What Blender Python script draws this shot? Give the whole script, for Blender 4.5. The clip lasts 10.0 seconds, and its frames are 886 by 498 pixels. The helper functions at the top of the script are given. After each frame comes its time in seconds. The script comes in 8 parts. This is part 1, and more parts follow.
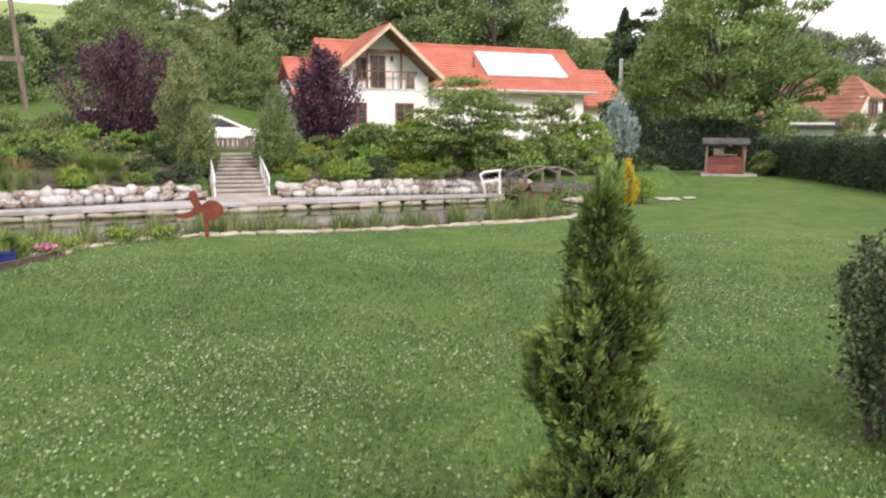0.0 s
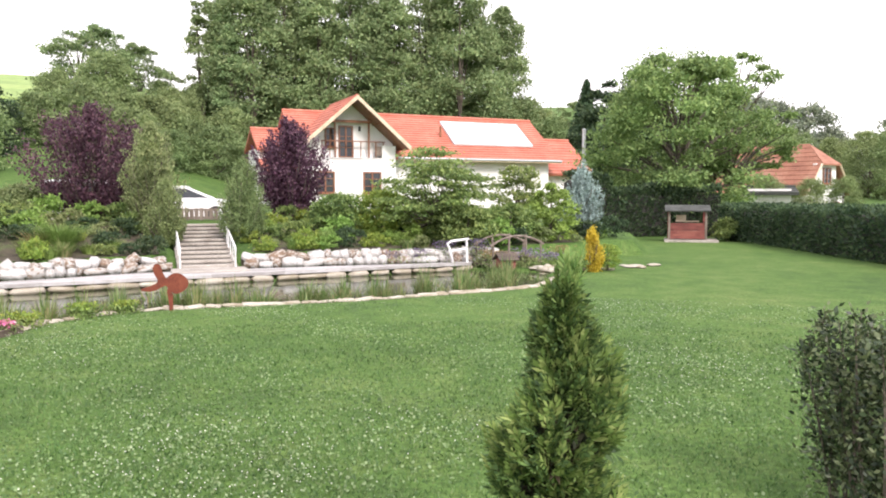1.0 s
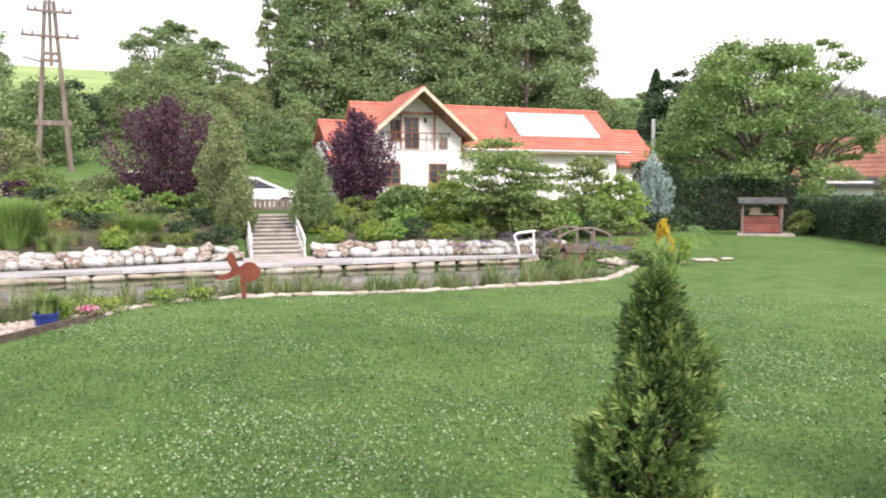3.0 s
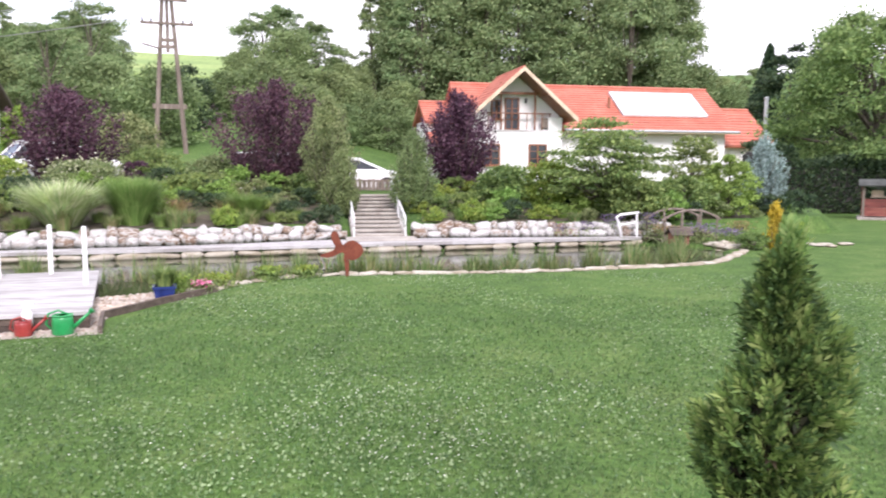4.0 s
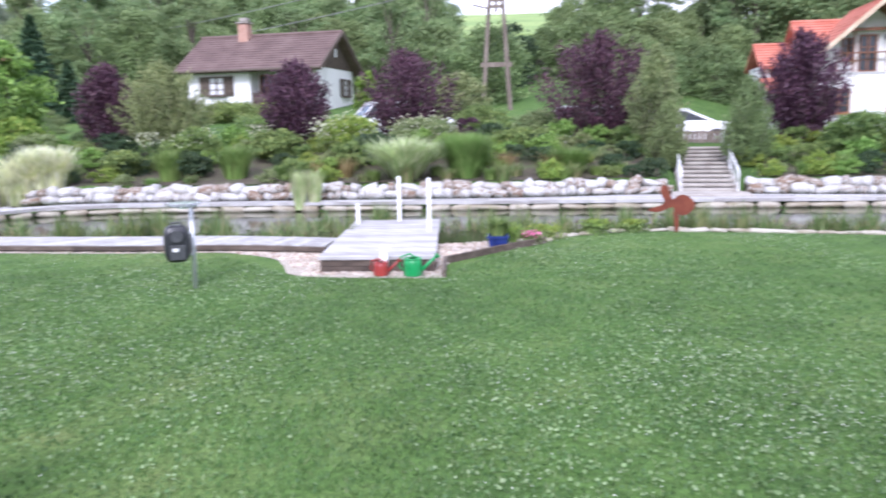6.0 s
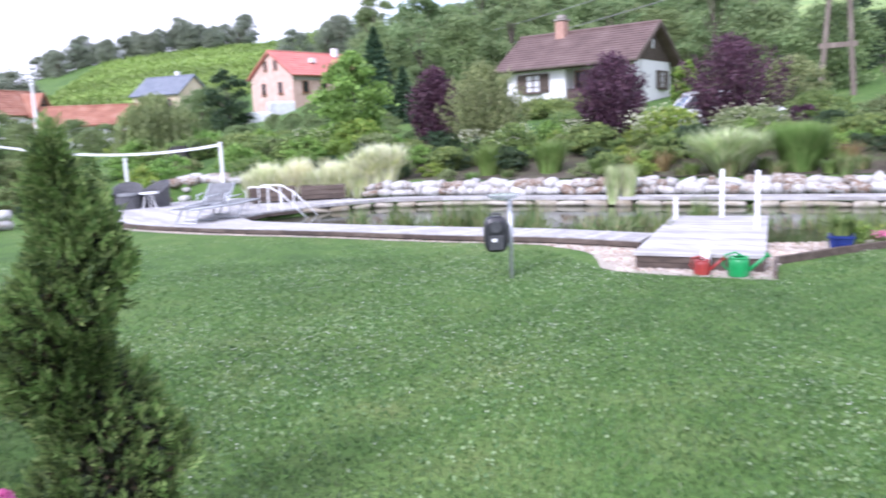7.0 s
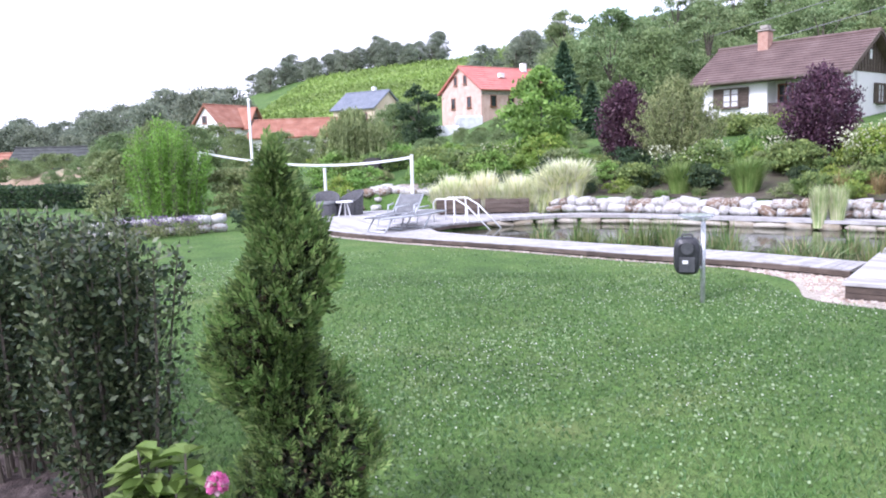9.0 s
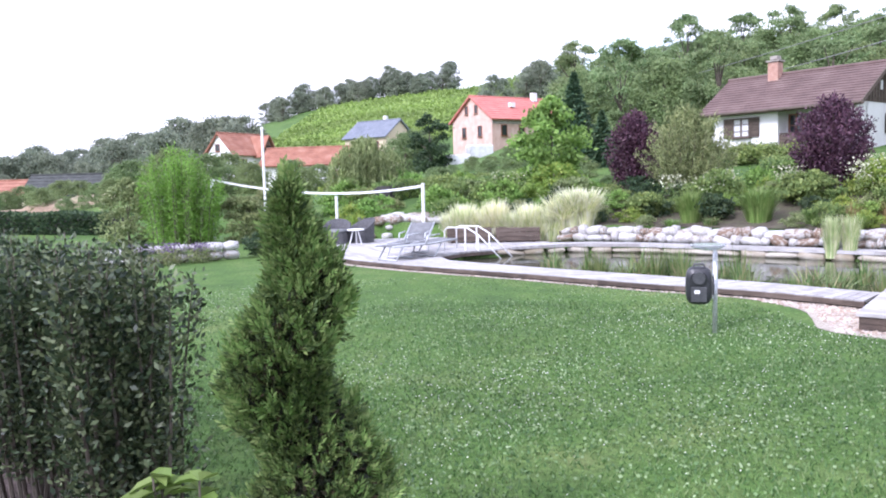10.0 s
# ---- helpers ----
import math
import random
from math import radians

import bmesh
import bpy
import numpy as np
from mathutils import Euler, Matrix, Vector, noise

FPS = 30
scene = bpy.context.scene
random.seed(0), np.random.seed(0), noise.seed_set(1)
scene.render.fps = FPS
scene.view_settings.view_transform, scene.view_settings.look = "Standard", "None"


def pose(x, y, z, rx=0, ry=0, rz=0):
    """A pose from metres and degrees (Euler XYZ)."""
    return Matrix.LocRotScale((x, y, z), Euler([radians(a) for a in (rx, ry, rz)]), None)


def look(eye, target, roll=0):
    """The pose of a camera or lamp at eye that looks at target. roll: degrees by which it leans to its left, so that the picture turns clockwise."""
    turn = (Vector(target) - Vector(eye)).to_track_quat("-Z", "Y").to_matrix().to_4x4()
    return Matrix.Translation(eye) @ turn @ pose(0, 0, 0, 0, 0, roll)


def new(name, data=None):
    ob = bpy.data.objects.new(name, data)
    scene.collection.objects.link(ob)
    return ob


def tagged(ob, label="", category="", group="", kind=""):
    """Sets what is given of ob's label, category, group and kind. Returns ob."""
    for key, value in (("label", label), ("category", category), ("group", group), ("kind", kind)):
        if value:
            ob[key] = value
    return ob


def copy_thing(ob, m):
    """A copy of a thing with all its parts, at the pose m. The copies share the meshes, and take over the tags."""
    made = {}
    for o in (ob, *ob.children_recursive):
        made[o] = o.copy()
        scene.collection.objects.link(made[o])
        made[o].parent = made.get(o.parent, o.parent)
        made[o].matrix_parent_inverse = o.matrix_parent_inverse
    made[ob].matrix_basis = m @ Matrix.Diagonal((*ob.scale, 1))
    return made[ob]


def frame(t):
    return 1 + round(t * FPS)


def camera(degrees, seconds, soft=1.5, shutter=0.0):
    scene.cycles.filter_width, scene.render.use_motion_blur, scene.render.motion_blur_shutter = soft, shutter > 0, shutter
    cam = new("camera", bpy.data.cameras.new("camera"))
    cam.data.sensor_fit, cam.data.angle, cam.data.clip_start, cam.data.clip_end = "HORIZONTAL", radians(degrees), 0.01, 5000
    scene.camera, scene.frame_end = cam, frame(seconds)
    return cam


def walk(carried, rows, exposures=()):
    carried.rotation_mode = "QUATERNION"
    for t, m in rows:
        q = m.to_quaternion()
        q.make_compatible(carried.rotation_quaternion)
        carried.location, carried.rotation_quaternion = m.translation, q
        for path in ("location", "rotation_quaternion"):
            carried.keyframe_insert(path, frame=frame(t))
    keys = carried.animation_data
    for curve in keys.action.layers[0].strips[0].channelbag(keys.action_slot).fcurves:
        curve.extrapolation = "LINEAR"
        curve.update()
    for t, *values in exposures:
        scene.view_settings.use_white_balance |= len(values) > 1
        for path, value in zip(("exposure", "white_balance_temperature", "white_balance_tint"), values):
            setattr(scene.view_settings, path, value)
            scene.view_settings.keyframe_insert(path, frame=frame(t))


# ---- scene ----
cam = camera(59.50, 10.0, soft=1.9, shutter=0.4)
ROWS = [  # seconds, eye x y z, turn rx ry rz
    (0, -0.000, 0.000, 1.850, 81.35, -0.28, 0.07),
    (0.5, 0.034, -0.017, 1.918, 84.55, 0.06, -1.88),
    (1, 0.023, -0.009, 1.932, 86.23, 0.04, -2.29),
    (1.5, 0.007, 0.002, 1.934, 86.22, 0.01, -2.16),
    (2, -0.001, 0.009, 1.936, 86.13, 0.02, -1.47),
    (3.5, -0.078, 0.039, 1.907, 85.07, -0.18, 5.68),
    (4, -0.101, 0.050, 1.895, 84.24, -0.18, 9.67),
    (4.5, -0.175, 0.062, 1.891, 83.25, -0.16, 13.94),
    (5, -0.193, 0.063, 1.872, 82.43, 0.03, 18.72),
    (5.2, -0.220, 0.060, 1.864, 82.19, -0.08, 20.64),
    (6.3, -0.411, 0.098, 1.837, 81.04, 1.66, 38.84),
    (6.5, -0.444, 0.113, 1.824, 81.16, 1.95, 43.56),
    (7, -0.563, 0.152, 1.799, 81.49, 2.49, 54.98),
    (7.5, -0.592, 0.131, 1.809, 81.77, 2.48, 63.06),
    (8, -0.592, 0.124, 1.813, 82.08, 2.22, 67.02),
    (8.5, -0.589, 0.116, 1.814, 82.35, 1.88, 67.74),
    (9, -0.591, 0.107, 1.818, 83.00, 1.72, 68.44),
    (9.5, -0.590, 0.093, 1.822, 84.13, 1.59, 69.05),
    (10, -0.571, 0.084, 1.825, 85.10, 1.51, 69.22),
]
walk(cam, [(t, pose(x, y, z, a, b, c)) for t, x, y, z, a, b, c in ROWS], exposures=[(0.0, 0.68, 6900, 20), (0.5, 1.1, 6750, 19), (1.0, 1.12, 6700, 19), (3.5, 1.05, 6550, 21), (4.2, 1.02, 6150, 24), (5.0, 0.99, 5750, 23), (6.5, 1.06, 5600, 25), (8.0, 1.12, 5650, 26), (10.0, 1.13, 5650, 26)])

# ---- light ----
world = bpy.data.worlds.new("overcast_sky")
scene.world = world
world.use_nodes = True
wn, wl = world.node_tree.nodes, world.node_tree.links
wn.clear()
sky = wn.new("ShaderNodeTexSky")
sky.sky_type = "NISHITA"
sky.sun_disc = False
sky.sun_elevation, sky.sun_rotation = radians(40), radians(154)
sky_bg = wn.new("ShaderNodeBackground")
sky_bg.inputs["Strength"].default_value = 0.15
wl.new(sky.outputs["Color"], sky_bg.inputs["Color"])
cloud_bg = wn.new("ShaderNodeBackground")
cloud_bg.inputs["Color"].default_value = (0.97, 0.98, 1.0, 1)
cloud_bg.inputs["Strength"].default_value = 1.0
coord = wn.new("ShaderNodeTexCoord")
stretch = wn.new("ShaderNodeMapping")
stretch.inputs["Scale"].default_value = (1.0, 1.0, 3.2)
cloud_noise = wn.new("ShaderNodeTexNoise")
cloud_noise.inputs["Scale"].default_value = 2.3
cloud_noise.inputs["Detail"].default_value = 5
cloud_ramp = wn.new("ShaderNodeValToRGB")
cloud_ramp.color_ramp.elements[0].position = 0.36
cloud_ramp.color_ramp.elements[0].color = (0.3, 0.3, 0.3, 1)
cloud_ramp.color_ramp.elements[1].position = 0.50
cloud_ramp.color_ramp.elements[1].color = (1, 1, 1, 1)
sky_mix = wn.new("ShaderNodeMixShader")
sky_out = wn.new("ShaderNodeOutputWorld")
wl.new(coord.outputs["Generated"], stretch.inputs["Vector"])
wl.new(stretch.outputs["Vector"], cloud_noise.inputs["Vector"])
wl.new(cloud_noise.outputs["Fac"], cloud_ramp.inputs["Fac"])
wl.new(cloud_ramp.outputs["Color"], sky_mix.inputs["Fac"])
wl.new(sky_bg.outputs[0], sky_mix.inputs[1])
wl.new(cloud_bg.outputs[0], sky_mix.inputs[2])
wl.new(sky_mix.outputs[0], sky_out.inputs["Surface"])
sun = new("sun", bpy.data.lights.new("sun", "SUN"))
sun.data.energy, sun.data.angle, sun.data.color = 1.75, radians(14), (1.0, 0.96, 0.9)
# the sun stands behind the camera's right shoulder, veiled
sun.matrix_world = look((0, 0, 30), (-14.0, 32.5, 0))


# ---- materials ----
def node_mat(name):
    m = bpy.data.materials.new(name)
    m.use_nodes = True
    n, l = m.node_tree.nodes, m.node_tree.links
    return m, n, l, n["Principled BSDF"]


def ramp(n, stops):
    r = n.new("ShaderNodeValToRGB")
    el = r.color_ramp.elements
    while len(el) < len(stops):
        el.new(0.5)
    for e, (p, c) in zip(el, stops):
        e.position, e.color = p, (*c, 1)
    return r


def leaf_mat(name, cols, rough=0.55, trans=0.22, patch=0.9, spec=0.3):
    """Leaves: colour by leaf and by patch, some light through them."""
    m, n, l, b = node_mat(name)
    g = n.new("ShaderNodeNewGeometry")
    k = len(cols)
    r = ramp(n, [(i / max(1, k - 1), c) for i, c in enumerate(cols)])
    l.new(g.outputs["Random Per Island"], r.inputs["Fac"])
    t = n.new("ShaderNodeTexCoord")
    no = n.new("ShaderNodeTexNoise")
    no.inputs["Scale"].default_value, no.inputs["Detail"].default_value = patch, 3
    l.new(t.outputs["Object"], no.inputs["Vector"])
    mr = n.new("ShaderNodeMapRange")
    mr.inputs["From Min"].default_value, mr.inputs["From Max"].default_value = 0.3, 0.7
    mr.inputs["To Min"].default_value, mr.inputs["To Max"].default_value = 0.68, 1.3
    l.new(no.outputs["Fac"], mr.inputs["Value"])
    hs = n.new("ShaderNodeHueSaturation")
    l.new(r.outputs["Color"], hs.inputs["Color"])
    l.new(mr.outputs["Result"], hs.inputs["Value"])
    oi = n.new("ShaderNodeObjectInfo")
    mh = n.new("ShaderNodeMapRange")
    mh.inputs["To Min"].default_value, mh.inputs["To Max"].default_value = 0.485, 0.515
    l.new(oi.outputs["Random"], mh.inputs["Value"])
    l.new(mh.outputs["Result"], hs.inputs["Hue"])
    l.new(hs.outputs["Color"], b.inputs["Base Color"])
    b.inputs["Roughness"].default_value = rough
    b.inputs["Specular IOR Level"].default_value = spec
    tr = n.new("ShaderNodeBsdfTranslucent")
    l.new(hs.outputs["Color"], tr.inputs["Color"])
    mix = n.new("ShaderNodeMixShader")
    mix.inputs["Fac"].default_value = trans
    l.new(b.outputs[0], mix.inputs[1])
    l.new(tr.outputs[0], mix.inputs[2])
    l.new(mix.outputs[0], n["Material Output"].inputs["Surface"])
    return m


def surf_mat(name, cols, rough=0.7, scale=3.0, fine=40.0, bump=0.3, metal=0.0, objvar=0.0, stretch_xyz=None, world_space=False, fine_amt=0.25):
    """Solid surfaces: colour ramp on a broad noise, fine noise on top, bump, and a spread from object to object."""
    m, n, l, b = node_mat(name)
    t = n.new("ShaderNodeTexCoord")
    mp = n.new("ShaderNodeMapping")
    if stretch_xyz:
        mp.inputs["Scale"].default_value = stretch_xyz
    if world_space:
        g = n.new("ShaderNodeNewGeometry")
        l.new(g.outputs["Position"], mp.inputs["Vector"])
    else:
        l.new(t.outputs["Object"], mp.inputs["Vector"])
    n1 = n.new("ShaderNodeTexNoise")
    n1.inputs["Scale"].default_value, n1.inputs["Detail"].default_value = scale, 5
    n2 = n.new("ShaderNodeTexNoise")
    n2.inputs["Scale"].default_value, n2.inputs["Detail"].default_value = fine, 4
    oi = n.new("ShaderNodeObjectInfo")
    ad = n.new("ShaderNodeVectorMath")
    ad.operation = "ADD"
    sc = n.new("ShaderNodeVectorMath")
    sc.operation = "SCALE"
    sc.inputs["Scale"].default_value = 37.0 if objvar else 0.0
    l.new(oi.outputs["Random"], sc.inputs[0])
    l.new(mp.outputs["Vector"], ad.inputs[0])
    l.new(sc.outputs["Vector"], ad.inputs[1])
    for x in (n1, n2):
        l.new(ad.outputs["Vector"], x.inputs["Vector"])
    k = len(cols)
    r = ramp(n, [(0.3 + 0.4 * i / max(1, k - 1), c) for i, c in enumerate(cols)])
    if objvar:
        ma = n.new("ShaderNodeMath")
        ma.operation = "MULTIPLY_ADD"
        ma.inputs[1].default_value = objvar
        l.new(oi.outputs["Random"], ma.inputs[0])
        off = n.new("ShaderNodeMath")
        off.operation = "SUBTRACT"
        off.inputs[1].default_value = objvar / 2
        l.new(n1.outputs["Fac"], off.inputs[0])
        l.new(off.outputs[0], ma.inputs[2])
        l.new(ma.outputs[0], r.inputs["Fac"])
    else:
        l.new(n1.outputs["Fac"], r.inputs["Fac"])
    hs = n.new("ShaderNodeHueSaturation")
    mr = n.new("ShaderNodeMapRange")
    mr.inputs["From Min"].default_value, mr.inputs["From Max"].default_value = 0.3, 0.7
    mr.inputs["To Min"].default_value, mr.inputs["To Max"].default_value = 1 - fine_amt, 1 + fine_amt
    l.new(n2.outputs["Fac"], mr.inputs["Value"])
    l.new(mr.outputs["Result"], hs.inputs["Value"])
    l.new(r.outputs["Color"], hs.inputs["Color"])
    l.new(hs.outputs["Color"], b.inputs["Base Color"])
    bp = n.new("ShaderNodeBump")
    bp.inputs["Strength"].default_value, bp.inputs["Distance"].default_value = bump, 0.02
    l.new(n2.outputs["Fac"], bp.inputs["Height"])
    l.new(bp.outputs["Normal"], b.inputs["Normal"])
    b.inputs["Roughness"].default_value, b.inputs["Metallic"].default_value = rough, metal
    return m


M = {}
# foliage
M["thuja"] = leaf_mat("thuja_sprays", [(0.035, 0.068, 0.023), (0.072, 0.122, 0.038), (0.12, 0.189, 0.053), (0.181, 0.243, 0.077)], 0.6, 0.2, 9.0)
# brownish twig colour, taken darker to paint the shadow inside the thujas
M["thuja_core"] = leaf_mat("thuja_shaded_inner_sprays", [(0.016, 0.022, 0.012), (0.03, 0.036, 0.018), (0.06, 0.042, 0.024)], 0.8, 0.05, 9.0)
M["privet"] = leaf_mat("privet_leaves", [(0.016, 0.03, 0.017), (0.035, 0.06, 0.027), (0.058, 0.09, 0.04), (0.115, 0.149, 0.069), (0.13, 0.165, 0.079)], 0.42, 0.16, 5.0, 0.35)
M["hydrangea"] = leaf_mat("hydrangea_leaves", [(0.099, 0.161, 0.028), (0.149, 0.223, 0.049), (0.186, 0.248, 0.070)], 0.5, 0.25, 4.0)
M["plum"] = leaf_mat("purple_plum_leaves", [(0.039, 0.018, 0.031), (0.069, 0.03, 0.051), (0.107, 0.05, 0.075), (0.146, 0.076, 0.095)], 0.5, 0.14, 1.2)
M["green_a"] = leaf_mat("mid_green_leaves", [(0.102, 0.167, 0.056), (0.188, 0.276, 0.086), (0.318, 0.393, 0.128)], 0.55, 0.4, 0.8)
M["green_b"] = leaf_mat("bright_green_leaves", [(0.129, 0.231, 0.056), (0.216, 0.361, 0.078), (0.346, 0.494, 0.136)], 0.55, 0.4, 0.9)
M["green_c"] = leaf_mat("dark_green_leaves", [(0.028, 0.060, 0.034), (0.057, 0.098, 0.046), (0.101, 0.150, 0.063)], 0.55, 0.32, 0.9)
M["grey_green"] = leaf_mat("grey_green_leaves", [(0.144, 0.194, 0.084), (0.245, 0.301, 0.126), (0.388, 0.422, 0.197)], 0.6, 0.4, 0.9)
M["yellow_green"] = leaf_mat("yellow_green_leaves", [(0.157, 0.245, 0.048), (0.261, 0.368, 0.072), (0.391, 0.437, 0.095)], 0.55, 0.4, 0.9)
M["gold"] = leaf_mat("golden_conifer_sprays", [(0.42, 0.33, 0.03), (0.6, 0.46, 0.05), (0.7, 0.56, 0.08)], 0.6, 0.35, 2.0)
M["blue_spruce"] = leaf_mat("blue_spruce_needles", [(0.155, 0.232, 0.201), (0.265, 0.358, 0.325), (0.404, 0.513, 0.497)], 0.6, 0.1, 1.5)
M["walnut"] = leaf_mat("walnut_leaves", [(0.127, 0.207, 0.075), (0.196, 0.299, 0.098), (0.299, 0.391, 0.138)], 0.6, 0.36, 0.3)
M["spruce"] = leaf_mat("spruce_needles", [(0.024, 0.060, 0.033), (0.049, 0.099, 0.048), (0.092, 0.149, 0.065)], 0.6, 0.08, 0.8)
# both wood greens hold extra blue, standing in for haze over the trees
M["forest_a"] = leaf_mat("wood_edge_leaves", [(0.144, 0.213, 0.091), (0.2, 0.277, 0.11), (0.293, 0.366, 0.153)], 0.6, 0.3, 0.35)
M["forest_b"] = leaf_mat("wood_tall_leaves", [(0.144, 0.226, 0.101), (0.202, 0.29, 0.122), (0.31, 0.379, 0.176)], 0.6, 0.3, 0.3)
# pale greyed green: distance haze is painted into the skyline leaves
M["far_leaf"] = leaf_mat("hazed_distant_leaves", [(0.188, 0.234, 0.175), (0.234, 0.274, 0.195), (0.302, 0.333, 0.224)], 0.7, 0.3, 0.2)
M["reed"] = leaf_mat("reed_blades", [(0.079, 0.156, 0.043), (0.145, 0.240, 0.072), (0.264, 0.312, 0.130), (0.343, 0.288, 0.158)], 0.5, 0.25, 2.0)
M["ornamental"] = leaf_mat("ornamental_grass_blades", [(0.116, 0.208, 0.045), (0.189, 0.293, 0.075), (0.291, 0.367, 0.121)], 0.5, 0.25, 2.0)
M["variegated"] = leaf_mat("variegated_grass_blades", [(0.5, 0.58, 0.25), (0.8, 0.8, 0.5), (0.88, 0.87, 0.68), (0.9, 0.9, 0.75)], 0.5, 0.5, 2.0)
M["zebra"] = leaf_mat("cream_striped_grass_blades", [(0.269, 0.431, 0.162), (0.538, 0.627, 0.300), (0.720, 0.720, 0.506)], 0.5, 0.25, 2.0)
M["dry_grass"] = leaf_mat("dry_grass_blades", [(0.2, 0.15, 0.06), (0.32, 0.24, 0.11), (0.42, 0.34, 0.18)], 0.7, 0.2, 2.0)
M["blade"] = leaf_mat("lawn_blades", [(0.047, 0.106, 0.031), (0.078, 0.158, 0.045), (0.125, 0.211, 0.063), (0.187, 0.237, 0.101)], 0.5, 0.25, 0.6)
M["clover_leaf"] = leaf_mat("clover_leaves", [(0.04, 0.095, 0.03), (0.1, 0.19, 0.07), (0.18, 0.28, 0.12), (0.26, 0.35, 0.19)], 0.55, 0.2, 0.6)
M["lavender"] = leaf_mat("lavender_flowers", [(0.128, 0.102, 0.165), (0.208, 0.170, 0.270), (0.280, 0.221, 0.315)], 0.7, 0.2, 2.0)
M["white_flower"] = leaf_mat("white_flower_petals", [(0.55, 0.58, 0.5), (0.75, 0.76, 0.7), (0.85, 0.85, 0.8)], 0.6, 0.2, 2.0)
M["cream_flower"] = leaf_mat("cream_flower_petals", [(0.45, 0.47, 0.3), (0.6, 0.6, 0.42), (0.72, 0.72, 0.55)], 0.6, 0.3, 2.0)
M["pink_flower"] = leaf_mat("pink_petals", [(0.570, 0.096, 0.253), (0.720, 0.192, 0.391), (0.720, 0.560, 0.575)], 0.5, 0.25, 4.0)
M["vine"] = leaf_mat("vineyard_leaves", [(0.130, 0.217, 0.050), (0.188, 0.305, 0.067), (0.260, 0.368, 0.102)], 0.6, 0.2, 0.05)
M["bamboo"] = leaf_mat("bamboo_leaves", [(0.126, 0.243, 0.032), (0.198, 0.342, 0.054), (0.27, 0.414, 0.081)], 0.5, 0.4, 0.9)
M["yew"] = leaf_mat("conical_conifer_sprays", [(0.106, 0.156, 0.062), (0.175, 0.237, 0.094), (0.263, 0.325, 0.131)], 0.6, 0.22, 2.0)
M["willow"] = leaf_mat("weeping_willow_leaves", [(0.15, 0.2, 0.085), (0.24, 0.3, 0.12), (0.34, 0.39, 0.17)], 0.55, 0.35, 1.0)
M["bark"] = surf_mat("tree_bark", [(0.05, 0.04, 0.03), (0.11, 0.09, 0.07), (0.17, 0.15, 0.12)], 0.9, 4, 30, 0.6, stretch_xyz=(3, 3, 0.6))
# ground and masonry
M["mulch"] = surf_mat("bark_mulch", [(0.03, 0.02, 0.018), (0.065, 0.045, 0.04), (0.13, 0.1, 0.09)], 0.95, 14, 70, 0.9)
M["soil"] = surf_mat("planted_soil", [(0.05, 0.04, 0.03), (0.09, 0.075, 0.05), (0.08, 0.10, 0.04)], 0.95, 3, 30, 0.7)
# lighter than the lawn grass: the far slopes' sunlight is put into this colour
M["meadow"] = surf_mat("mown_meadow", [(0.16, 0.25, 0.07), (0.21, 0.30, 0.085), (0.27, 0.34, 0.11)], 0.95, 0.06, 0.8, 0.2, world_space=True)
M["gravel_bed"] = surf_mat("gravel_bed", [(0.29, 0.25, 0.195), (0.4, 0.355, 0.29), (0.49, 0.445, 0.375)], 0.9, 25, 90, 0.8)
M["pebble"] = leaf_mat("pebbles", [(0.22, 0.165, 0.12), (0.4, 0.33, 0.25), (0.55, 0.5, 0.43), (0.33, 0.285, 0.25)], 0.8, 0.0, 2.0)
M["stone"] = surf_mat("field_stone", [(0.21, 0.145, 0.1), (0.36, 0.325, 0.285), (0.41, 0.395, 0.37), (0.45, 0.44, 0.42), (0.5, 0.49, 0.475), (0.57, 0.565, 0.55)], 0.9, 5.0, 26, 0.7, objvar=0.42, fine_amt=0.3)
M["pale_stone"] = surf_mat("pale_edge_stone", [(0.28, 0.24, 0.17), (0.39, 0.35, 0.28), (0.47, 0.44, 0.37)], 0.85, 2.0, 25, 0.5, objvar=0.4)
M["drive"] = surf_mat("gravel_drive", [(0.36, 0.33, 0.29), (0.46, 0.43, 0.38), (0.52, 0.49, 0.44)], 0.95, 1.0, 40, 0.5)
M["concrete"] = surf_mat("concrete_steps", [(0.25, 0.225, 0.195), (0.34, 0.31, 0.275), (0.41, 0.38, 0.34)], 0.9, 2.5, 30, 0.3)
M["sand"] = surf_mat("bare_earth", [(0.24, 0.17, 0.11), (0.34, 0.25, 0.17), (0.2, 0.2, 0.1)], 0.95, 0.4, 6, 0.6)
# wood and metal
M["deck"] = surf_mat("weathered_larch", [(0.29, 0.275, 0.265), (0.39, 0.38, 0.37), (0.47, 0.46, 0.46)], 0.75, 1.2, 40, 0.25, objvar=0.35, stretch_xyz=(1, 6, 6), fine_amt=0.12)
M["dark_wood"] = surf_mat("dark_stained_timber", [(0.05, 0.036, 0.028), (0.09, 0.066, 0.05), (0.13, 0.1, 0.08)], 0.75, 2, 30, 0.35, objvar=0.3, stretch_xyz=(1, 4, 6))
M["brown_wood"] = surf_mat("brown_window_wood", [(0.16, 0.06, 0.03), (0.22, 0.09, 0.045), (0.28, 0.12, 0.06)], 0.5, 3, 30, 0.15)
M["red_wood"] = surf_mat("red_brown_boards", [(0.12, 0.03, 0.025), (0.19, 0.05, 0.04), (0.25, 0.08, 0.06)], 0.7, 2, 30, 0.3, objvar=0.3)
M["pale_wood"] = surf_mat("pale_fascia_wood", [(0.5, 0.38, 0.26), (0.6, 0.48, 0.35), (0.66, 0.55, 0.42)], 0.7, 2, 30, 0.2)
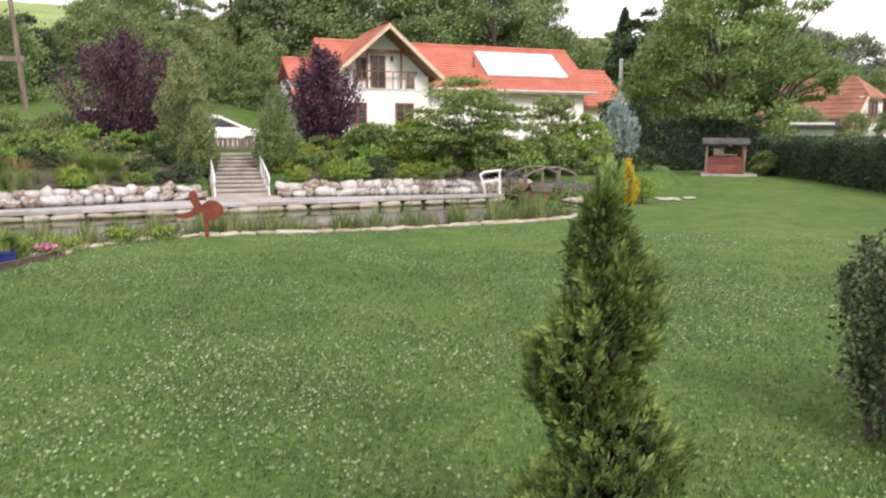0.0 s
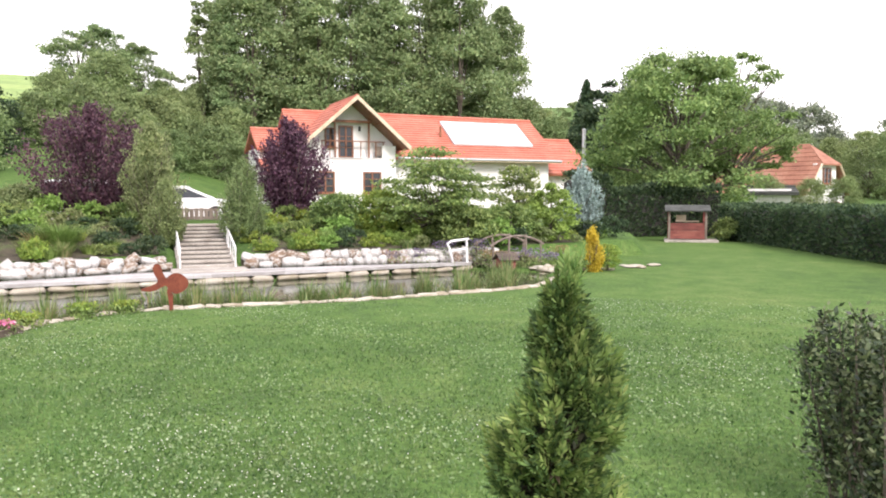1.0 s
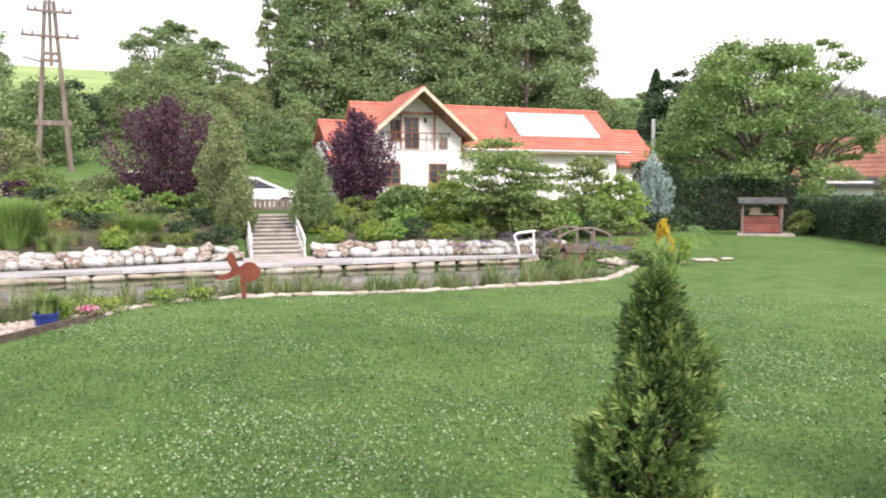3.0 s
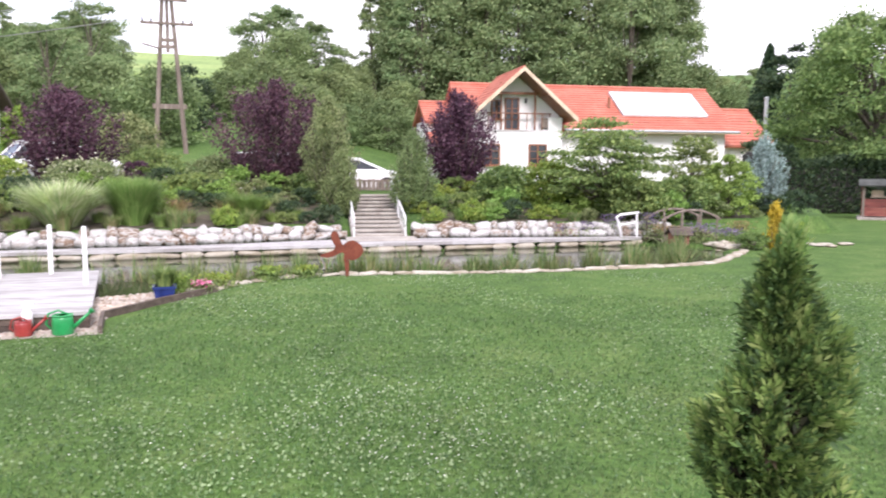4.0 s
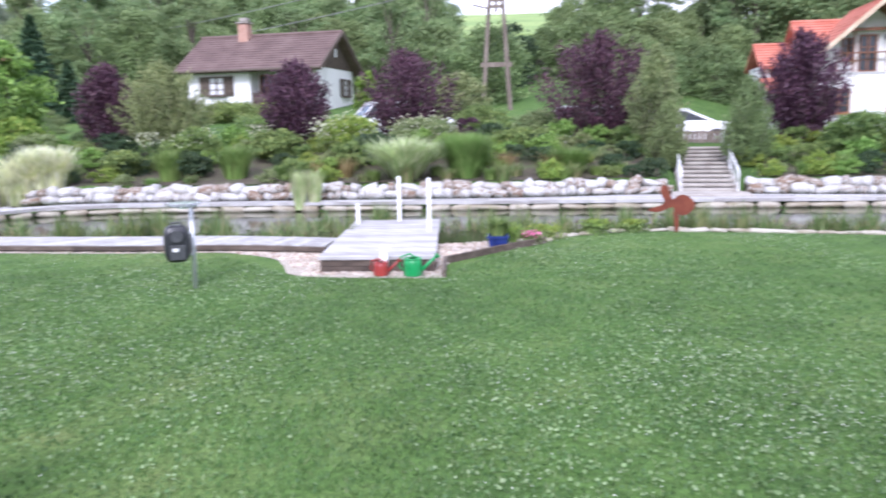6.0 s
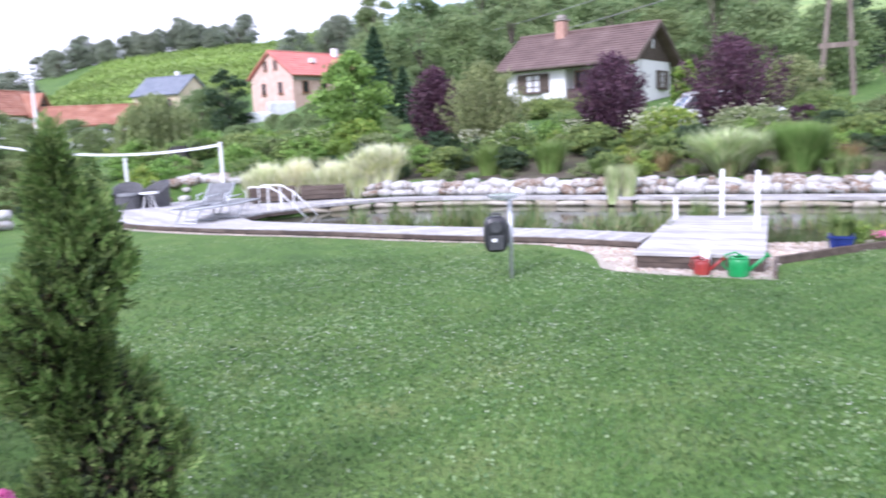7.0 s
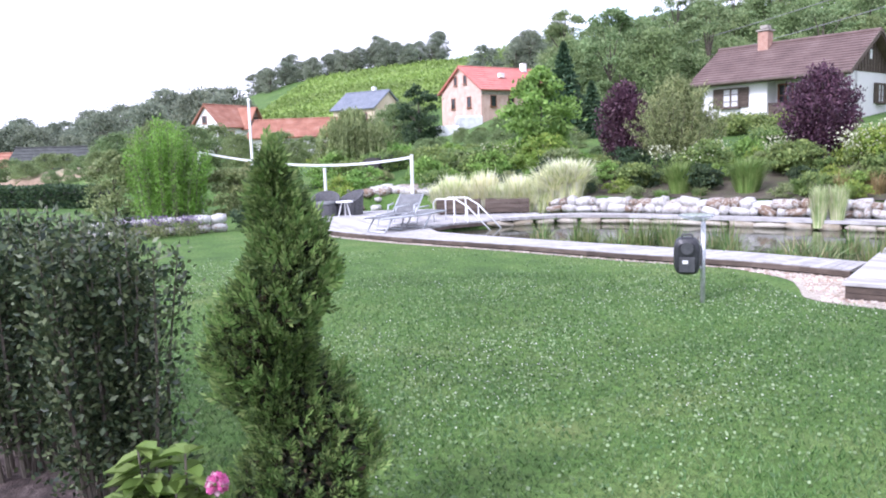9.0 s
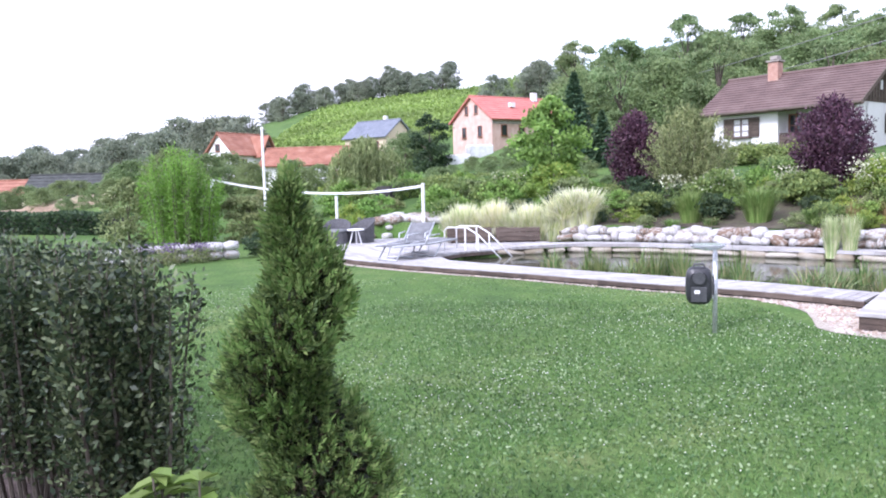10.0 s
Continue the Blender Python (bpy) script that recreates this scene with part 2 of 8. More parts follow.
M["grey_wood"] = surf_mat("grey_pole_wood", [(0.12, 0.095, 0.075), (0.18, 0.145, 0.12), (0.25, 0.21, 0.175)], 0.85, 2, 30, 0.3, stretch_xyz=(4, 4, 0.5))
M["white_paint"] = surf_mat("white_painted_metal", [(0.72, 0.72, 0.72), (0.8, 0.8, 0.8), (0.82, 0.82, 0.82)], 0.45, 3, 30, 0.08, fine_amt=0.06)
M["galvanised"] = surf_mat("galvanised_steel", [(0.42, 0.44, 0.46), (0.52, 0.54, 0.56), (0.6, 0.62, 0.64)], 0.42, 8, 60, 0.1, metal=0.6)
M["rust"] = surf_mat("rusted_steel", [(0.10, 0.024, 0.013), (0.155, 0.036, 0.018), (0.2, 0.055, 0.027)], 0.85, 5, 60, 0.3)
M["black_plastic"] = surf_mat("black_plastic", [(0.012, 0.013, 0.016), (0.022, 0.023, 0.027), (0.03, 0.031, 0.035)], 0.38, 6, 60, 0.06)
M["grey_plastic"] = surf_mat("grey_plastic", [(0.04, 0.042, 0.046), (0.06, 0.062, 0.066), (0.08, 0.082, 0.086)], 0.4, 6, 60, 0.06)
M["wicker"] = surf_mat("dark_wicker", [(0.05, 0.05, 0.055), (0.085, 0.085, 0.09), (0.12, 0.12, 0.125)], 0.7, 30, 90, 0.7)
M["fabric"] = surf_mat("grey_lounger_mesh", [(0.1, 0.105, 0.11), (0.15, 0.155, 0.16), (0.2, 0.205, 0.21)], 0.8, 5, 120, 0.3)
M["green_plastic"] = surf_mat("green_plastic", [(0.01, 0.22, 0.06), (0.015, 0.29, 0.085), (0.02, 0.33, 0.10)], 0.35, 5, 50, 0.05, fine_amt=0.08)
M["red_plastic"] = surf_mat("red_plastic", [(0.25, 0.03, 0.03), (0.32, 0.04, 0.035), (0.36, 0.055, 0.045)], 0.35, 5, 50, 0.05, fine_amt=0.08)
M["blue_glaze"] = surf_mat("blue_glazed_clay", [(0.012, 0.022, 0.10), (0.02, 0.036, 0.16), (0.03, 0.05, 0.2)], 0.25, 6, 50, 0.08)
# buildings
M["plaster"] = surf_mat("white_plaster", [(0.74, 0.73, 0.71), (0.8, 0.79, 0.78), (0.82, 0.82, 0.81)], 0.9, 0.6, 14, 0.12, fine_amt=0.04)
M["cream_plaster"] = surf_mat("cream_plaster", [(0.55, 0.46, 0.32), (0.62, 0.53, 0.38), (0.66, 0.57, 0.42)], 0.9, 0.6, 14, 0.12, fine_amt=0.05)
M["raw_brick"] = surf_mat("raw_brickwork", [(0.55, 0.36, 0.29), (0.62, 0.44, 0.365), (0.67, 0.52, 0.45)], 0.9, 1.2, 12, 0.3)
M["red_tile"] = surf_mat("red_clay_tiles", [(0.4, 0.12, 0.08), (0.46, 0.15, 0.10), (0.52, 0.19, 0.13)], 0.7, 0.9, 9, 0.4, fine_amt=0.18)
M["bright_tile"] = surf_mat("bright_red_tiles", [(0.46, 0.14, 0.115), (0.52, 0.17, 0.14), (0.56, 0.21, 0.17)], 0.65, 0.9, 9, 0.3, fine_amt=0.12)
M["brown_tile"] = surf_mat("brown_roof_tiles", [(0.105, 0.068, 0.06), (0.14, 0.092, 0.083), (0.175, 0.122, 0.11)], 0.8, 0.9, 9, 0.4, fine_amt=0.14)
M["slate"] = surf_mat("grey_roof_slates", [(0.13, 0.15, 0.19), (0.17, 0.19, 0.23), (0.2, 0.22, 0.26)], 0.6, 0.9, 9, 0.3)
M["old_tile"] = surf_mat("old_orange_tiles", [(0.24, 0.1, 0.065), (0.32, 0.14, 0.09), (0.38, 0.2, 0.14)], 0.8, 0.8, 9, 0.4, fine_amt=0.2)
M["shingle"] = surf_mat("grey_shingles", [(0.035, 0.038, 0.034), (0.055, 0.06, 0.055), (0.08, 0.085, 0.078)], 0.9, 2, 20, 0.5)
M["solar"] = surf_mat("glazed_collector", [(0.62, 0.64, 0.66), (0.7, 0.72, 0.74), (0.76, 0.77, 0.78)], 0.15, 0.4, 3, 0.0, fine_amt=0.04)
M["chimney_brick"] = surf_mat("chimney_brick", [(0.36, 0.2, 0.15), (0.43, 0.26, 0.2), (0.48, 0.33, 0.26)], 0.9, 4, 30, 0.4)
# near-black for painted shade in hedges and the duck house opening, also lamp bodies
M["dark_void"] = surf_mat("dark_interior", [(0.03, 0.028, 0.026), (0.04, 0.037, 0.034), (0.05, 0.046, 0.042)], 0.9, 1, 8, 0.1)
M["white_car"] = surf_mat("white_car_paint", [(0.76, 0.77, 0.78), (0.8, 0.8, 0.81), (0.82, 0.82, 0.83)], 0.25, 2, 20, 0.0, fine_amt=0.02)
M["red_car"] = surf_mat("red_car_paint", [(0.42, 0.03, 0.03), (0.5, 0.04, 0.04), (0.55, 0.05, 0.05)], 0.25, 2, 20, 0.0, fine_amt=0.02)
M["rubber"] = surf_mat("tyre_rubber", [(0.015, 0.015, 0.016), (0.025, 0.025, 0.026), (0.03, 0.03, 0.03)], 0.8, 6, 60, 0.1)
M["tarp"] = surf_mat("white_tarpaulin", [(0.6, 0.61, 0.63), (0.72, 0.73, 0.74), (0.78, 0.79, 0.8)], 0.6, 2, 14, 0.4, fine_amt=0.08)
M["cable"] = surf_mat("grey_cable", [(0.2, 0.2, 0.2), (0.26, 0.26, 0.26), (0.3, 0.3, 0.3)], 0.6, 4, 40, 0.0)
M["curtain"] = surf_mat("white_curtain", [(0.55, 0.56, 0.57), (0.68, 0.69, 0.7), (0.74, 0.74, 0.74)], 0.9, 6, 30, 0.2, stretch_xyz=(6, 6, 0.5))

# window glass: dark, glossy pane
gm, gn, gl, gb = node_mat("window_glass")
gb.inputs["Base Color"].default_value = (0.03, 0.035, 0.04, 1)
gb.inputs["Roughness"].default_value = 0.08
M["glass"] = gm
# clear bowl
gm, gn, gl, gb = node_mat("clear_acrylic")
gb.inputs["Base Color"].default_value = (0.9, 0.93, 0.96, 1)
gb.inputs["Roughness"].default_value = 0.12
gb.inputs["Transmission Weight"].default_value = 0.85
gb.inputs["IOR"].default_value = 1.3
M["acrylic"] = gm
# pond water: murky, with small ripples
gm, gn, gl, gb = node_mat("pond_water")
gb.inputs["Base Color"].default_value = (0.035, 0.042, 0.022, 1)
gb.inputs["Roughness"].default_value = 0.06
gb.inputs["IOR"].default_value = 1.33
wt = gn.new("ShaderNodeTexNoise")
wt.inputs["Scale"].default_value, wt.inputs["Detail"].default_value = 3.5, 3
wp = gn.new("ShaderNodeNewGeometry")
gl.new(wp.outputs["Position"], wt.inputs["Vector"])
wb = gn.new("ShaderNodeBump")
wb.inputs["Strength"].default_value, wb.inputs["Distance"].default_value = 0.12, 0.03
gl.new(wt.outputs["Fac"], wb.inputs["Height"])
gl.new(wb.outputs["Normal"], gb.inputs["Normal"])
M["water"] = gm
# grass ground: mown lawn with mottling at three sizes
gm, gn, gl, gb = node_mat("grass_ground")
gp = gn.new("ShaderNodeNewGeometry")
layers = []
for s, d in ((0.22, 3), (1.7, 4), (16.0, 5), (75.0, 4)):
    x = gn.new("ShaderNodeTexNoise")
    x.inputs["Scale"].default_value, x.inputs["Detail"].default_value = s, d
    gl.new(gp.outputs["Position"], x.inputs["Vector"])
    layers.append(x)
gr = ramp(gn, [(0.33, (0.055, 0.106, 0.03)), (0.5, (0.083, 0.154, 0.037)), (0.62, (0.118, 0.182, 0.052)), (0.75, (0.185, 0.215, 0.078))])
ga = gn.new("ShaderNodeMath")
ga.operation = "MULTIPLY_ADD"
ga.inputs[1].default_value = 0.5
gc = gn.new("ShaderNodeMath")
gc.operation = "MULTIPLY"
gc.inputs[1].default_value = 0.5
gl.new(layers[0].outputs["Fac"], gc.inputs[0])
gl.new(layers[1].outputs["Fac"], ga.inputs[0])
gl.new(gc.outputs[0], ga.inputs[2])
gl.new(ga.outputs[0], gr.inputs["Fac"])
gh = gn.new("ShaderNodeHueSaturation")
g3 = gn.new("ShaderNodeMath")
g3.operation = "MULTIPLY"
gl.new(layers[2].outputs["Fac"], g3.inputs[0])
gl.new(layers[3].outputs["Fac"], g3.inputs[1])
g4 = gn.new("ShaderNodeMapRange")
g4.inputs["From Min"].default_value, g4.inputs["From Max"].default_value = 0.12, 0.4
g4.inputs["To Min"].default_value, g4.inputs["To Max"].default_value = 0.45, 1.5
gl.new(g3.outputs[0], g4.inputs["Value"])
gl.new(g4.outputs["Result"], gh.inputs["Value"])
gl.new(gr.outputs["Color"], gh.inputs["Color"])
gl.new(gh.outputs["Color"], gb.inputs["Base Color"])
gb.inputs["Roughness"].default_value = 0.9
gb.inputs["Specular IOR Level"].default_value = 0.15
g5 = gn.new("ShaderNodeBump")
g5.inputs["Strength"].default_value, g5.inputs["Distance"].default_value = 0.7, 0.04
gl.new(g3.outputs[0], g5.inputs["Height"])
gl.new(g5.outputs["Normal"], gb.inputs["Normal"])
M["grass"] = gm


# ---- geometry helpers ----
rng = np.random.default_rng(7)


class Geo:
    """Collects vertices and faces of one mesh."""

    def __init__(self):
        self.v, self.f = [], []

    def add(self, verts, faces):
        k = len(self.v)
        self.v += [tuple(map(float, p)) for p in verts]
        self.f += [tuple(i + k for i in q) for q in faces]
        return self

    def box(self, c, s, rz=0.0, ch=0.0):
        """A box by centre, size and turn, with its upper edges chamfered by ch."""
        hx, hy, hz = s[0] / 2, s[1] / 2, s[2] / 2
        rings = [(-hz, 0)] + ([(hz - ch, 0), (hz, ch)] if ch else [(hz, 0)])
        ca, sa = math.cos(rz), math.sin(rz)
        vs = []
        for z, i in rings:
            for x, y in ((-hx + i, -hy + i), (hx - i, -hy + i), (hx - i, hy - i), (-hx + i, hy - i)):
                vs.append((c[0] + x * ca - y * sa, c[1] + x * sa + y * ca, c[2] + z))
        fs = [(3, 2, 1, 0)]
        for r in range(len(rings) - 1):
            for k in range(4):
                a, b = r * 4 + k, r * 4 + (k + 1) % 4
                fs.append((a, b, b + 4, a + 4))
        t = (len(rings) - 1) * 4
        fs.append((t, t + 1, t + 2, t + 3))
        return self.add(vs, fs)

    def tube(self, pts, rad, n=8, caps=True):
        """A round bar along points; rad is one radius or one for each point."""
        pts = [Vector(p) for p in pts]
        rads = rad if isinstance(rad, (list, tuple)) else [rad] * len(pts)
        vs, fs = [], []
        side = None
        for i, p in enumerate(pts):
            d = (pts[min(i + 1, len(pts) - 1)] - pts[max(i - 1, 0)]).normalized()
            if side is None:
                side = d.orthogonal().normalized()
            side = (side - d * side.dot(d)).normalized()
            up = d.cross(side)
            for k in range(n):
                a = 2 * math.pi * k / n
                vs.append(p + (side * math.cos(a) + up * math.sin(a)) * rads[i])
        for i in range(len(pts) - 1):
            for k in range(n):
                a, b = i * n + k, i * n + (k + 1) % n
                fs.append((a, b, b + n, a + n))
        if caps:
            fs += [tuple(range(n - 1, -1, -1)), tuple(range((len(pts) - 1) * n, len(pts) * n))]
        return self.add(vs, fs)

    def prism(self, poly, z0, z1):
        n = len(poly)
        vs = [(x, y, z0) for x, y in poly] + [(x, y, z1) for x, y in poly]
        fs = [tuple(range(n - 1, -1, -1)), tuple(range(n, 2 * n))]
        fs += [(k, (k + 1) % n, (k + 1) % n + n, k + n) for k in range(n)]
        return self.add(vs, fs)

    def lathe(self, prof, c=(0, 0, 0), n=20):
        """A turned shape from (radius, height) pairs."""
        vs, fs = [], []
        for r, z in prof:
            for k in range(n):
                a = 2 * math.pi * k / n
                vs.append((c[0] + r * math.cos(a), c[1] + r * math.sin(a), c[2] + z))
        for i in range(len(prof) - 1):
            for k in range(n):
                a, b = i * n + k, i * n + (k + 1) % n
                fs.append((a, b, b + n, a + n))
        return self.add(vs, fs)

    def slab(self, a, b, c, d, th):
        """A plate over four corners, th thick downwards along its normal."""
        a, b, c, d = map(Vector, (a, b, c, d))
        nn = (b - a).cross(d - a).normalized() * th
        vs = [a - nn, b - nn, c - nn, d - nn, a, b, c, d]
        return self.add(vs, [(3, 2, 1, 0), (4, 5, 6, 7), (0, 1, 5, 4), (1, 2, 6, 5), (2, 3, 7, 6), (3, 0, 4, 7)])

    def mesh(self, name, mat, smooth=False):
        me = bpy.data.meshes.new(name)
        me.from_pydata(self.v, [], self.f)
        me.materials.append(mat)
        if smooth:
            me.polygons.foreach_set("use_smooth", [True] * len(me.polygons))
        me.update()
        return me


def quad_mesh(name, verts, mat, k=4):
    """A mesh of loose faces of k corners each, from an array (n, k, 3)."""
    n = len(verts)
    me = bpy.data.meshes.new(name)
    me.vertices.add(n * k)
    me.vertices.foreach_set("co", np.ascontiguousarray(verts, dtype=np.float32).ravel())
    me.loops.add(n * k)
    me.loops.foreach_set("vertex_index", np.arange(n * k, dtype=np.int32))
    me.polygons.add(n)
    me.polygons.foreach_set("loop_start", np.arange(0, n * k, k, dtype=np.int32))
    me.materials.append(mat)
    me.update(calc_edges=True)
    return me


def part(name, geo, mat, parent, label="", smooth=False, loc=None, rz=0.0):
    me = geo.mesh(name, mat, smooth) if isinstance(geo, Geo) else geo
    ob = new(name, me)
    ob.parent = parent
    if loc is not None:
        ob.location = loc
    if rz:
        ob.rotation_euler = (0, 0, rz)
    return tagged(ob, label)


def thing(name, label, category, loc=(0, 0, 0), rz=0.0, group="", kind=""):
    ob = new(name)
    ob.location, ob.rotation_euler = loc, (0, 0, rz)
    ob.empty_display_size = 0.2
    return tagged(ob, label, category, group, kind)


def solo(name, geo, mat, label, category, loc=(0, 0, 0), rz=0.0, group="", kind="", smooth=False):
    me = geo.mesh(name, mat, smooth) if isinstance(geo, Geo) else geo
    ob = new(name, me)
    ob.location, ob.rotation_euler = loc, (0, 0, rz)
    return tagged(ob, label, category, group, kind)


# ---- plan of the garden ----
POND_NEAR = [(3.6, 20.4), (3.2, 18.2), (2.5, 16.75), (0.8, 15.65), (-0.9, 14.8), (-2.4, 14.3), (-4.0, 13.8), (-5.1, 13.2), (-5.75, 12.2), (-6.3, 11.3), (-7.0, 10.6),
             (-8.5, 9.65), (-10.3, 9.05), (-12.0, 8.15), (-14.3, 7.05), (-16.4, 6.2), (-17.5, 6.35), (-18.1, 7.2)]
POND_FAR = [(-18.3, 8.6), (-18.2, 10.2), (-16.9, 11.6), (-14.9, 12.8), (-12.9, 13.9), (-8.5, 16.1), (-5.5, 17.7), (-3.7, 18.6), (0.1, 20.5), (1.6, 21.2)]
POND = POND_NEAR + POND_FAR
WALL_W = [(-19.4, 10.6), (-17.6, 12.1), (-15.4, 13.3), (-12.3, 15.1), (-8.9, 17.1), (-6.15, 19.2)]
WALL_E = [(-4.3, 19.9), (-1.9, 20.6), (0.5, 21.3), (2.4, 22.1)]
TERRACE_OUT = [(-8.1, 8.85), (-9.5, 8.4), (-11.1, 7.5), (-13.3, 6.5), (-15.8, 5.2), (-17.5, 4.5), (-19.1, 4.1), (-21.0, 4.0), (-22.9, 4.6), (-23.9, 6.2), (-23.4, 8.4), (-21.6, 9.9), (-19.6, 10.5)]
WATER_Z, WALK_Z, DECK_Z = -0.06, 0.16, 0.21


DRIVE = [(-17.0, 24.5), (-9.0, 25.6), (-3.2, 26.3), (-0.5, 28.0), (-0.5, 31.0), (-6.0, 31.5), (-14.0, 31.0), (-20.0, 28.0)]
STEP_X, STEP_Y, STEP_A = -4.92, 19.1, math.radians(19.0)


def poly_dist(px, py, poly, closed=True):
    """Signed distance of points to a polygon, positive inside (unsigned if open)."""
    best = np.full(px.shape, 1e9)
    inside = np.zeros(px.shape, bool)
    n = len(poly)
    for i in range(n if closed else n - 1):
        (x0, y0), (x1, y1) = poly[i], poly[(i + 1) % n]
        dx, dy = x1 - x0, y1 - y0
        t = np.clip(((px - x0) * dx + (py - y0) * dy) / (dx * dx + dy * dy), 0, 1)
        best = np.minimum(best, np.hypot(px - x0 - t * dx, py - y0 - t * dy))
        if closed:
            cross = ((y0 > py) != (y1 > py)) & (px < (x1 - x0) * (py - y0) / (y1 - y0 + 1e-12) + x0)
            inside ^= cross
    return np.where(inside, best, -best) if closed else best


def sm(a):
    a = np.clip(a, 0, 1)
    return a * a * (3 - 2 * a)


BANK = [(-60.0, -8.0), (-34.0, 2.0), (-25.0, 7.8), (-22.5, 9.6), (-19.6, 10.75), *WALL_W[1:], *WALL_E, (4.6, 23.4), (8.0, 26.0), (9.5, 32.0), (10.0, 41.0), (26.0, 48.0), (60.0, 60.0), (60.0, 400.0), (-400.0, 400.0), (-400.0, -8.0)]


def height(px, py):
    """Height of the ground."""
    px, py = np.asarray(px, float), np.asarray(py, float)
    s = poly_dist(px, py, BANK)
    dist, az = np.hypot(px, py), np.degrees(np.arctan2(px, py))
    z = 0.52 * sm((s - 0.12) / 0.22) + 0.72 * sm((s - 0.3) / 5.2)
    west = sm((-az - 8) / 14) * sm((75 + az) / 14)
    z = z + np.clip(s - 11, 0, 45) * 0.105 * west + np.clip(s - 20, 0, 50) * 0.055 * sm((-az - 58) / 14) * sm((98 + az) / 18)
    ridge = sm((68 + az) / 18) * sm((40 - az) / 30)
    z = z + np.clip(dist - 66, 0, 150) * 0.17 * ridge
    vine = sm((-az - 50) / 14) * sm((104 + az) / 34)
    z = z + np.clip(dist - 135, 0, 190) * 0.164 * vine
    z = z + sm((dist - 200) / 300) * 10 * sm((az + 120) / 60)
    z = z + (np.clip(dist - 45, 0, 22) * 0.1 - np.clip(dist - 67, 0, 22) * 0.1) * sm((-az - 9) / 5) * sm((30 + az) / 6)
    # cutting for the garden steps
    lx = (px - STEP_X) * math.cos(STEP_A) + (py - STEP_Y) * math.sin(STEP_A)
    ly = -(px - STEP_X) * math.sin(STEP_A) + (py - STEP_Y) * math.cos(STEP_A)
    cut = 0.02 + np.clip(ly - 0.6, 0, 6) * 0.235
    z = np.where((np.abs(lx) < 0.85) & (ly > -0.6) & (ly < 4.6), np.minimum(z, cut), z)
    z = z - 0.2 * sm(poly_dist(px, py, DRIVE) / 1.2)
    p = poly_dist(px, py, POND)
    z = np.where(p > -0.3, z * sm(-p / 0.3) - 0.9 * sm((p + 0.06) / 0.4), z)
    return z


def hz_at(x, y):
    return float(height(np.array([x]), np.array([y]))[0])


# the ground: one sheet, finer round the pond
def spaced(fine0, fine1, step, far0, far1, grow=1.16):
    a = list(np.arange(fine0, fine1 + 1e-6, step))
    d, x = step, fine1
    while x < far1:
        d *= grow
        x += d
        a.append(x)
    d, x = step, fine0
    while x > far0:
        d *= grow
        x -= d
        a.insert(0, x)
    return np.array(a)


gx, gy = spaced(-26, 7, 0.22, -1500, 1500), spaced(-3, 27, 0.22, -600, 1800)
GX, GY = np.meshgrid(gx, gy)
GZ = height(GX, GY)
nx, ny = len(gx), len(gy)
ids = np.arange(nx * ny).reshape(ny, nx)
gm_ = bpy.data.meshes.new("ground")
gm_.from_pydata(np.c_[GX.ravel(), GY.ravel(), GZ.ravel()].tolist(), [], np.stack([ids[:-1, :-1], ids[:-1, 1:], ids[1:, 1:], ids[1:, :-1]], -1).reshape(-1, 4).tolist())
gm_.materials.append(M["grass"])
gm_.polygons.foreach_set("use_smooth", [True] * len(gm_.polygons))
ground = tagged(new("ground", gm_), "mown green lawn with clover, rising to meadow slopes", "lawn", kind="structure")

g = Geo()
g.add([(x, y, WATER_Z) for x, y in POND], [tuple(range(len(POND) - 1, -1, -1))])
water = solo("water", g, M["water"], "still dark green-brown swimming pond water", "water", kind="structure")
if water.data.polygons[0].normal.z < 0:
    water.data.flip_normals()


def sheet(name, poly, mat, label, category, lift=0.006, step=0.35, fade=0.0):
    """A patch of other ground, laid over the sheet and following it."""
    xs = [p[0] for p in poly]
    ys = [p[1] for p in poly]
    cs = bmesh.new()
    vs = [cs.verts.new((x, y, 0)) for x, y in poly]
    cs.faces.new(vs)
    for ax, lo, hi in ((0, min(xs), max(xs)), (1, min(ys), max(ys))):
        k = lo + step
        while k < hi:
            co, no = ((k, 0, 0), (1, 0, 0)) if ax == 0 else ((0, k, 0), (0, 1, 0))
            bmesh.ops.bisect_plane(cs, geom=cs.verts[:] + cs.edges[:] + cs.faces[:], plane_co=co, plane_no=no)
            k += step
    p = np.array([v.co[:2] for v in cs.verts])
    z = height(p[:, 0], p[:, 1])
    for v, h in zip(cs.verts, z):
        v.co.z = h + lift - (1.6 if lift > 0.1 and v.is_boundary else 0.0)
    bmesh.ops.recalc_face_normals(cs, faces=cs.faces[:])
    me = bpy.data.meshes.new(name)
    cs.to_mesh(me)
    cs.free()
    me.materials.append(mat)
    if me.polygons and me.polygons[0].normal.z < 0:
        me.flip_normals()
    return tagged(new(name, me), label, category, kind="structure")


def along(line, step):
    """Points and headings at even steps along a line."""
    out, rest = [], 0.0
    for (x0, y0), (x1, y1) in zip(line, line[1:]):
        d = math.hypot(x1 - x0, y1 - y0)
        t = rest
        while t < d:
            out.append((x0 + (x1 - x0) * t / d, y0 + (y1 - y0) * t / d, math.atan2(y1 - y0, x1 - x0)))
            t += step
        rest = t - d
    return out


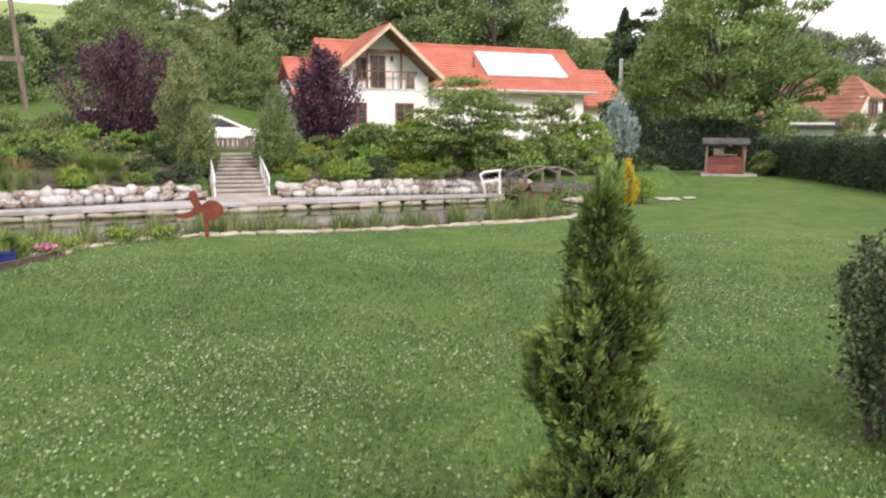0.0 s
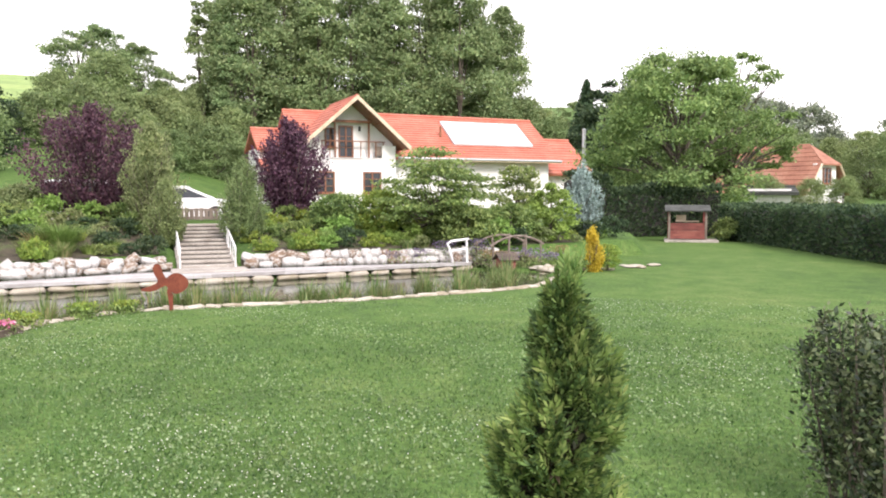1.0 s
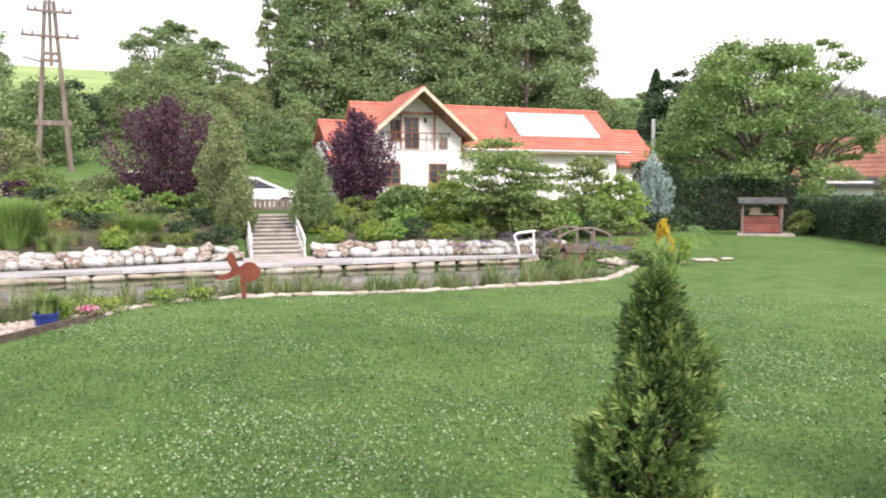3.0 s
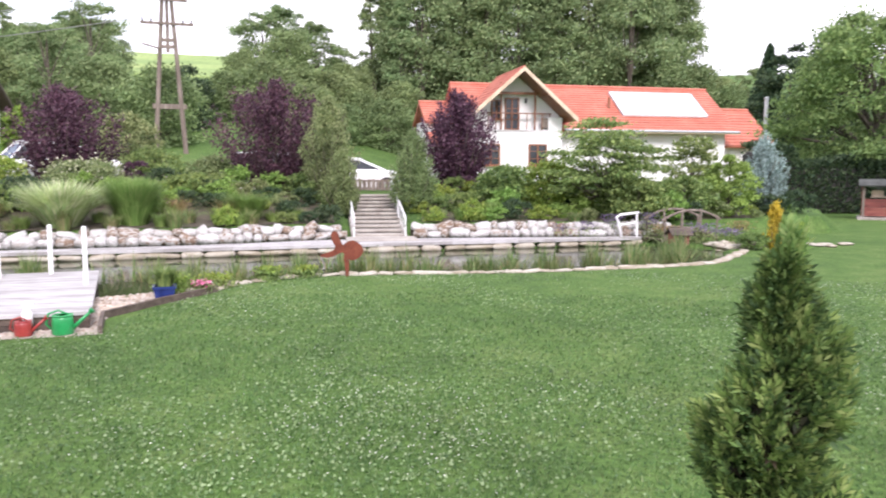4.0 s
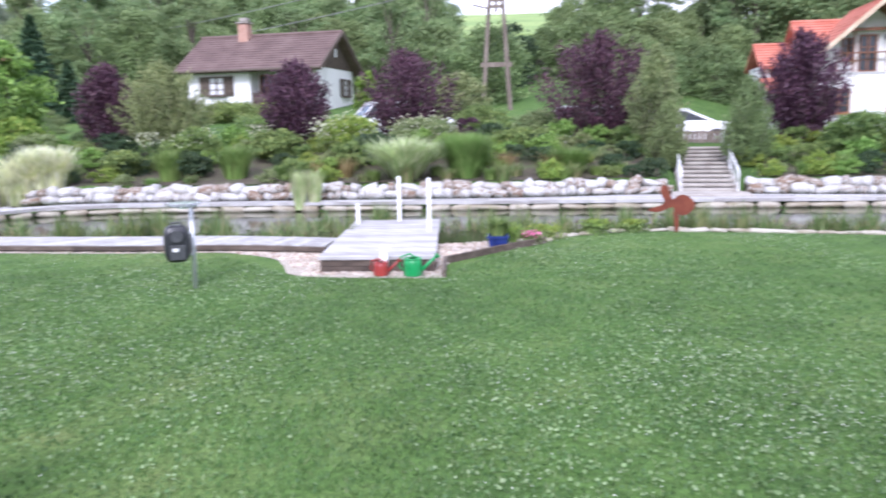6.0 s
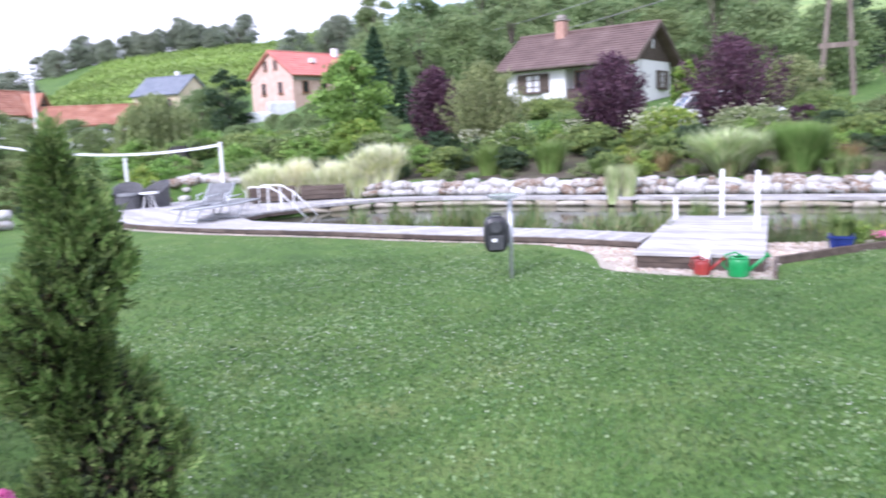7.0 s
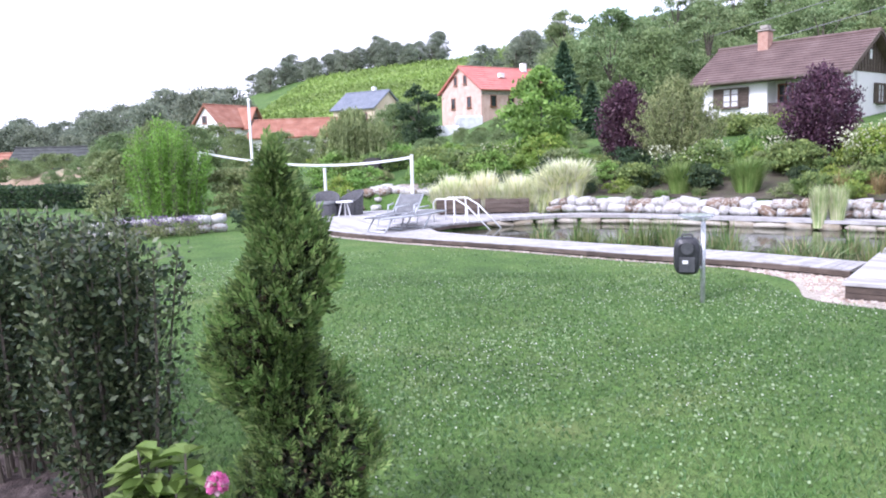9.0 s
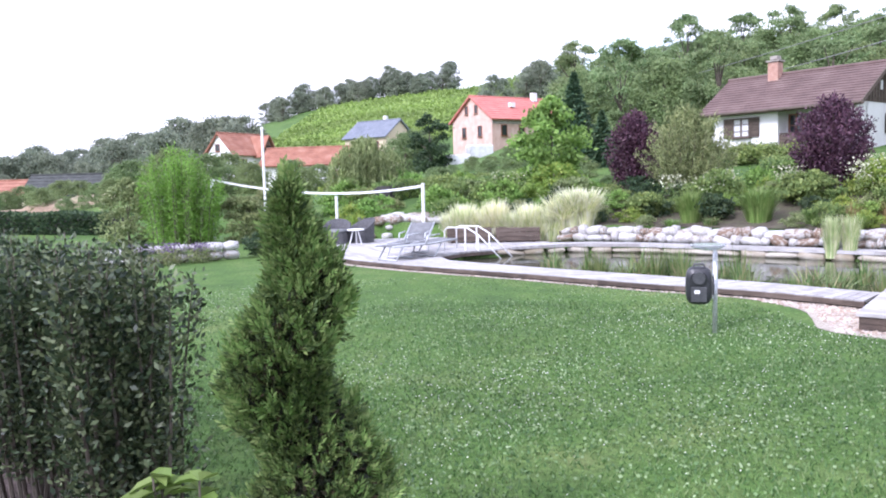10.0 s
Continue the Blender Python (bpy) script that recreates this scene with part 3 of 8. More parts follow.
def smooth_line(line, k=6):
    """A rounded line through the points."""
    P = [Vector((*p, 0)) for p in line]
    out = []
    for i in range(len(P) - 1):
        a, b, c, d = P[max(i - 1, 0)], P[i], P[i + 1], P[min(i + 2, len(P) - 1)]
        for j in range(k):
            t = j / k
            q = 0.5 * (2 * b + (c - a) * t + (2 * a - 5 * b + 4 * c - d) * t * t + (3 * b - a - 3 * c + d) * t ** 3)
            out.append((q.x, q.y))
    return out + [tuple(line[-1])]


# ---- buildings ----
def gable_roof(parent, mat, x0, x1, yf, yr, yb, ze, zr, zb=None, courses=14, over=0.0, name="roof", label="", th=0.14):
    """A ridge roof along x: front eave yf, ridge yr, back eave yb, laid in stepped courses."""
    zb = ze if zb is None else zb
    r, rows = Geo(), []
    for (ya, za, yz, zz) in ((yf, ze, yr, zr), (yb, zb, yr, zr)):
        for i in range(courses):
            t0, t1 = i / courses, (i + 1.12) / courses
            t1 = min(t1, 1.0)
            a = Vector((0, ya + (yz - ya) * t0, za + (zz - za) * t0 + 0.05))
            b = Vector((0, ya + (yz - ya) * t1, za + (zz - za) * t1 + 0.0))
            pts = [(x0, a.y, a.z), (x1, a.y, a.z), (x1, b.y, b.z), (x0, b.y, b.z)]
            if ya > yz:
                pts = pts[::-1]
            rows.append(Geo().slab(*pts, th if i == 0 else 0.06))
        pts = [(x0, ya, za - 0.03), (x1, ya, za - 0.03), (x1, yz, zz - 0.04), (x0, yz, zz - 0.04)]
        if ya > yz:
            pts = pts[::-1]
        r.slab(*pts, th)
    rf = part(name, r, mat, parent, label)
    for q in rows:
        part("tile_course", q, mat, rf)
    part("ridge_tiles", Geo().tube([(x0, yr, zr + 0.03), (x1, yr, zr + 0.03)], 0.11, 8), mat, rf)
    return rf


def wall_with_gables(parent, mat, x0, x1, y0, y1, z0, ze, zr, th=0.3, name="wall", label=""):
    """Outer walls of a house with a ridge along x: two long sides and two gable ends."""
    ym = (y0 + y1) / 2
    for y in (y0, y1 - th):
        part(name, Geo().box(((x0 + x1) / 2, y + th / 2, (z0 + ze) / 2), (x1 - x0, th, ze - z0)), mat, parent, label)
    for x in (x0, x1 - th):
        w = Geo()
        poly = [(y0 + th, z0), (y1 - th, z0), (y1 - th, ze), (ym, zr), (y0 + th, ze)]
        n = len(poly)
        vs = [(x, y, z) for y, z in poly] + [(x + th, y, z) for y, z in poly]
        w.add(vs, [tuple(range(n - 1, -1, -1)), tuple(range(n, 2 * n))] + [(k, (k + 1) % n, (k + 1) % n + n, k + n) for k in range(n)])
        part(name, w, mat, parent, label)


def window(parent, x, y, z, w, h, face="-y", fmat="brown_wood", cross=True, sill=True, shutters=False, pane="glass", name="window", label=""):
    """A window set on a wall: frame, panes, bars and sill. face is the side it looks to."""
    turn = {"-y": 0, "+x": math.pi / 2, "-x": -math.pi / 2, "+y": math.pi}[face]
    fr = Geo()
    b = 0.09
    for c, s in (((0, -0.02, h / 2 - b / 2), (w, 0.10, b)), ((0, -0.02, -h / 2 + b / 2), (w, 0.10, b)), ((-w / 2 + b / 2, -0.02, 0), (b, 0.10, h - 2 * b)), ((w / 2 - b / 2, -0.02, 0), (b, 0.10, h - 2 * b))):
        fr.box(c, s)
    if cross:
        fr.box((0, -0.02, 0), (b, 0.09, h - 2 * b))
        for q in (-1, 1):
            for k in (-0.17, 0.17):
                fr.box((q * (w / 4), -0.03, k * h), (w / 2 - 1.4 * b, 0.05, 0.04))
    win = part(name, fr, M[fmat], parent, label, loc=(x, y, z), rz=turn)
    part("pane", Geo().box((0, 0.0, 0), (w - 2 * b, 0.03, h - 2 * b)), M[pane], win)
    if sill:
        part("sill", Geo().box((0, -0.09, -h / 2 - 0.03), (w + 0.16, 0.2, 0.06), ch=0.01), M[fmat], win)
    if shutters:
        for q in (-1, 1):
            s = Geo().box((q * (w * 0.75 + 0.02), -0.035, 0), (w * 0.5, 0.05, h), ch=0.0)
            part("shutter", s, M["brown_wood"] if fmat != "dark_wood" else M["dark_wood"], win)
    return win


def house_white():
    """White house with red tiled roof, gabled balcony wing and a solar panel on the roof."""
    h = thing("house", "white plastered house with red tiled roof, gabled balcony and rooftop collector", "house", (-3.55, 48.5, 1.35), math.atan2(0.373, 0.928))
    W, R = M["plaster"], M["red_tile"]
    wall_with_gables(h, W, -2.85, 15.0, 1.5, 8.9, -0.6, 3.45, 6.2)
    gable_roof(h, R, -3.3, -2.9, 0.75, 5.2, 9.65, 3.2, 6.35, courses=18)
    gable_roof(h, R, 3.0, 15.6, 0.75, 5.2, 9.65, 3.2, 6.35, courses=18)
    gable_roof(h, R, -2.9, 3.0, 2.15, 5.2, 9.65, 4.19, 6.35, 3.2, courses=12)
    part("fascia", Geo().box((9.4, 0.72, 3.12), (12.4, 0.08, 0.2)), M["pale_wood"], h)
    part("gutter", Geo().tube([(3.2, 0.66, 3.16), (15.6, 0.66, 3.16)], 0.07, 8), M["galvanised"], h)
    # gabled wing: lower wall, balcony recess, back wall of the balcony
    part("wall", Geo().box((0, 0.55, 1.25), (5.8, 0.3, 3.7)), W, h)
    part("wall", Geo().box((-2.75, 1.2, 1.25), (0.3, 1.0, 3.7)), W, h)
    part("wall", Geo().box((2.75, 1.2, 1.25), (0.3, 1.0, 3.7)), W, h)
    part("balcony_floor", Geo().box((0, 1.1, 3.02), (5.5, 1.4, 0.16)), W, h)
    back = Geo()
    poly = [(-2.9, 2.9), (2.9, 2.9), (2.9, 4.1), (0, 6.55), (-2.9, 4.1)]
    n = len(poly)
    back.add([(x, 0.95, z) for x, z in poly] + [(x, 1.15, z) for x, z in poly], [tuple(range(n)), tuple(range(2 * n - 1, n - 1, -1))] + [(k, (k + 1) % n, (k + 1) % n + n, k + n) for k in range(n)])
    part("wall", back, W, h)
    part("parapet", Geo().box((-2.45, 0.55, 3.65), (0.9, 0.28, 1.1)), W, h)
    part("parapet", Geo().box((2.45, 0.55, 3.5), (0.9, 0.28, 0.8)), W, h)
    # the wing's roof, ridge along y
    wr = part("roof", Geo().tube([(0, -0.75, 6.8), (0, 5.2, 6.8)], 0.11, 8), R, h, "red tiled gable roof")
    for q in (-1, 1):
        for i in range(12):
            t0, t1 = i / 12, min(1, (i + 1.12) / 12)
            xa, za = q * 3.45 * (1 - t0), 3.75 + 3.0 * t0 + 0.05
            xb, zb = q * 3.45 * (1 - t1), 3.75 + 3.0 * t1
            p = [(xa, -0.75, za), (xb, -0.75, zb), (xb, 5.2, zb), (xa, 5.2, za)]
            part("tile_course", Geo().slab(*(p if q < 0 else p[::-1]), -0.07), R, wr)
    sof = Geo()
    for q in (-1, 1):
        p = [(q * 3.42, -0.7, 3.66), (0, -0.7, 6.64), (0, 2.0, 6.64), (q * 3.42, 2.0, 3.66)]
        sof.slab(*(p if q < 0 else p[::-1]), 0.05)
    part("soffit", sof, M["brown_wood"], h, "dark brown boarded roof underside")
    for q in (-1, 1):
        bb = Geo()
        p = [(q * 3.5, -0.78, 3.52), (0, -0.78, 6.58), (0, -0.78, 6.84), (q * 3.5, -0.78, 3.82)]
        bb.slab(*p, 0.06 * q)
        part("bargeboard", bb, M["pale_wood"], h, "pale wooden bargeboard")
    for x in (-1.05, 1.15):
        part("post", Geo().box((x, 0.55, 4.55), (0.1, 0.1, 2.9)), M["brown_wood"], h)
    part("collar_beam", Geo().box((0, 0.55, 5.35), (2.7, 0.14, 0.16)), M["brown_wood"], h)
    for x in (-1.5, 1.6):
        part("purlin", Geo().box((x, 0.2, 5.25), (0.16, 1.9, 0.18)), M["brown_wood"], h)
    part("handrail", Geo().box((0.1, 0.5, 4.12), (4.2, 0.08, 0.07)), M["brown_wood"], h)
    for i in range(9):
        if i not in (2, 3):
            part("baluster", Geo().box((-1.9 + i * 0.5, 0.5, 3.6), (0.05, 0.05, 1.0)), M["brown_wood"], h)
    for x0, x1 in ((1.55, 2.3),):
        part("railing_panel", Geo().box(((x0 + x1) / 2, 0.52, 3.55), (x1 - x0, 0.03, 0.6)), M["grey_wood"], h)
    window(h, -0.25, 0.93, 4.1, 0.95, 2.0, name="balcony_door", cross=True, sill=False)
    window(h, -1.25, 0.93, 4.35, 0.7, 1.2, cross=True)
    for x in (-1.9, 0.65):
        la = part("wall_lamp", Geo().box((x, 0.88, 4.95), (0.12, 0.12, 0.3), ch=0.03), M["dark_void"], h)
    for x in (-1.75, 1.3):
        window(h, x, 0.38, 1.55, 1.2, 1.35, shutters=False)
    # solar collector lying on the front slope
    k = (6.35 - 3.2) / (5.2 - 0.75)
    c = Geo()
    y0, y1 = 2.0, 4.45
    p = [(7.8, y0, 3.2 + (y0 - 0.75) * k + 0.2), (14.0, y0, 3.2 + (y0 - 0.75) * k + 0.2), (14.0, y1, 3.2 + (y1 - 0.75) * k + 0.2), (7.8, y1, 3.2 + (y1 - 0.75) * k + 0.2)]
    c.slab(*p, 0.12)
    sol = part("solar_collector", c, M["solar"], h, "pale glazed solar collector")
    for i in range(5):
        x = 7.8 + i * 1.55
        part("collector_bar", Geo().slab((x - 0.03, y0, p[0][2] + 0.02), (x + 0.03, y0, p[0][2] + 0.02), (x + 0.03, y1, p[2][2] + 0.02), (x - 0.03, y1, p[2][2] + 0.02), 0.02), M["galvanised"], sol)
    part("vent_pipe", Geo().tube([(7.2, 3.0, 4.7), (7.2, 3.0, 5.5)], 0.09, 8), M["brown_wood"], h)
    # lower wing at the far end, and a small annex at the near end
    part("wall", Geo().box((16.9, 5.4, 0.9), (3.6, 6.0, 3.2)), W, h)
    gable_roof(h, R, 15.0, 19.2, 1.7, 5.4, 9.0, 2.3, 5.0, courses=12)
    part("wall", Geo().box((-3.95, 6.0, 1.6), (2.2, 3.6, 4.4)), W, h)
    gable_roof(h, R, -5.25, -3.0, 3.7, 6.0, 8.3, 3.75, 5.15, courses=8)
    part("porch_roof", Geo().slab((-5.2, 1.2, 2.2), (-2.95, 1.2, 2.2), (-2.95, 4.0, 3.1), (-5.2, 4.0, 3.1), 0.12), R, h)
    window(h, -4.2, 4.18, 3.3, 0.7, 0.8)
    return h


def house_brown():
    """White house with a long brown roof, dark timber gable, loggia and chimney."""
    h = thing("house", "white house with brown tiled roof, dark timber gable and brick chimney", "house", (-39.5, 31.7, 3.1), math.atan2(0.32, 0.948))
    W = M["plaster"]
    L, Dp = 9.3, 6.7
    part("wall", Geo().box((2.5, 0.65, 0.75), (4.2, 0.3, 3.9)), W, h)
    part("wall", Geo().box((6.75, 1.65, 0.75), (4.3, 0.3, 3.9)), W, h)
    part("wall", Geo().box((4.45, 1.15, 0.75), (0.3, 0.7, 3.9)), W, h)
    part("wall", Geo().box((4.65, Dp - 0.6, 0.75), (8.5, 0.3, 3.9)), W, h)
    part("wall", Geo().box((0.55, 3.4, 0.75), (0.3, 5.2, 3.9)), W, h)
    part("wall", Geo().box((8.75, 3.55, 0.75), (0.3, 5.6, 3.9)), W, h)
    part("pillar", Geo().box((8.65, 0.75, 0.75), (0.5, 0.5, 3.9)), W, h)
    gb_ = Geo()
    poly = [(0.35, 2.45), (Dp - 0.35, 2.45), (Dp / 2, 4.55)]
    for x in (8.85,):
        gb_.add([(x, y, z) for y, z in poly] + [(x + 0.08, y, z) for y, z in poly], [(2, 1, 0), (3, 4, 5), (0, 1, 4, 3), (1, 2, 5, 4), (2, 0, 3, 5)])
    part("timber_gable", gb_, M["dark_wood"], h, "dark brown boarded gable")
    for i in range(1, 16):
        y = 0.35 + i * (Dp - 0.7) / 16
        top = 2.45 + 2.1 * (1 - abs(y - Dp / 2) / (Dp / 2 - 0.35))
        part("batten", Geo().box((8.945, y, (2.45 + top) / 2), (0.03, 0.05, max(0.05, top - 2.5))), M["dark_wood"], h)
    gable_roof(h, M["brown_tile"], -0.1, L + 0.15, -0.2, Dp / 2, Dp + 0.2, 2.35, 4.62, courses=14)
    for y, z in ((-0.22, 2.3), (Dp + 0.22, 2.3)):
        part("gutter", Geo().tube([(-0.1, y, z), (L + 0.1, y, z)], 0.07, 8), M["dark_wood"], h)
    for q in (0, 1):
        ya, yb_ = (-0.25, Dp / 2) if q == 0 else (Dp + 0.25, Dp / 2)
        part("bargeboard", Geo().slab((L + 0.17, ya, 2.2), (L + 0.17, yb_, 4.5), (L + 0.17, yb_, 4.7), (L + 0.17, ya, 2.42), 0.05), M["dark_wood"], h)
    part("eave_board", Geo().box((4.6, 0.15, 2.24), (9.2, 0.7, 0.06)), M["dark_wood"], h)
    window(h, 2.4, 0.48, 1.45, 1.1, 1.15, shutters=True, fmat="dark_wood", pane="curtain")
    window(h, 7.0, 1.48, 1.45, 1.2, 1.2, shutters=True, fmat="dark_wood", pane="glass")
    window(h, 5.2, 1.48, 1.1, 0.9, 2.0, name="balcony_door", sill=False)
    window(h, 8.92, 4.9, 1.35, 0.9, 1.1, face="+x", shutters=True, fmat="dark_wood", pane="curtain")
    part("railing_panel", Geo().box((6.5, 0.7, 0.55), (3.9, 0.08, 0.75)), M["dark_wood"], h, "dark wooden balcony railing")
    part("handrail", Geo().box((6.5, 0.7, 0.98), (4.0, 0.14, 0.07)), M["dark_wood"], h)
    ch = part("chimney", Geo().box((3.1, Dp / 2 - 0.3, 4.7), (0.62, 0.62, 1.3), ch=0.02), M["chimney_brick"], h, "red brick chimney")
    part("chimney_cap", Geo().box((3.1, Dp / 2 - 0.3, 5.42), (0.8, 0.8, 0.08)).box((3.1, Dp / 2 - 0.3, 5.62), (0.45, 0.45, 0.2)), M["concrete"], ch)
    part("wall_hatch", Geo().box((8.96, 3.35, 3.4), (0.04, 0.25, 0.5)), M["white_paint"], h)
    return h


def house_simple(name, label, loc, rz, L, Dp, he, hr, wmat, rmat, wins, gwins, courses=10, extra=None):
    """A plain house farther off, ridge along its x, with windows on the front and on the near gable."""
    h = thing(name, label, "house", loc, rz)
    wall_with_gables(h, M[wmat], 0, L, 0, Dp, -1.5, he, hr - 0.15)
    gable_roof(h, M[rmat], -0.4, L + 0.4, -0.55, Dp / 2, Dp + 0.55, he - 0.25, hr, courses=courses)
    for x, z, w, hh in wins:
        window(h, x, -0.02, z, w, hh, cross=False, fmat="brown_wood")
    for y, z, w, hh in gwins:
        window(h, -0.02, y, z, w, hh, face="-x", cross=False, fmat="brown_wood")
    return h


house_white()
house_brown()
hb = house_simple("house", "unfinished red brick house with bright red tiled roof", (-93.8, 42.5, 3.6), math.radians(103), 13.6, 9.0, 6.6, 9.75, "raw_brick", "bright_tile",
                  [(2.0, 4.9, 1.0, 1.5), (5.0, 4.9, 1.0, 1.5), (8.0, 4.9, 1.0, 1.5), (11.0, 4.9, 1.0, 1.5), (2.0, 1.7, 1.0, 1.5), (5.0, 1.7, 1.4, 2.0), (8.5, 1.7, 1.0, 1.5)],
                  [(2.6, 4.9, 0.9, 1.5), (6.2, 4.9, 0.9, 1.5), (3.4, 7.9, 0.7, 1.2), (5.6, 7.9, 0.7, 1.2), (2.6, 1.5, 0.9, 1.5)])
part("ring_beam", Geo().box((6.8, -0.06, 6.1), (13.6, 0.1, 0.7)), M["concrete"], hb, "pale concrete ring beam")
part("roof_window", Geo().box((5.0, 2.0, 8.5), (0.8, 0.5, 0.6)), M["white_paint"], hb)
part("chimney", Geo().box((10.6, 4.0, 9.9), (0.7, 0.7, 1.2)), M["white_paint"], hb)
hg = house_simple("house", "cream plastered house with grey slate roof", (-130.9, 31.9, 5.6), math.radians(33), 9.0, 7.4, 4.2, 7.0, "cream_plaster", "slate",
                  [(2.0, 2.6, 1.1, 1.4), (4.5, 2.6, 1.1, 1.4), (7.0, 2.6, 1.1, 1.4)], [(3.7, 2.6, 1.0, 1.6)])
part("chimney", Geo().box((5.8, 4.0, 7.2), (0.6, 0.6, 1.1)), M["white_paint"], hg)
hs2 = house_simple("house", "white house with steep red roof and dark balcony gable", (-112.0, 11.4, 3.7), math.radians(128), 7.5, 5.4, 2.9, 5.9, "plaster", "old_tile", [(2, 1.6, 1.0, 1.2)], [(3.0, 3.8, 0.9, 1.1), (3.0, 1.4, 0.9, 1.2)])
dg = Geo()
dg.add([(4.2, -1.0, 2.6), (7.4, -1.0, 2.6), (5.8, -1.0, 5.3), (4.2, 2.4, 2.6), (7.4, 2.4, 2.6), (5.8, 2.4, 5.3)], [(0, 1, 2), (5, 4, 3), (0, 3, 4, 1)])
part("dormer", dg, M["dark_wood"], hs2, "dark timber balcony gable")
part("dormer_roof", Geo().slab((3.9, -1.4, 2.3), (5.8, -1.4, 5.5), (5.8, 2.6, 5.5), (3.9, 2.6, 2.3), -0.12).slab((5.8, -1.4, 5.5), (7.7, -1.4, 2.3), (7.7, 2.6, 2.3), (5.8, 2.6, 5.5), -0.12), M["old_tile"], hs2)
part("balcony_panel", Geo().box((5.8, -1.15, 2.9), (3.2, 0.1, 0.7)), M["dark_wood"], hs2)
window(hs2, 5.8, -1.02, 3.7, 1.2, 1.0, cross=False)
house_simple("barn", "long low farm building with old orange tiles", (-97.0, 13.2, 2.0), math.radians(62), 12.5, 6.0, 2.6, 4.6, "plaster", "old_tile", [(4, 1.2, 1.0, 1.0), (9, 1.2, 1.0, 1.0)], [])


def house_half_hip(loc, rz, L, Dp, he, hr):
    """A plain house whose gable end is cut by a small hip."""
    h = thing("house", "white house with old orange half-hipped roof", "house", loc, rz)
    ym, zh, over = Dp / 2, he + (hr - he) * 0.56, 0.35
    wall_with_gables(h, M["plaster"], 0, L, 0, Dp, -1.5, he, zh - 0.1)
    part("wall", Geo().box((L - 0.15, ym, (he + zh) / 2), (0.3, Dp * 0.52, zh - he)), M["plaster"], h)
    ze = he - 0.25
    f = (zh - ze) / (hr - ze)
    rf = Geo()
    for y0, q in ((-0.5, 1), (Dp + 0.5, -1)):
        yh = y0 + (ym - y0) * f
        poly = [(-over, y0, ze), (L + over, y0, ze), (L + over, yh, zh), (L - 1.5, ym, hr), (-over, ym, hr)]
        vs = poly + [(x, y, z - 0.14) for x, y, z in poly]
        fs = [(0, 1, 2, 3, 4), (9, 8, 7, 6, 5)] + [(k, (k + 1) % 5, (k + 1) % 5 + 5, k + 5) for k in range(5)]
        rf.add(vs, fs if q > 0 else [t[::-1] for t in fs])
    ya, yb = -0.5 + (ym + 0.5) * f, Dp + 0.5 - (ym + 0.5) * f
    rf.add([(L + over + 0.1, ya, zh), (L + over + 0.1, yb, zh), (L - 1.5, ym, hr + 0.02), (L + over + 0.1, ya, zh - 0.14), (L + over + 0.1, yb, zh - 0.14), (L - 1.5, ym, hr - 0.12)], [(0, 1, 2), (5, 4, 3), (0, 3, 4, 1), (1, 4, 5, 2), (2, 5, 3, 0)])
    roof = part("roof", rf, M["old_tile"], h)
    for i in range(1, 11):
        t = i / 11
        part("tile_course", Geo().tube([(-over, -0.5 + (ym + 0.5) * t, ze + (hr - ze) * t + 0.02), (L + over - (max(0, t - f) / (1 - f)) * 1.85, -0.5 + (ym + 0.5) * t, ze + (hr - ze) * t + 0.02)], 0.03, 5), M["old_tile"], roof)
    for y0 in (-0.5, Dp + 0.5):
        yh = y0 + (ym - y0) * f
        part("bargeboard", Geo().tube([(L + over + 0.03, y0, ze - 0.05), (L + over + 0.03, yh, zh - 0.05)], 0.08, 6), M["pale_wood"], h)
    window(h, L + 0.02, ym, (he + zh) / 2 + 0.1, 1.2, 1.3, face="+x", cross=True)
    window(h, L + 0.02, ym + 1.6, 1.2, 1.0, 1.2, face="+x", cross=True)
    for x in (2.0, 5.0):
        window(h, x, -0.02, 1.2, 1.0, 1.2)
    return h


house_half_hip((25.9, 66.4, -0.2), math.radians(-56), 8.6, 5.8, 2.7, 6.5)
house_simple("shed", "white shed with flat felt roof beside the hedge", (21.7, 49.4, 0.2), math.radians(-20), 2.6, 3.0, 2.3, 2.42, "plaster", "shingle", [], [], 3)


# ---- pond surrounds, decks, wall and steps ----
def stone_mesh(name, mat, seed, flat=1.0):
    """A worn boulder about one metre across: a rounded block with uneven faces."""
    r = np.random.default_rng(seed)
    s = Geo()
    n = 2
    keys, verts, faces = {}, [], []

    def vert(p):
        if p not in keys:
            q = Vector(p)
            e = 3.6
            k = 1.0 / (abs(q.x) ** e + abs(q.y) ** e + abs(q.z) ** e) ** (1 / e)
            q = q * k * 0.5
            keys[p] = len(verts)
            verts.append((q.x * (1.04 + r.uniform(-0.2, 0.1)), q.y * (1.04 + r.uniform(-0.2, 0.1)), q.z * flat * (1.04 + r.uniform(-0.18, 0.1))))
        return keys[p]

    for ax in range(3):
        for sg in (-1, 1):
            for i in range(n):
                for j in range(n):
                    quad = []
                    for di, dj in ((0, 0), (1, 0), (1, 1), (0, 1)):
                        a, b = (i + di) * 2 / n - 1, (j + dj) * 2 / n - 1
                        p = [0, 0, 0]
                        p[ax], p[(ax + 1) % 3], p[(ax + 2) % 3] = sg, a, b
                        quad.append(vert(tuple(p)))
                    faces.append(tuple(quad if sg > 0 else quad[::-1]))
    s.add(verts, faces)
    return s.mesh(name, mat, True)


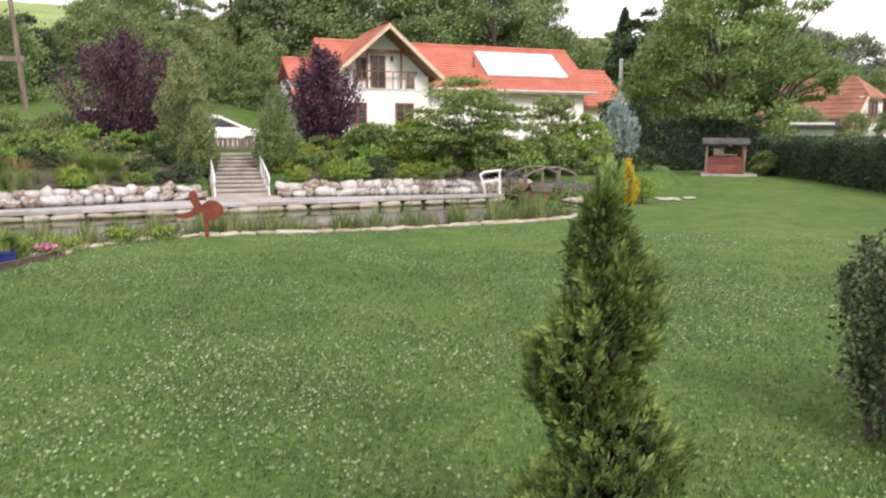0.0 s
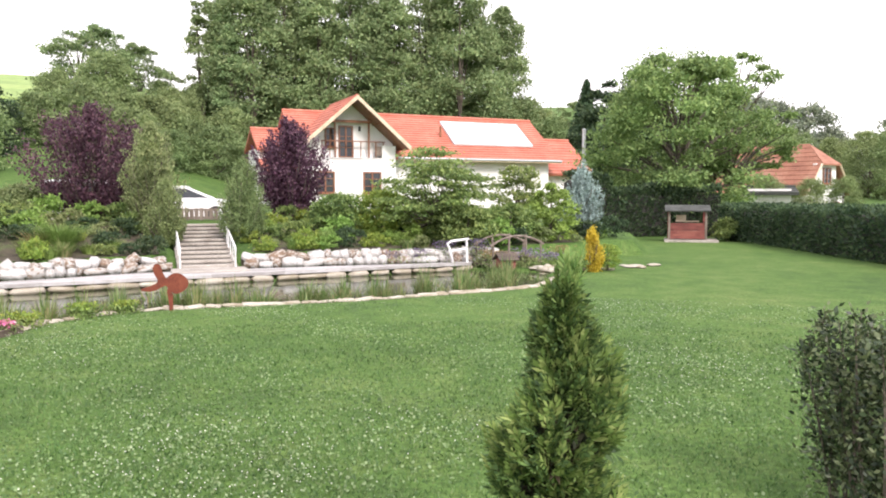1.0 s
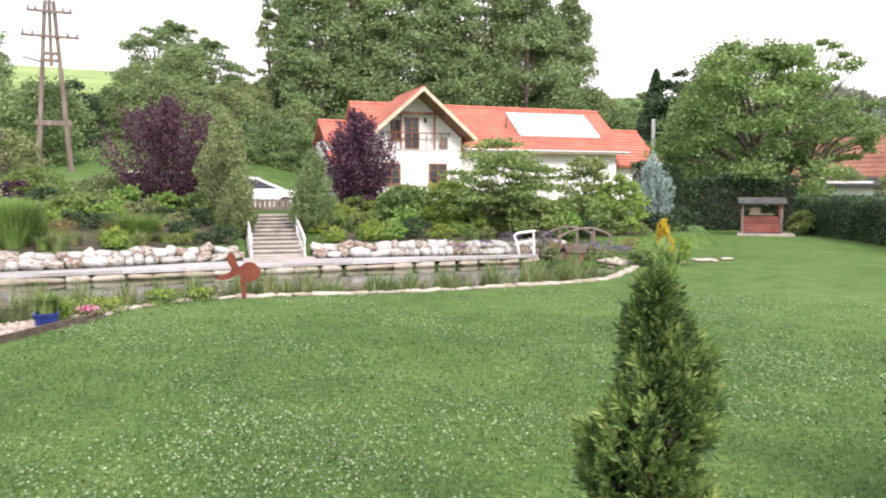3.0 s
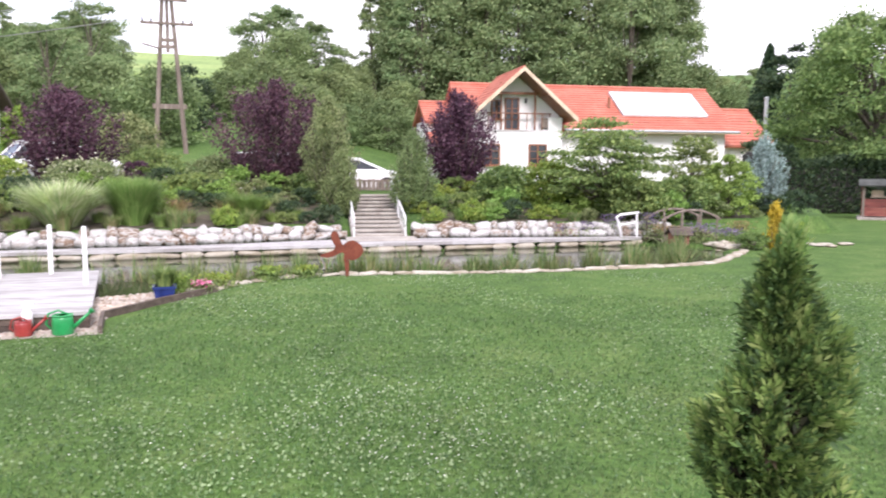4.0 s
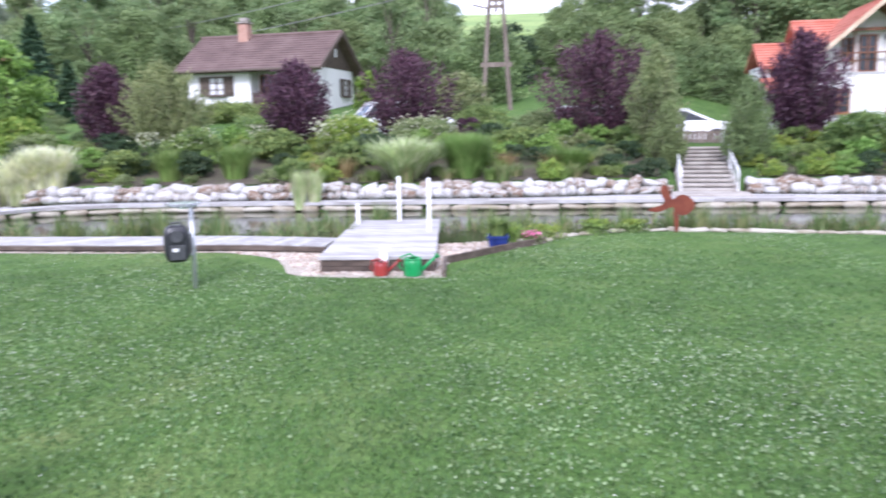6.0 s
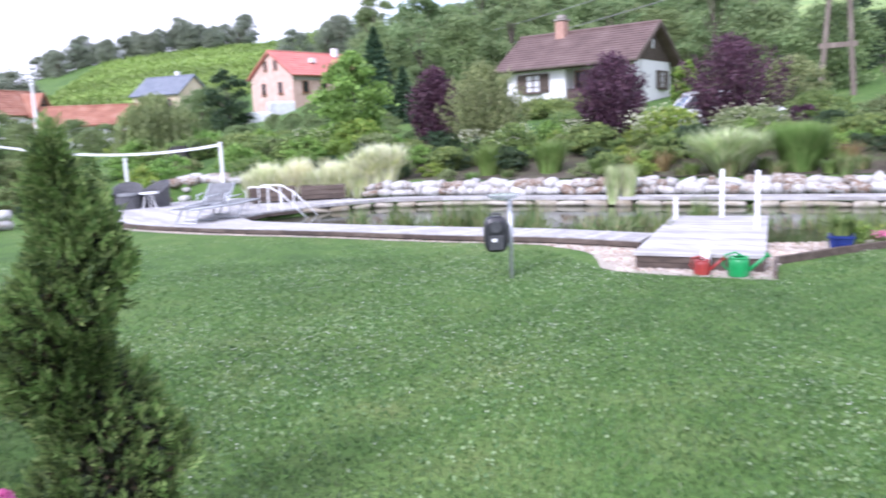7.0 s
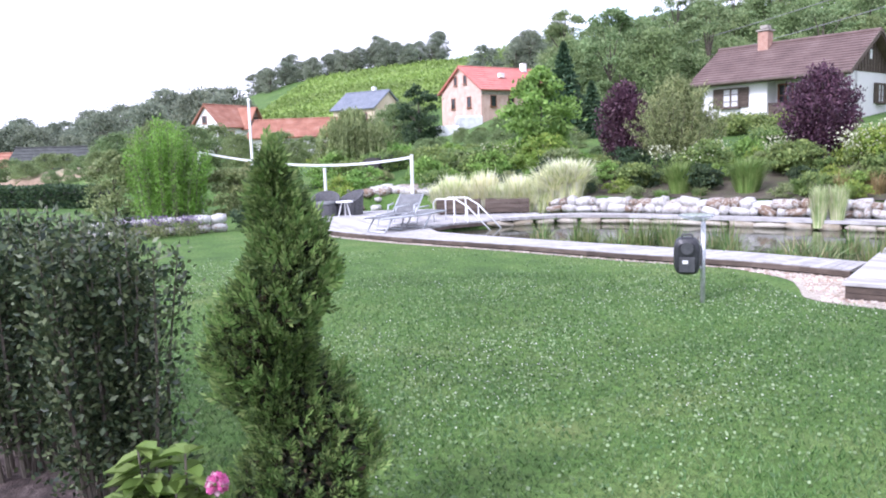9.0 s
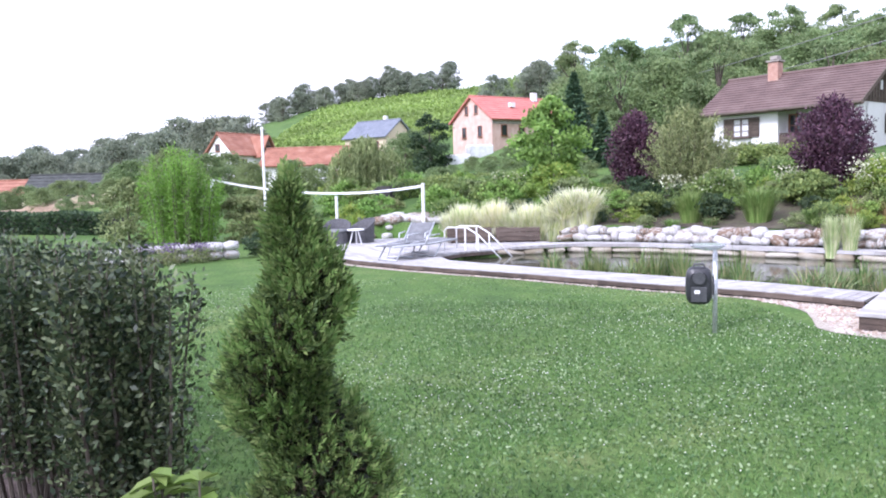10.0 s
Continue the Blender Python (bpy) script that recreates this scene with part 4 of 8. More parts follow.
STONES = [stone_mesh("stone", M["stone"], 20 + k) for k in range(9)]
PALE = [stone_mesh("edge_stone", M["pale_stone"], 50 + k, 1.0) for k in range(5)]


def place(name, me, parent, loc, size, rz, tilt=(0, 0)):
    ob = new(name, me)
    ob.parent = parent
    ob.location, ob.scale, ob.rotation_euler = loc, size, (tilt[0], tilt[1], rz)
    return ob


stone_jobs = []


def stone_wall(line, label, z0=0.14, top=0.5, seed=3):
    w = thing("stone_wall", label, "stone wall", kind="structure")
    r = np.random.default_rng(seed)
    line = smooth_line(line, 4)
    core = Geo()
    for (x0, y0), (x1, y1) in zip(line, line[1:]):
        a = math.atan2(y1 - y0, x1 - x0)
        d = math.hypot(x1 - x0, y1 - y0)
        core.box(((x0 + x1) / 2 - math.sin(a) * 0.2, (y0 + y1) / 2 + math.cos(a) * 0.2, (z0 + top) / 2 - 0.15), (d + 0.04, 0.22, top - z0 + 0.1), a)
    part("mortar_core", core, M["soil"], w)
    z = z0
    for h in (0.185, 0.165):
        t = r.uniform(0, 0.2)
        pts = along(line, 0.01)
        i = int(t * 100)
        while i < len(pts):
            ln = float(r.choice([r.uniform(0.17, 0.28), r.uniform(0.28, 0.52)]))
            j = min(i + int(ln * 50), len(pts) - 1)
            x, y, a = pts[j]
            hh = h * float(r.uniform(0.9, 1.45))
            stone_jobs.append((w, "stone", int(r.integers(9)), (x - math.sin(a) * 0.06 * (z - z0) / 0.2 + float(r.normal(0, 0.012)), y + math.cos(a) * 0.06 * (z - z0) / 0.2, z + hh / 2), (ln * 1.2, 0.42, hh * 1.26), a + float(r.normal(0, 0.1)), (float(r.normal(0, 0.14)), float(r.normal(0, 0.2)))))
            i += int(ln * 100)
        z += h
    return w


wall_w = stone_wall(WALL_W, "dry-laid wall of pale and rusty field stones beside the pond")
wall_e = stone_wall(WALL_E, "low dry-laid field stone wall below the shrubs", seed=8)

# far ledge: long boards on a beam, pale stones under them at the waterline
ledge = thing("far_boardwalk", "narrow weathered plank ledge along the far pond edge", "boardwalk", kind="structure")
back_line = [(-19.0, 9.6), (-18.9, 10.5), (-17.3, 11.95), (-15.2, 13.15), (-12.9, 14.45), (-8.75, 16.75), (-6.0, 18.9), (-4.2, 19.55), (-1.8, 20.35), (0.4, 21.0), (1.75, 21.7)]
fl, bl = smooth_line(POND_FAR, 4), smooth_line(back_line, 4)


def resample(line, n):
    p = np.array(line)
    d = np.r_[0, np.cumsum(np.hypot(*np.diff(p, axis=0).T))]
    t = np.linspace(0, d[-1], n)
    return np.c_[np.interp(t, d, p[:, 0]), np.interp(t, d, p[:, 1])]


fl, bl = resample(fl, 15), resample(bl, 15)
for i in range(14):
    for k in range(4):
        a0, a1 = fl[i] + (bl[i] - fl[i]) * (k / 4 + 0.012), fl[i] + (bl[i] - fl[i]) * ((k + 1) / 4 - 0.012)
        b0, b1 = fl[i + 1] + (bl[i + 1] - fl[i + 1]) * (k / 4 + 0.012), fl[i + 1] + (bl[i + 1] - fl[i + 1]) * ((k + 1) / 4 - 0.012)
        e = 0.002
        part("plank", Geo().prism([tuple(a0 * (1 - e) + b0 * e), tuple(b0 * (1 - e) + a0 * e), tuple(b1 * (1 - e) + a1 * e), tuple(a1 * (1 - e) + b1 * e)], WALK_Z - 0.05, WALK_Z), M["deck"], ledge)
    (x0, y0), (x1, y1) = fl[i], fl[i + 1]
    a = math.atan2(y1 - y0, x1 - x0)
    part("edge_beam", Geo().box(((x0 + x1) / 2 - math.sin(a) * -0.05, (y0 + y1) / 2 - math.cos(a) * 0.05, WALK_Z - 0.035), (math.hypot(x1 - x0, y1 - y0) + 0.01, 0.07, 0.07), a), M["deck"], ledge)
rr = np.random.default_rng(12)
for x, y, a in along([tuple(p) for p in fl], 0.62):
    stone_jobs.append((ledge, "edge_stone", int(rr.integers(5)), (x - math.sin(a) * 0.02, y + math.cos(a) * 0.02, 0.0), (float(rr.uniform(0.5, 0.8)), 0.26, float(rr.uniform(0.13, 0.22))), a + float(rr.normal(0, 0.08)), (0, float(rr.normal(0, 0.06)))))

# near boardwalk with the round terrace
terrace = thing("boardwalk", "weathered silver-grey plank boardwalk widening to a round terrace", "boardwalk", kind="structure")
out_c = resample(smooth_line(TERRACE_OUT[:6], 5), 76)
in_c = resample(smooth_line(POND_NEAR[11:16], 5), 76)
deck_jobs = []
for i in range(75):
    a, b, c, d = out_c[i], out_c[i + 1], in_c[i + 1], in_c[i]
    g0, g1 = 0.04, 0.96
    deck_jobs.append([tuple(a + (b - a) * g0), tuple(a + (b - a) * g1), tuple(d + (c - d) * g1), tuple(d + (c - d) * g0)])
for i in range(0, 75, 5):
    (x0, y0), (x1, y1) = out_c[i], out_c[i + 5]
    a = math.atan2(y1 - y0, x1 - x0)
    part("edge_beam", Geo().box(((x0 + x1) / 2, (y0 + y1) / 2, 0.07), (math.hypot(x1 - x0, y1 - y0) + 0.01, 0.05, 0.07), a), M["dark_wood"], terrace)
round_poly = [tuple(out_c[-1])] + smooth_line(TERRACE_OUT[5:], 6)[1:] + [(-19.0, 9.6), (-18.35, 8.6), (-18.1, 7.2), (-17.5, 6.35), tuple(in_c[-1])]


def scan(poly, y):
    xs = []
    for (x0, y0), (x1, y1) in zip(poly, poly[1:] + poly[:1]):
        if (y0 > y) != (y1 > y):
            xs.append(x0 + (y - y0) * (x1 - x0) / (y1 - y0))
    return sorted(xs)


y = 4.05
while y < 10.5:
    a, b = scan(round_poly, y + 0.006), scan(round_poly, y + 0.138)
    if len(a) >= 2 and len(b) >= 2:
        for k in range(0, min(len(a), len(b)) - 1, 2):
            if a[k + 1] - a[k] > 0.1 and b[k + 1] - b[k] > 0.1:
                deck_jobs.append([(a[k], y + 0.006), (a[k + 1], y + 0.006), (b[k + 1], y + 0.138), (b[k], y + 0.138)])
    y += 0.144
part("substructure", Geo().prism(round_poly[::-1], 0.0, 0.075), M["dark_wood"], terrace)
rim = smooth_line(TERRACE_OUT[5:], 6)
for i in range(0, len(rim) - 3, 3):
    (x0, y0), (x1, y1) = rim[i], rim[i + 3]
    a = math.atan2(y1 - y0, x1 - x0)
    part("edge_beam", Geo().box(((x0 + x1) / 2, (y0 + y1) / 2, 0.045), (math.hypot(x1 - x0, y1 - y0) + 0.02, 0.05, 0.12), a), M["dark_wood"], terrace)

# bathing deck
FL, FR, BR, BL = (np.array(p) for p in ((-7.13, 7.6), (-5.78, 8.36), (-7.98, 11.85), (-9.28, 11.05)))
deck = thing("bathing_deck", "weathered plank jetty with dark board front and white posts", "deck")
fa = math.atan2(*(FR - FL)[::-1])
for k in range(2):
    m = (FL + FR) / 2 + np.array([-math.sin(fa), math.cos(fa)]) * 0.05
    part("front_board", Geo().box((m[0], m[1], 0.045 + 0.095 * k - 0.01), (1.5, 0.04, 0.09), fa), M["dark_wood"], deck)
for e0, e1 in ((FL, BL), (FR, BR)):
    m = (e0 + e1) / 2
    inn = ((FL + FR + BL + BR) / 4 - m)
    inn = inn / np.hypot(*inn) * 0.06
    part("side_beam", Geo().box((m[0] + inn[0], m[1] + inn[1], 0.06), (np.hypot(*(e1 - e0)) - 0.1, 0.06, 0.18), math.atan2(*(e1 - e0)[::-1])), M["dark_wood"], deck)
for s in (FL, FR, BL, BR, (FL + BL) / 2, (FR + BR) / 2):
    q = s + ((FL + FR + BL + BR) / 4 - s) * 0.1
    part("pile", Geo().tube([(q[0], q[1], -1.0), (q[0], q[1], 0.14)], 0.06, 8), M["dark_wood"], deck)
for i in range(29):
    t0, t1 = (i + 0.035) / 29, (i + 0.965) / 29
    p = [FL + (BL - FL) * t0, FR + (BR - FR) * t0, FR + (BR - FR) * t1, FL + (BL - FL) * t1]
    part("plank", Geo().prism([tuple(q) for q in p], DECK_Z - 0.04, DECK_Z), M["deck"], deck)
for (px, py), hh in (((-8.47, 11.3), 0.8), ((-7.2, 10.35), 0.86), ((-8.92, 10.68), 0.36)):
    po = part("post", Geo().box((px, py, DECK_Z + hh / 2), (0.062, 0.062, hh), fa, ch=0.01), M["white_paint"], deck, "white painted square post")

# gravel between lawn and decks
sheet("gravel_strip", smooth_line([(-5.75, 12.0), (-5.85, 10.15), (-6.05, 9.1), (-5.55, 8.2), (-5.6, 8.0), (-7.15, 7.3), (-7.9, 7.75), (-8.5, 8.15), (-9.6, 8.2), (-11.2, 7.3), (-13.4, 6.3), (-15.8, 5.0), (-17.5, 4.3), (-19.1, 3.9), (-21.0, 3.8), (-21.0, 4.1), (-19.1, 4.25),
      (-17.5, 4.6), (-15.8, 5.35), (-13.3, 6.65), (-11.1, 7.65), (-9.5, 8.55), (-8.2, 9.1), (-8.2, 9.7), (-7.1, 10.5), (-6.4, 11.2), (-5.75, 12.0)], 3)[:-1], M["gravel_bed"], "pale gravel strip beside the decks", "gravel")
border = thing("timber_border", "low dark timber edging between lawn and gravel", "edging", kind="structure")
bline = [(-5.5, 8.1), (-6.02, 8.95), (-5.85, 10.1), (-5.6, 11.3)]
for (x0, y0), (x1, y1) in zip(bline, bline[1:]):
    part("board", Geo().box(((x0 + x1) / 2, (y0 + y1) / 2, 0.03), (math.hypot(x1 - x0, y1 - y0), 0.05, 0.14), math.atan2(y1 - y0, x1 - x0), ch=0.008), M["dark_wood"], border)
peb = []
pr = np.random.default_rng(31)
gpoly = [(-5.75, 11.9), (-5.95, 10.2), (-6.1, 9.2), (-5.7, 8.4), (-5.75, 8.1), (-7.15, 7.38), (-7.8, 7.8), (-8.4, 8.2), (-9.6, 8.25), (-11.2, 7.36), (-13.4, 6.36), (-15.8, 5.06), (-17.5, 4.36), (-17.5, 4.5), (-15.8, 5.2), (-13.3, 6.5), (-11.1, 7.5), (-9.5, 8.4), (-8.1, 9.0), (-8.2, 9.6), (-7.1, 10.4), (-6.4, 11.1)]
px_, py_ = pr.uniform(-17.6, -5.4, 60000), pr.uniform(4.3, 12, 60000)
ok = poly_dist(px_, py_, gpoly) > 0.0
px_, py_ = px_[ok][:4200], py_[ok][:4200]
pz_ = height(px_, py_)
octa = np.array([(1, 0, 0), (0, 1, 0), (-1, 0, 0), (0, -1, 0), (0, 0, 1)], float)
pv, pf = [], []
sz = pr.uniform(0.012, 0.034, len(px_))
an = pr.uniform(0, 6.28, len(px_))
for i in range(len(px_)):
    k = len(pv)
    c, s = math.cos(an[i]), math.sin(an[i])
    for x, y, z in octa:
        x *= 1.4
        pv.append((px_[i] + (x * c - y * s) * sz[i], py_[i] + (x * s + y * c) * sz[i], pz_[i] + 0.004 + z * sz[i] * 0.7))
    pf += [(k, k + 1, k + 4), (k + 1, k + 2, k + 4), (k + 2, k + 3, k + 4), (k + 3, k, k + 4)]
gp_ = Geo()
gp_.v, gp_.f = pv, pf
solo("pebbles", gp_, M["pebble"], "loose pale and tan pebbles", "gravel", kind="stuff")

# pale flat stones along the lawn's edge of the pond
edging = thing("stone_edging", "flat pale edging stones between lawn and pond", "edging stones", kind="structure")
er = np.random.default_rng(5)
eline = smooth_line([(3.9, 19.4), (3.35, 18.0), (2.6, 16.6), (0.8, 15.48), (-0.9, 14.62), (-2.4, 14.12), (-4.0, 13.62), (-5.0, 13.08), (-5.6, 12.1), (-5.75, 11.4)], 5)
for x, y, a in along(eline, 0.34):
    ln = float(er.uniform(0.3, 0.5))
    stone_jobs.append((edging, "edge_stone", int(er.integers(5)), (x, y, 0.012), (ln, float(er.uniform(0.16, 0.27)), float(er.uniform(0.05, 0.12))), a + float(er.normal(0, 0.14)), (0, float(er.normal(0, 0.05)))))
for k in range(40):
    t = er.uniform(0, 1)
    x, y = 3.2 + 3.2 * t + er.normal(0, 0.25), 20.3 + 1.1 * t + er.normal(0, 0.3)
    stone_jobs.append((edging, "edge_stone", int(er.integers(5)), (x, y, hz_at(x, y) + 0.03), (float(er.uniform(0.2, 0.6)), float(er.uniform(0.2, 0.45)), float(er.uniform(0.08, 0.3) * (1 - 0.7 * t))), float(er.uniform(0, 3)), (0, 0)))

# garden steps up the bank
sx0, sy0, sa = STEP_X, STEP_Y, STEP_A
steps = thing("garden_steps", "pale concrete garden steps with white handrails up the bank", "stairs", (sx0, sy0, 0), sa)
N_ST, RISE, RUN, WD = 11, 0.092, 0.37, 1.3
for i in range(N_ST):
    part("step", Geo().box((0, 0.6 + (i + 0.5) * RUN + 0.03, WALK_Z + (i + 1) * RISE - 0.036), (WD, RUN + 0.06, 0.056), ch=0.012), M["concrete"], steps)
    part("riser", Geo().box((0, 0.6 + i * RUN + 0.09, WALK_Z + (i + 0.5) * RISE - 0.025), (WD, 0.05, RISE - 0.02)), M["concrete"], steps)
part("landing", Geo().box((0, 0.05, WALK_Z - 0.03), (WD + 0.5, 1.1, 0.12), ch=0.012), M["concrete"], steps)
for q in (-1, 1):
    w = Geo()
    y0, y1, z1 = 0.5, 0.6 + N_ST * RUN, WALK_Z + N_ST * RISE
    pts = [(y0, WALK_Z - 0.3), (y1, WALK_Z - 0.3), (y1, z1 - 0.06), (y0 + 0.1, WALK_Z + 0.04)]
    xq = q * (WD / 2 + 0.02)
    vs = [(xq - 0.06, y, z) for y, z in pts] + [(xq + 0.06, y, z) for y, z in pts]
    w.add(vs, [(3, 2, 1, 0), (4, 5, 6, 7), (0, 1, 5, 4), (1, 2, 6, 5), (2, 3, 7, 6), (3, 0, 4, 7)])
    part("cheek_wall", w, M["concrete"], steps)
    for y0, y1 in ((0.55, 2.2), (2.55, 4.3)):
        def zz(y):
            return WALK_Z + max(0, y - 0.6) / RUN * RISE
        rail = part("handrail", Geo().tube([(xq, y0, zz(y0) + 0.28), (xq, y0, zz(y0) + 0.5), (xq, y0 + 0.1, zz(y0) + 0.55), (xq, y1, zz(y1) + 0.5), (xq, y1 + 0.08, zz(y1) + 0.46), (xq, y1 + 0.08, zz(y1) + 0.3)], 0.024, 8), M["white_paint"], steps, "white painted handrail", True)
        for k in range(4):
            y = y0 + (y1 - y0) * k / 3
            part("baluster", Geo().tube([(xq, y, zz(y)), (xq, y, zz(y) + 0.5)], 0.014 if k % 3 else 0.022, 8), M["white_paint"], rail)
# wooden gate-height fence across the head of the steps
hx, hy = sx0 - math.sin(sa) * 5.6, sy0 + math.cos(sa) * 5.6
fence = thing("low_fence", "low weathered board fence at the head of the steps", "fence", (hx, hy, hz_at(hx, hy) + 0.02), sa)
for i in range(14):
    part("board", Geo().box((-0.95 + i * 0.146, 0, 0.19), (0.12, 0.03, 0.34 + 0.02 * (i % 3)), ch=0.01), M["grey_wood"], fence)
for z in (0.08, 0.32):
    part("rail", Geo().box((0, 0.035, z), (2.1, 0.04, 0.06)), M["grey_wood"], fence)

# mown meadow on the hilltop and under the far vines
sheet("meadow", [(-70.5, 97.0), (-44.0, 109.0), (-84.0, 208.0), (-132.0, 182.0)], M["meadow"], "mown meadow on the hilltop, sunlight put into its colour", "meadow", 0.25, 4.0)
sheet("meadow", [(-167.0, 36.0), (-160.0, 62.0), (-295.0, 122.0), (-308.0, 66.0)], M["meadow"], "bright grass under the far vine rows", "meadow", 0.3, 6.0)
# drive and parking place above the bank
sheet("drive", DRIVE, M["drive"], "pale gravel drive above the bank", "drive", 0.02, 0.8)
sheet("bank_soil", [(-19.2, 11.15), (-17.4, 12.6), (-15.2, 13.8), (-12.1, 15.6), (-8.8, 17.6), (-6.3, 19.6), (-7.4, 22.6), (-10, 24.2), (-16, 22.5), (-22, 17.5), (-22.5, 13.0)], M["soil"], "planted bank soil with low weeds", "soil", 0.012, 0.5)
sheet("bank_soil", [(-4.15, 20.35), (-1.8, 21.05), (0.6, 21.75), (2.5, 22.6), (5.2, 24.4), (6.5, 27.5), (1.0, 27.0), (-4.9, 24.4)], M["soil"], "planted bank soil with low weeds", "soil", 0.012, 0.5)
sheet("planting_bed", [(-3.0, -1.8), (-2.6, 0.25), (-3.4, 0.42), (-4.6, 0.12), (-5.4, -0.35), (-6.6, -0.75), (-8.0, -1.2), (-8.0, -2.6)], M["mulch"], "bed of dark bark mulch", "mulch bed", 0.02, 0.3)
mound = Geo()
mr_ = np.random.default_rng(77)
mu, mv = 25, 7
mp_ = []
for i in range(mu):
    for j in range(mv):
        t, v = i / (mu - 1), j / (mv - 1)
        x, y = -57.0 - 9.0 * v, -15.5 + 14.5 * t
        up = 0.85 * math.sin(math.pi * v) ** 0.7 * math.sin(math.pi * t) ** 0.35 * mr_.uniform(0.75, 1.1)
        mp_.append((x, y, hz_at(x, y) - 0.15 + up))
mound.add(mp_, [(i * mv + j, i * mv + j + 1, (i + 1) * mv + j + 1, (i + 1) * mv + j) for i in range(mu - 1) for j in range(mv - 1)])
solo("earth_mound", mound, M["sand"], "long mound of bare sandy earth beyond the hedge", "earth mound", smooth=True)

# metal handrail and footbridge at the pond's end
hr2 = thing("pond_handrail", "bent pale metal handrail standing at the pond edge", "handrail", (1.05, 21.15, 0.12), 0.15)
part("tube", Geo().tube([(0.1, 0, 0), (0, 0, 0.42), (-0.06, 0, 0.56), (0.05, 0, 0.63), (0.55, 0.1, 0.68)], 0.035, 8), M["white_paint"], hr2, smooth=True)
part("tube", Geo().tube([(0.5, 0.1, 0.66), (0.52, 0.1, 0.0)], 0.03, 8), M["white_paint"], hr2)
part("tube", Geo().tube([(0.05, 0, 0.36), (0.5, 0.1, 0.42)], 0.024, 8), M["white_paint"], hr2)
br = thing("footbridge", "small arched wooden footbridge over the stream inlet", "bridge", (2.75, 21.7, 0.1), 0.55)
for i in range(13):
    x = -0.9 + i * 0.15
    part("plank", Geo().box((x, 0, 0.30 - 0.28 * (x / 0.9) ** 2), (0.13, 0.8, 0.035)), M["grey_wood"], br)
for q in (-1, 1):
    part("arch_beam", Geo().tube([(x, q * 0.36, 0.24 - 0.28 * (x / 0.95) ** 2) for x in np.linspace(-0.95, 0.95, 9)], 0.05, 8), M["grey_wood"], br)
    rl = part("rail", Geo().tube([(x, q * 0.38, 0.78 - 0.26 * (x / 0.95) ** 2) for x in np.linspace(-0.95, 0.95, 9)], 0.032, 8), M["grey_wood"], br)
    for x in (-0.85, -0.3, 0.3, 0.85):
        part("rail_post", Geo().tube([(x, q * 0.38, 0.2 - 0.28 * (x / 0.95) ** 2), (x, q * 0.38, 0.84 - 0.26 * (x / 0.95) ** 2)], 0.03, 6), M["grey_wood"], rl)
hutch = thing("duck_house", "small dark red wooden duck house on the bank", "duck house", (2.5, 20.35, 0.06), 0.3)
part("body", Geo().box((0, 0, 0.14), (0.42, 0.34, 0.28)), M["red_wood"], hutch)
part("roof", Geo().slab((-0.28, -0.26, 0.25), (0.28, -0.26, 0.25), (0.28, 0, 0.42), (-0.28, 0, 0.42), 0.03).slab((0.28, 0.26, 0.25), (-0.28, 0.26, 0.25), (-0.28, 0, 0.42), (0.28, 0, 0.42), 0.03), M["dark_wood"], hutch)
# no hole is cut: a near-black plate paints the shaded opening
part("entrance", Geo().box((0, -0.172, 0.12), (0.16, 0.012, 0.18)), M["dark_void"], hutch)


# ---- things on the lawn and decks ----
def rust_figure():
    """Flat rusted steel silhouette of a bird on one leg."""
    k = 0.0039
    body = [(math.cos(a) * 46 * (1 + 0.12 * math.cos(2 * a)), 120 + math.sin(a) * 46) for a in np.linspace(-2.2, 2.6, 20)]
    neck = [(-50, 158), (-58, 176), (-61, 194), (-68, 205), (-80, 209), (-92, 203), (-97, 190), (-94, 172), (-86, 154), (-78, 140), (-78, 130), (-88, 120), (-108, 112), (-132, 106), (-148, 98), (-142, 91), (-112, 87), (-86, 92), (-64, 104), (-46, 112), (-36, 104)]
    leg = [(-40, 84), (-34, 46), (-30, -30), (-14, -30), (-16, 46), (-14, 72)]
    poly = [(x * k + 0.05, z * k) for x, z in body + neck + leg]
    n = len(poly)
    gq = Geo()
    gq.add([(x, -0.006, z) for x, z in poly] + [(x, 0.006, z) for x, z in poly], [tuple(range(n)), tuple(range(2 * n - 1, n - 1, -1))] + [(i, i + n, (i + 1) % n + n, (i + 1) % n) for i in range(n)])
    solo("garden_sculpture", gq, M["rust"], "rusted sheet steel bird silhouette standing at the pond edge", "sculpture", (-4.08, 13.42, 0.0), 0.28)


rust_figure()


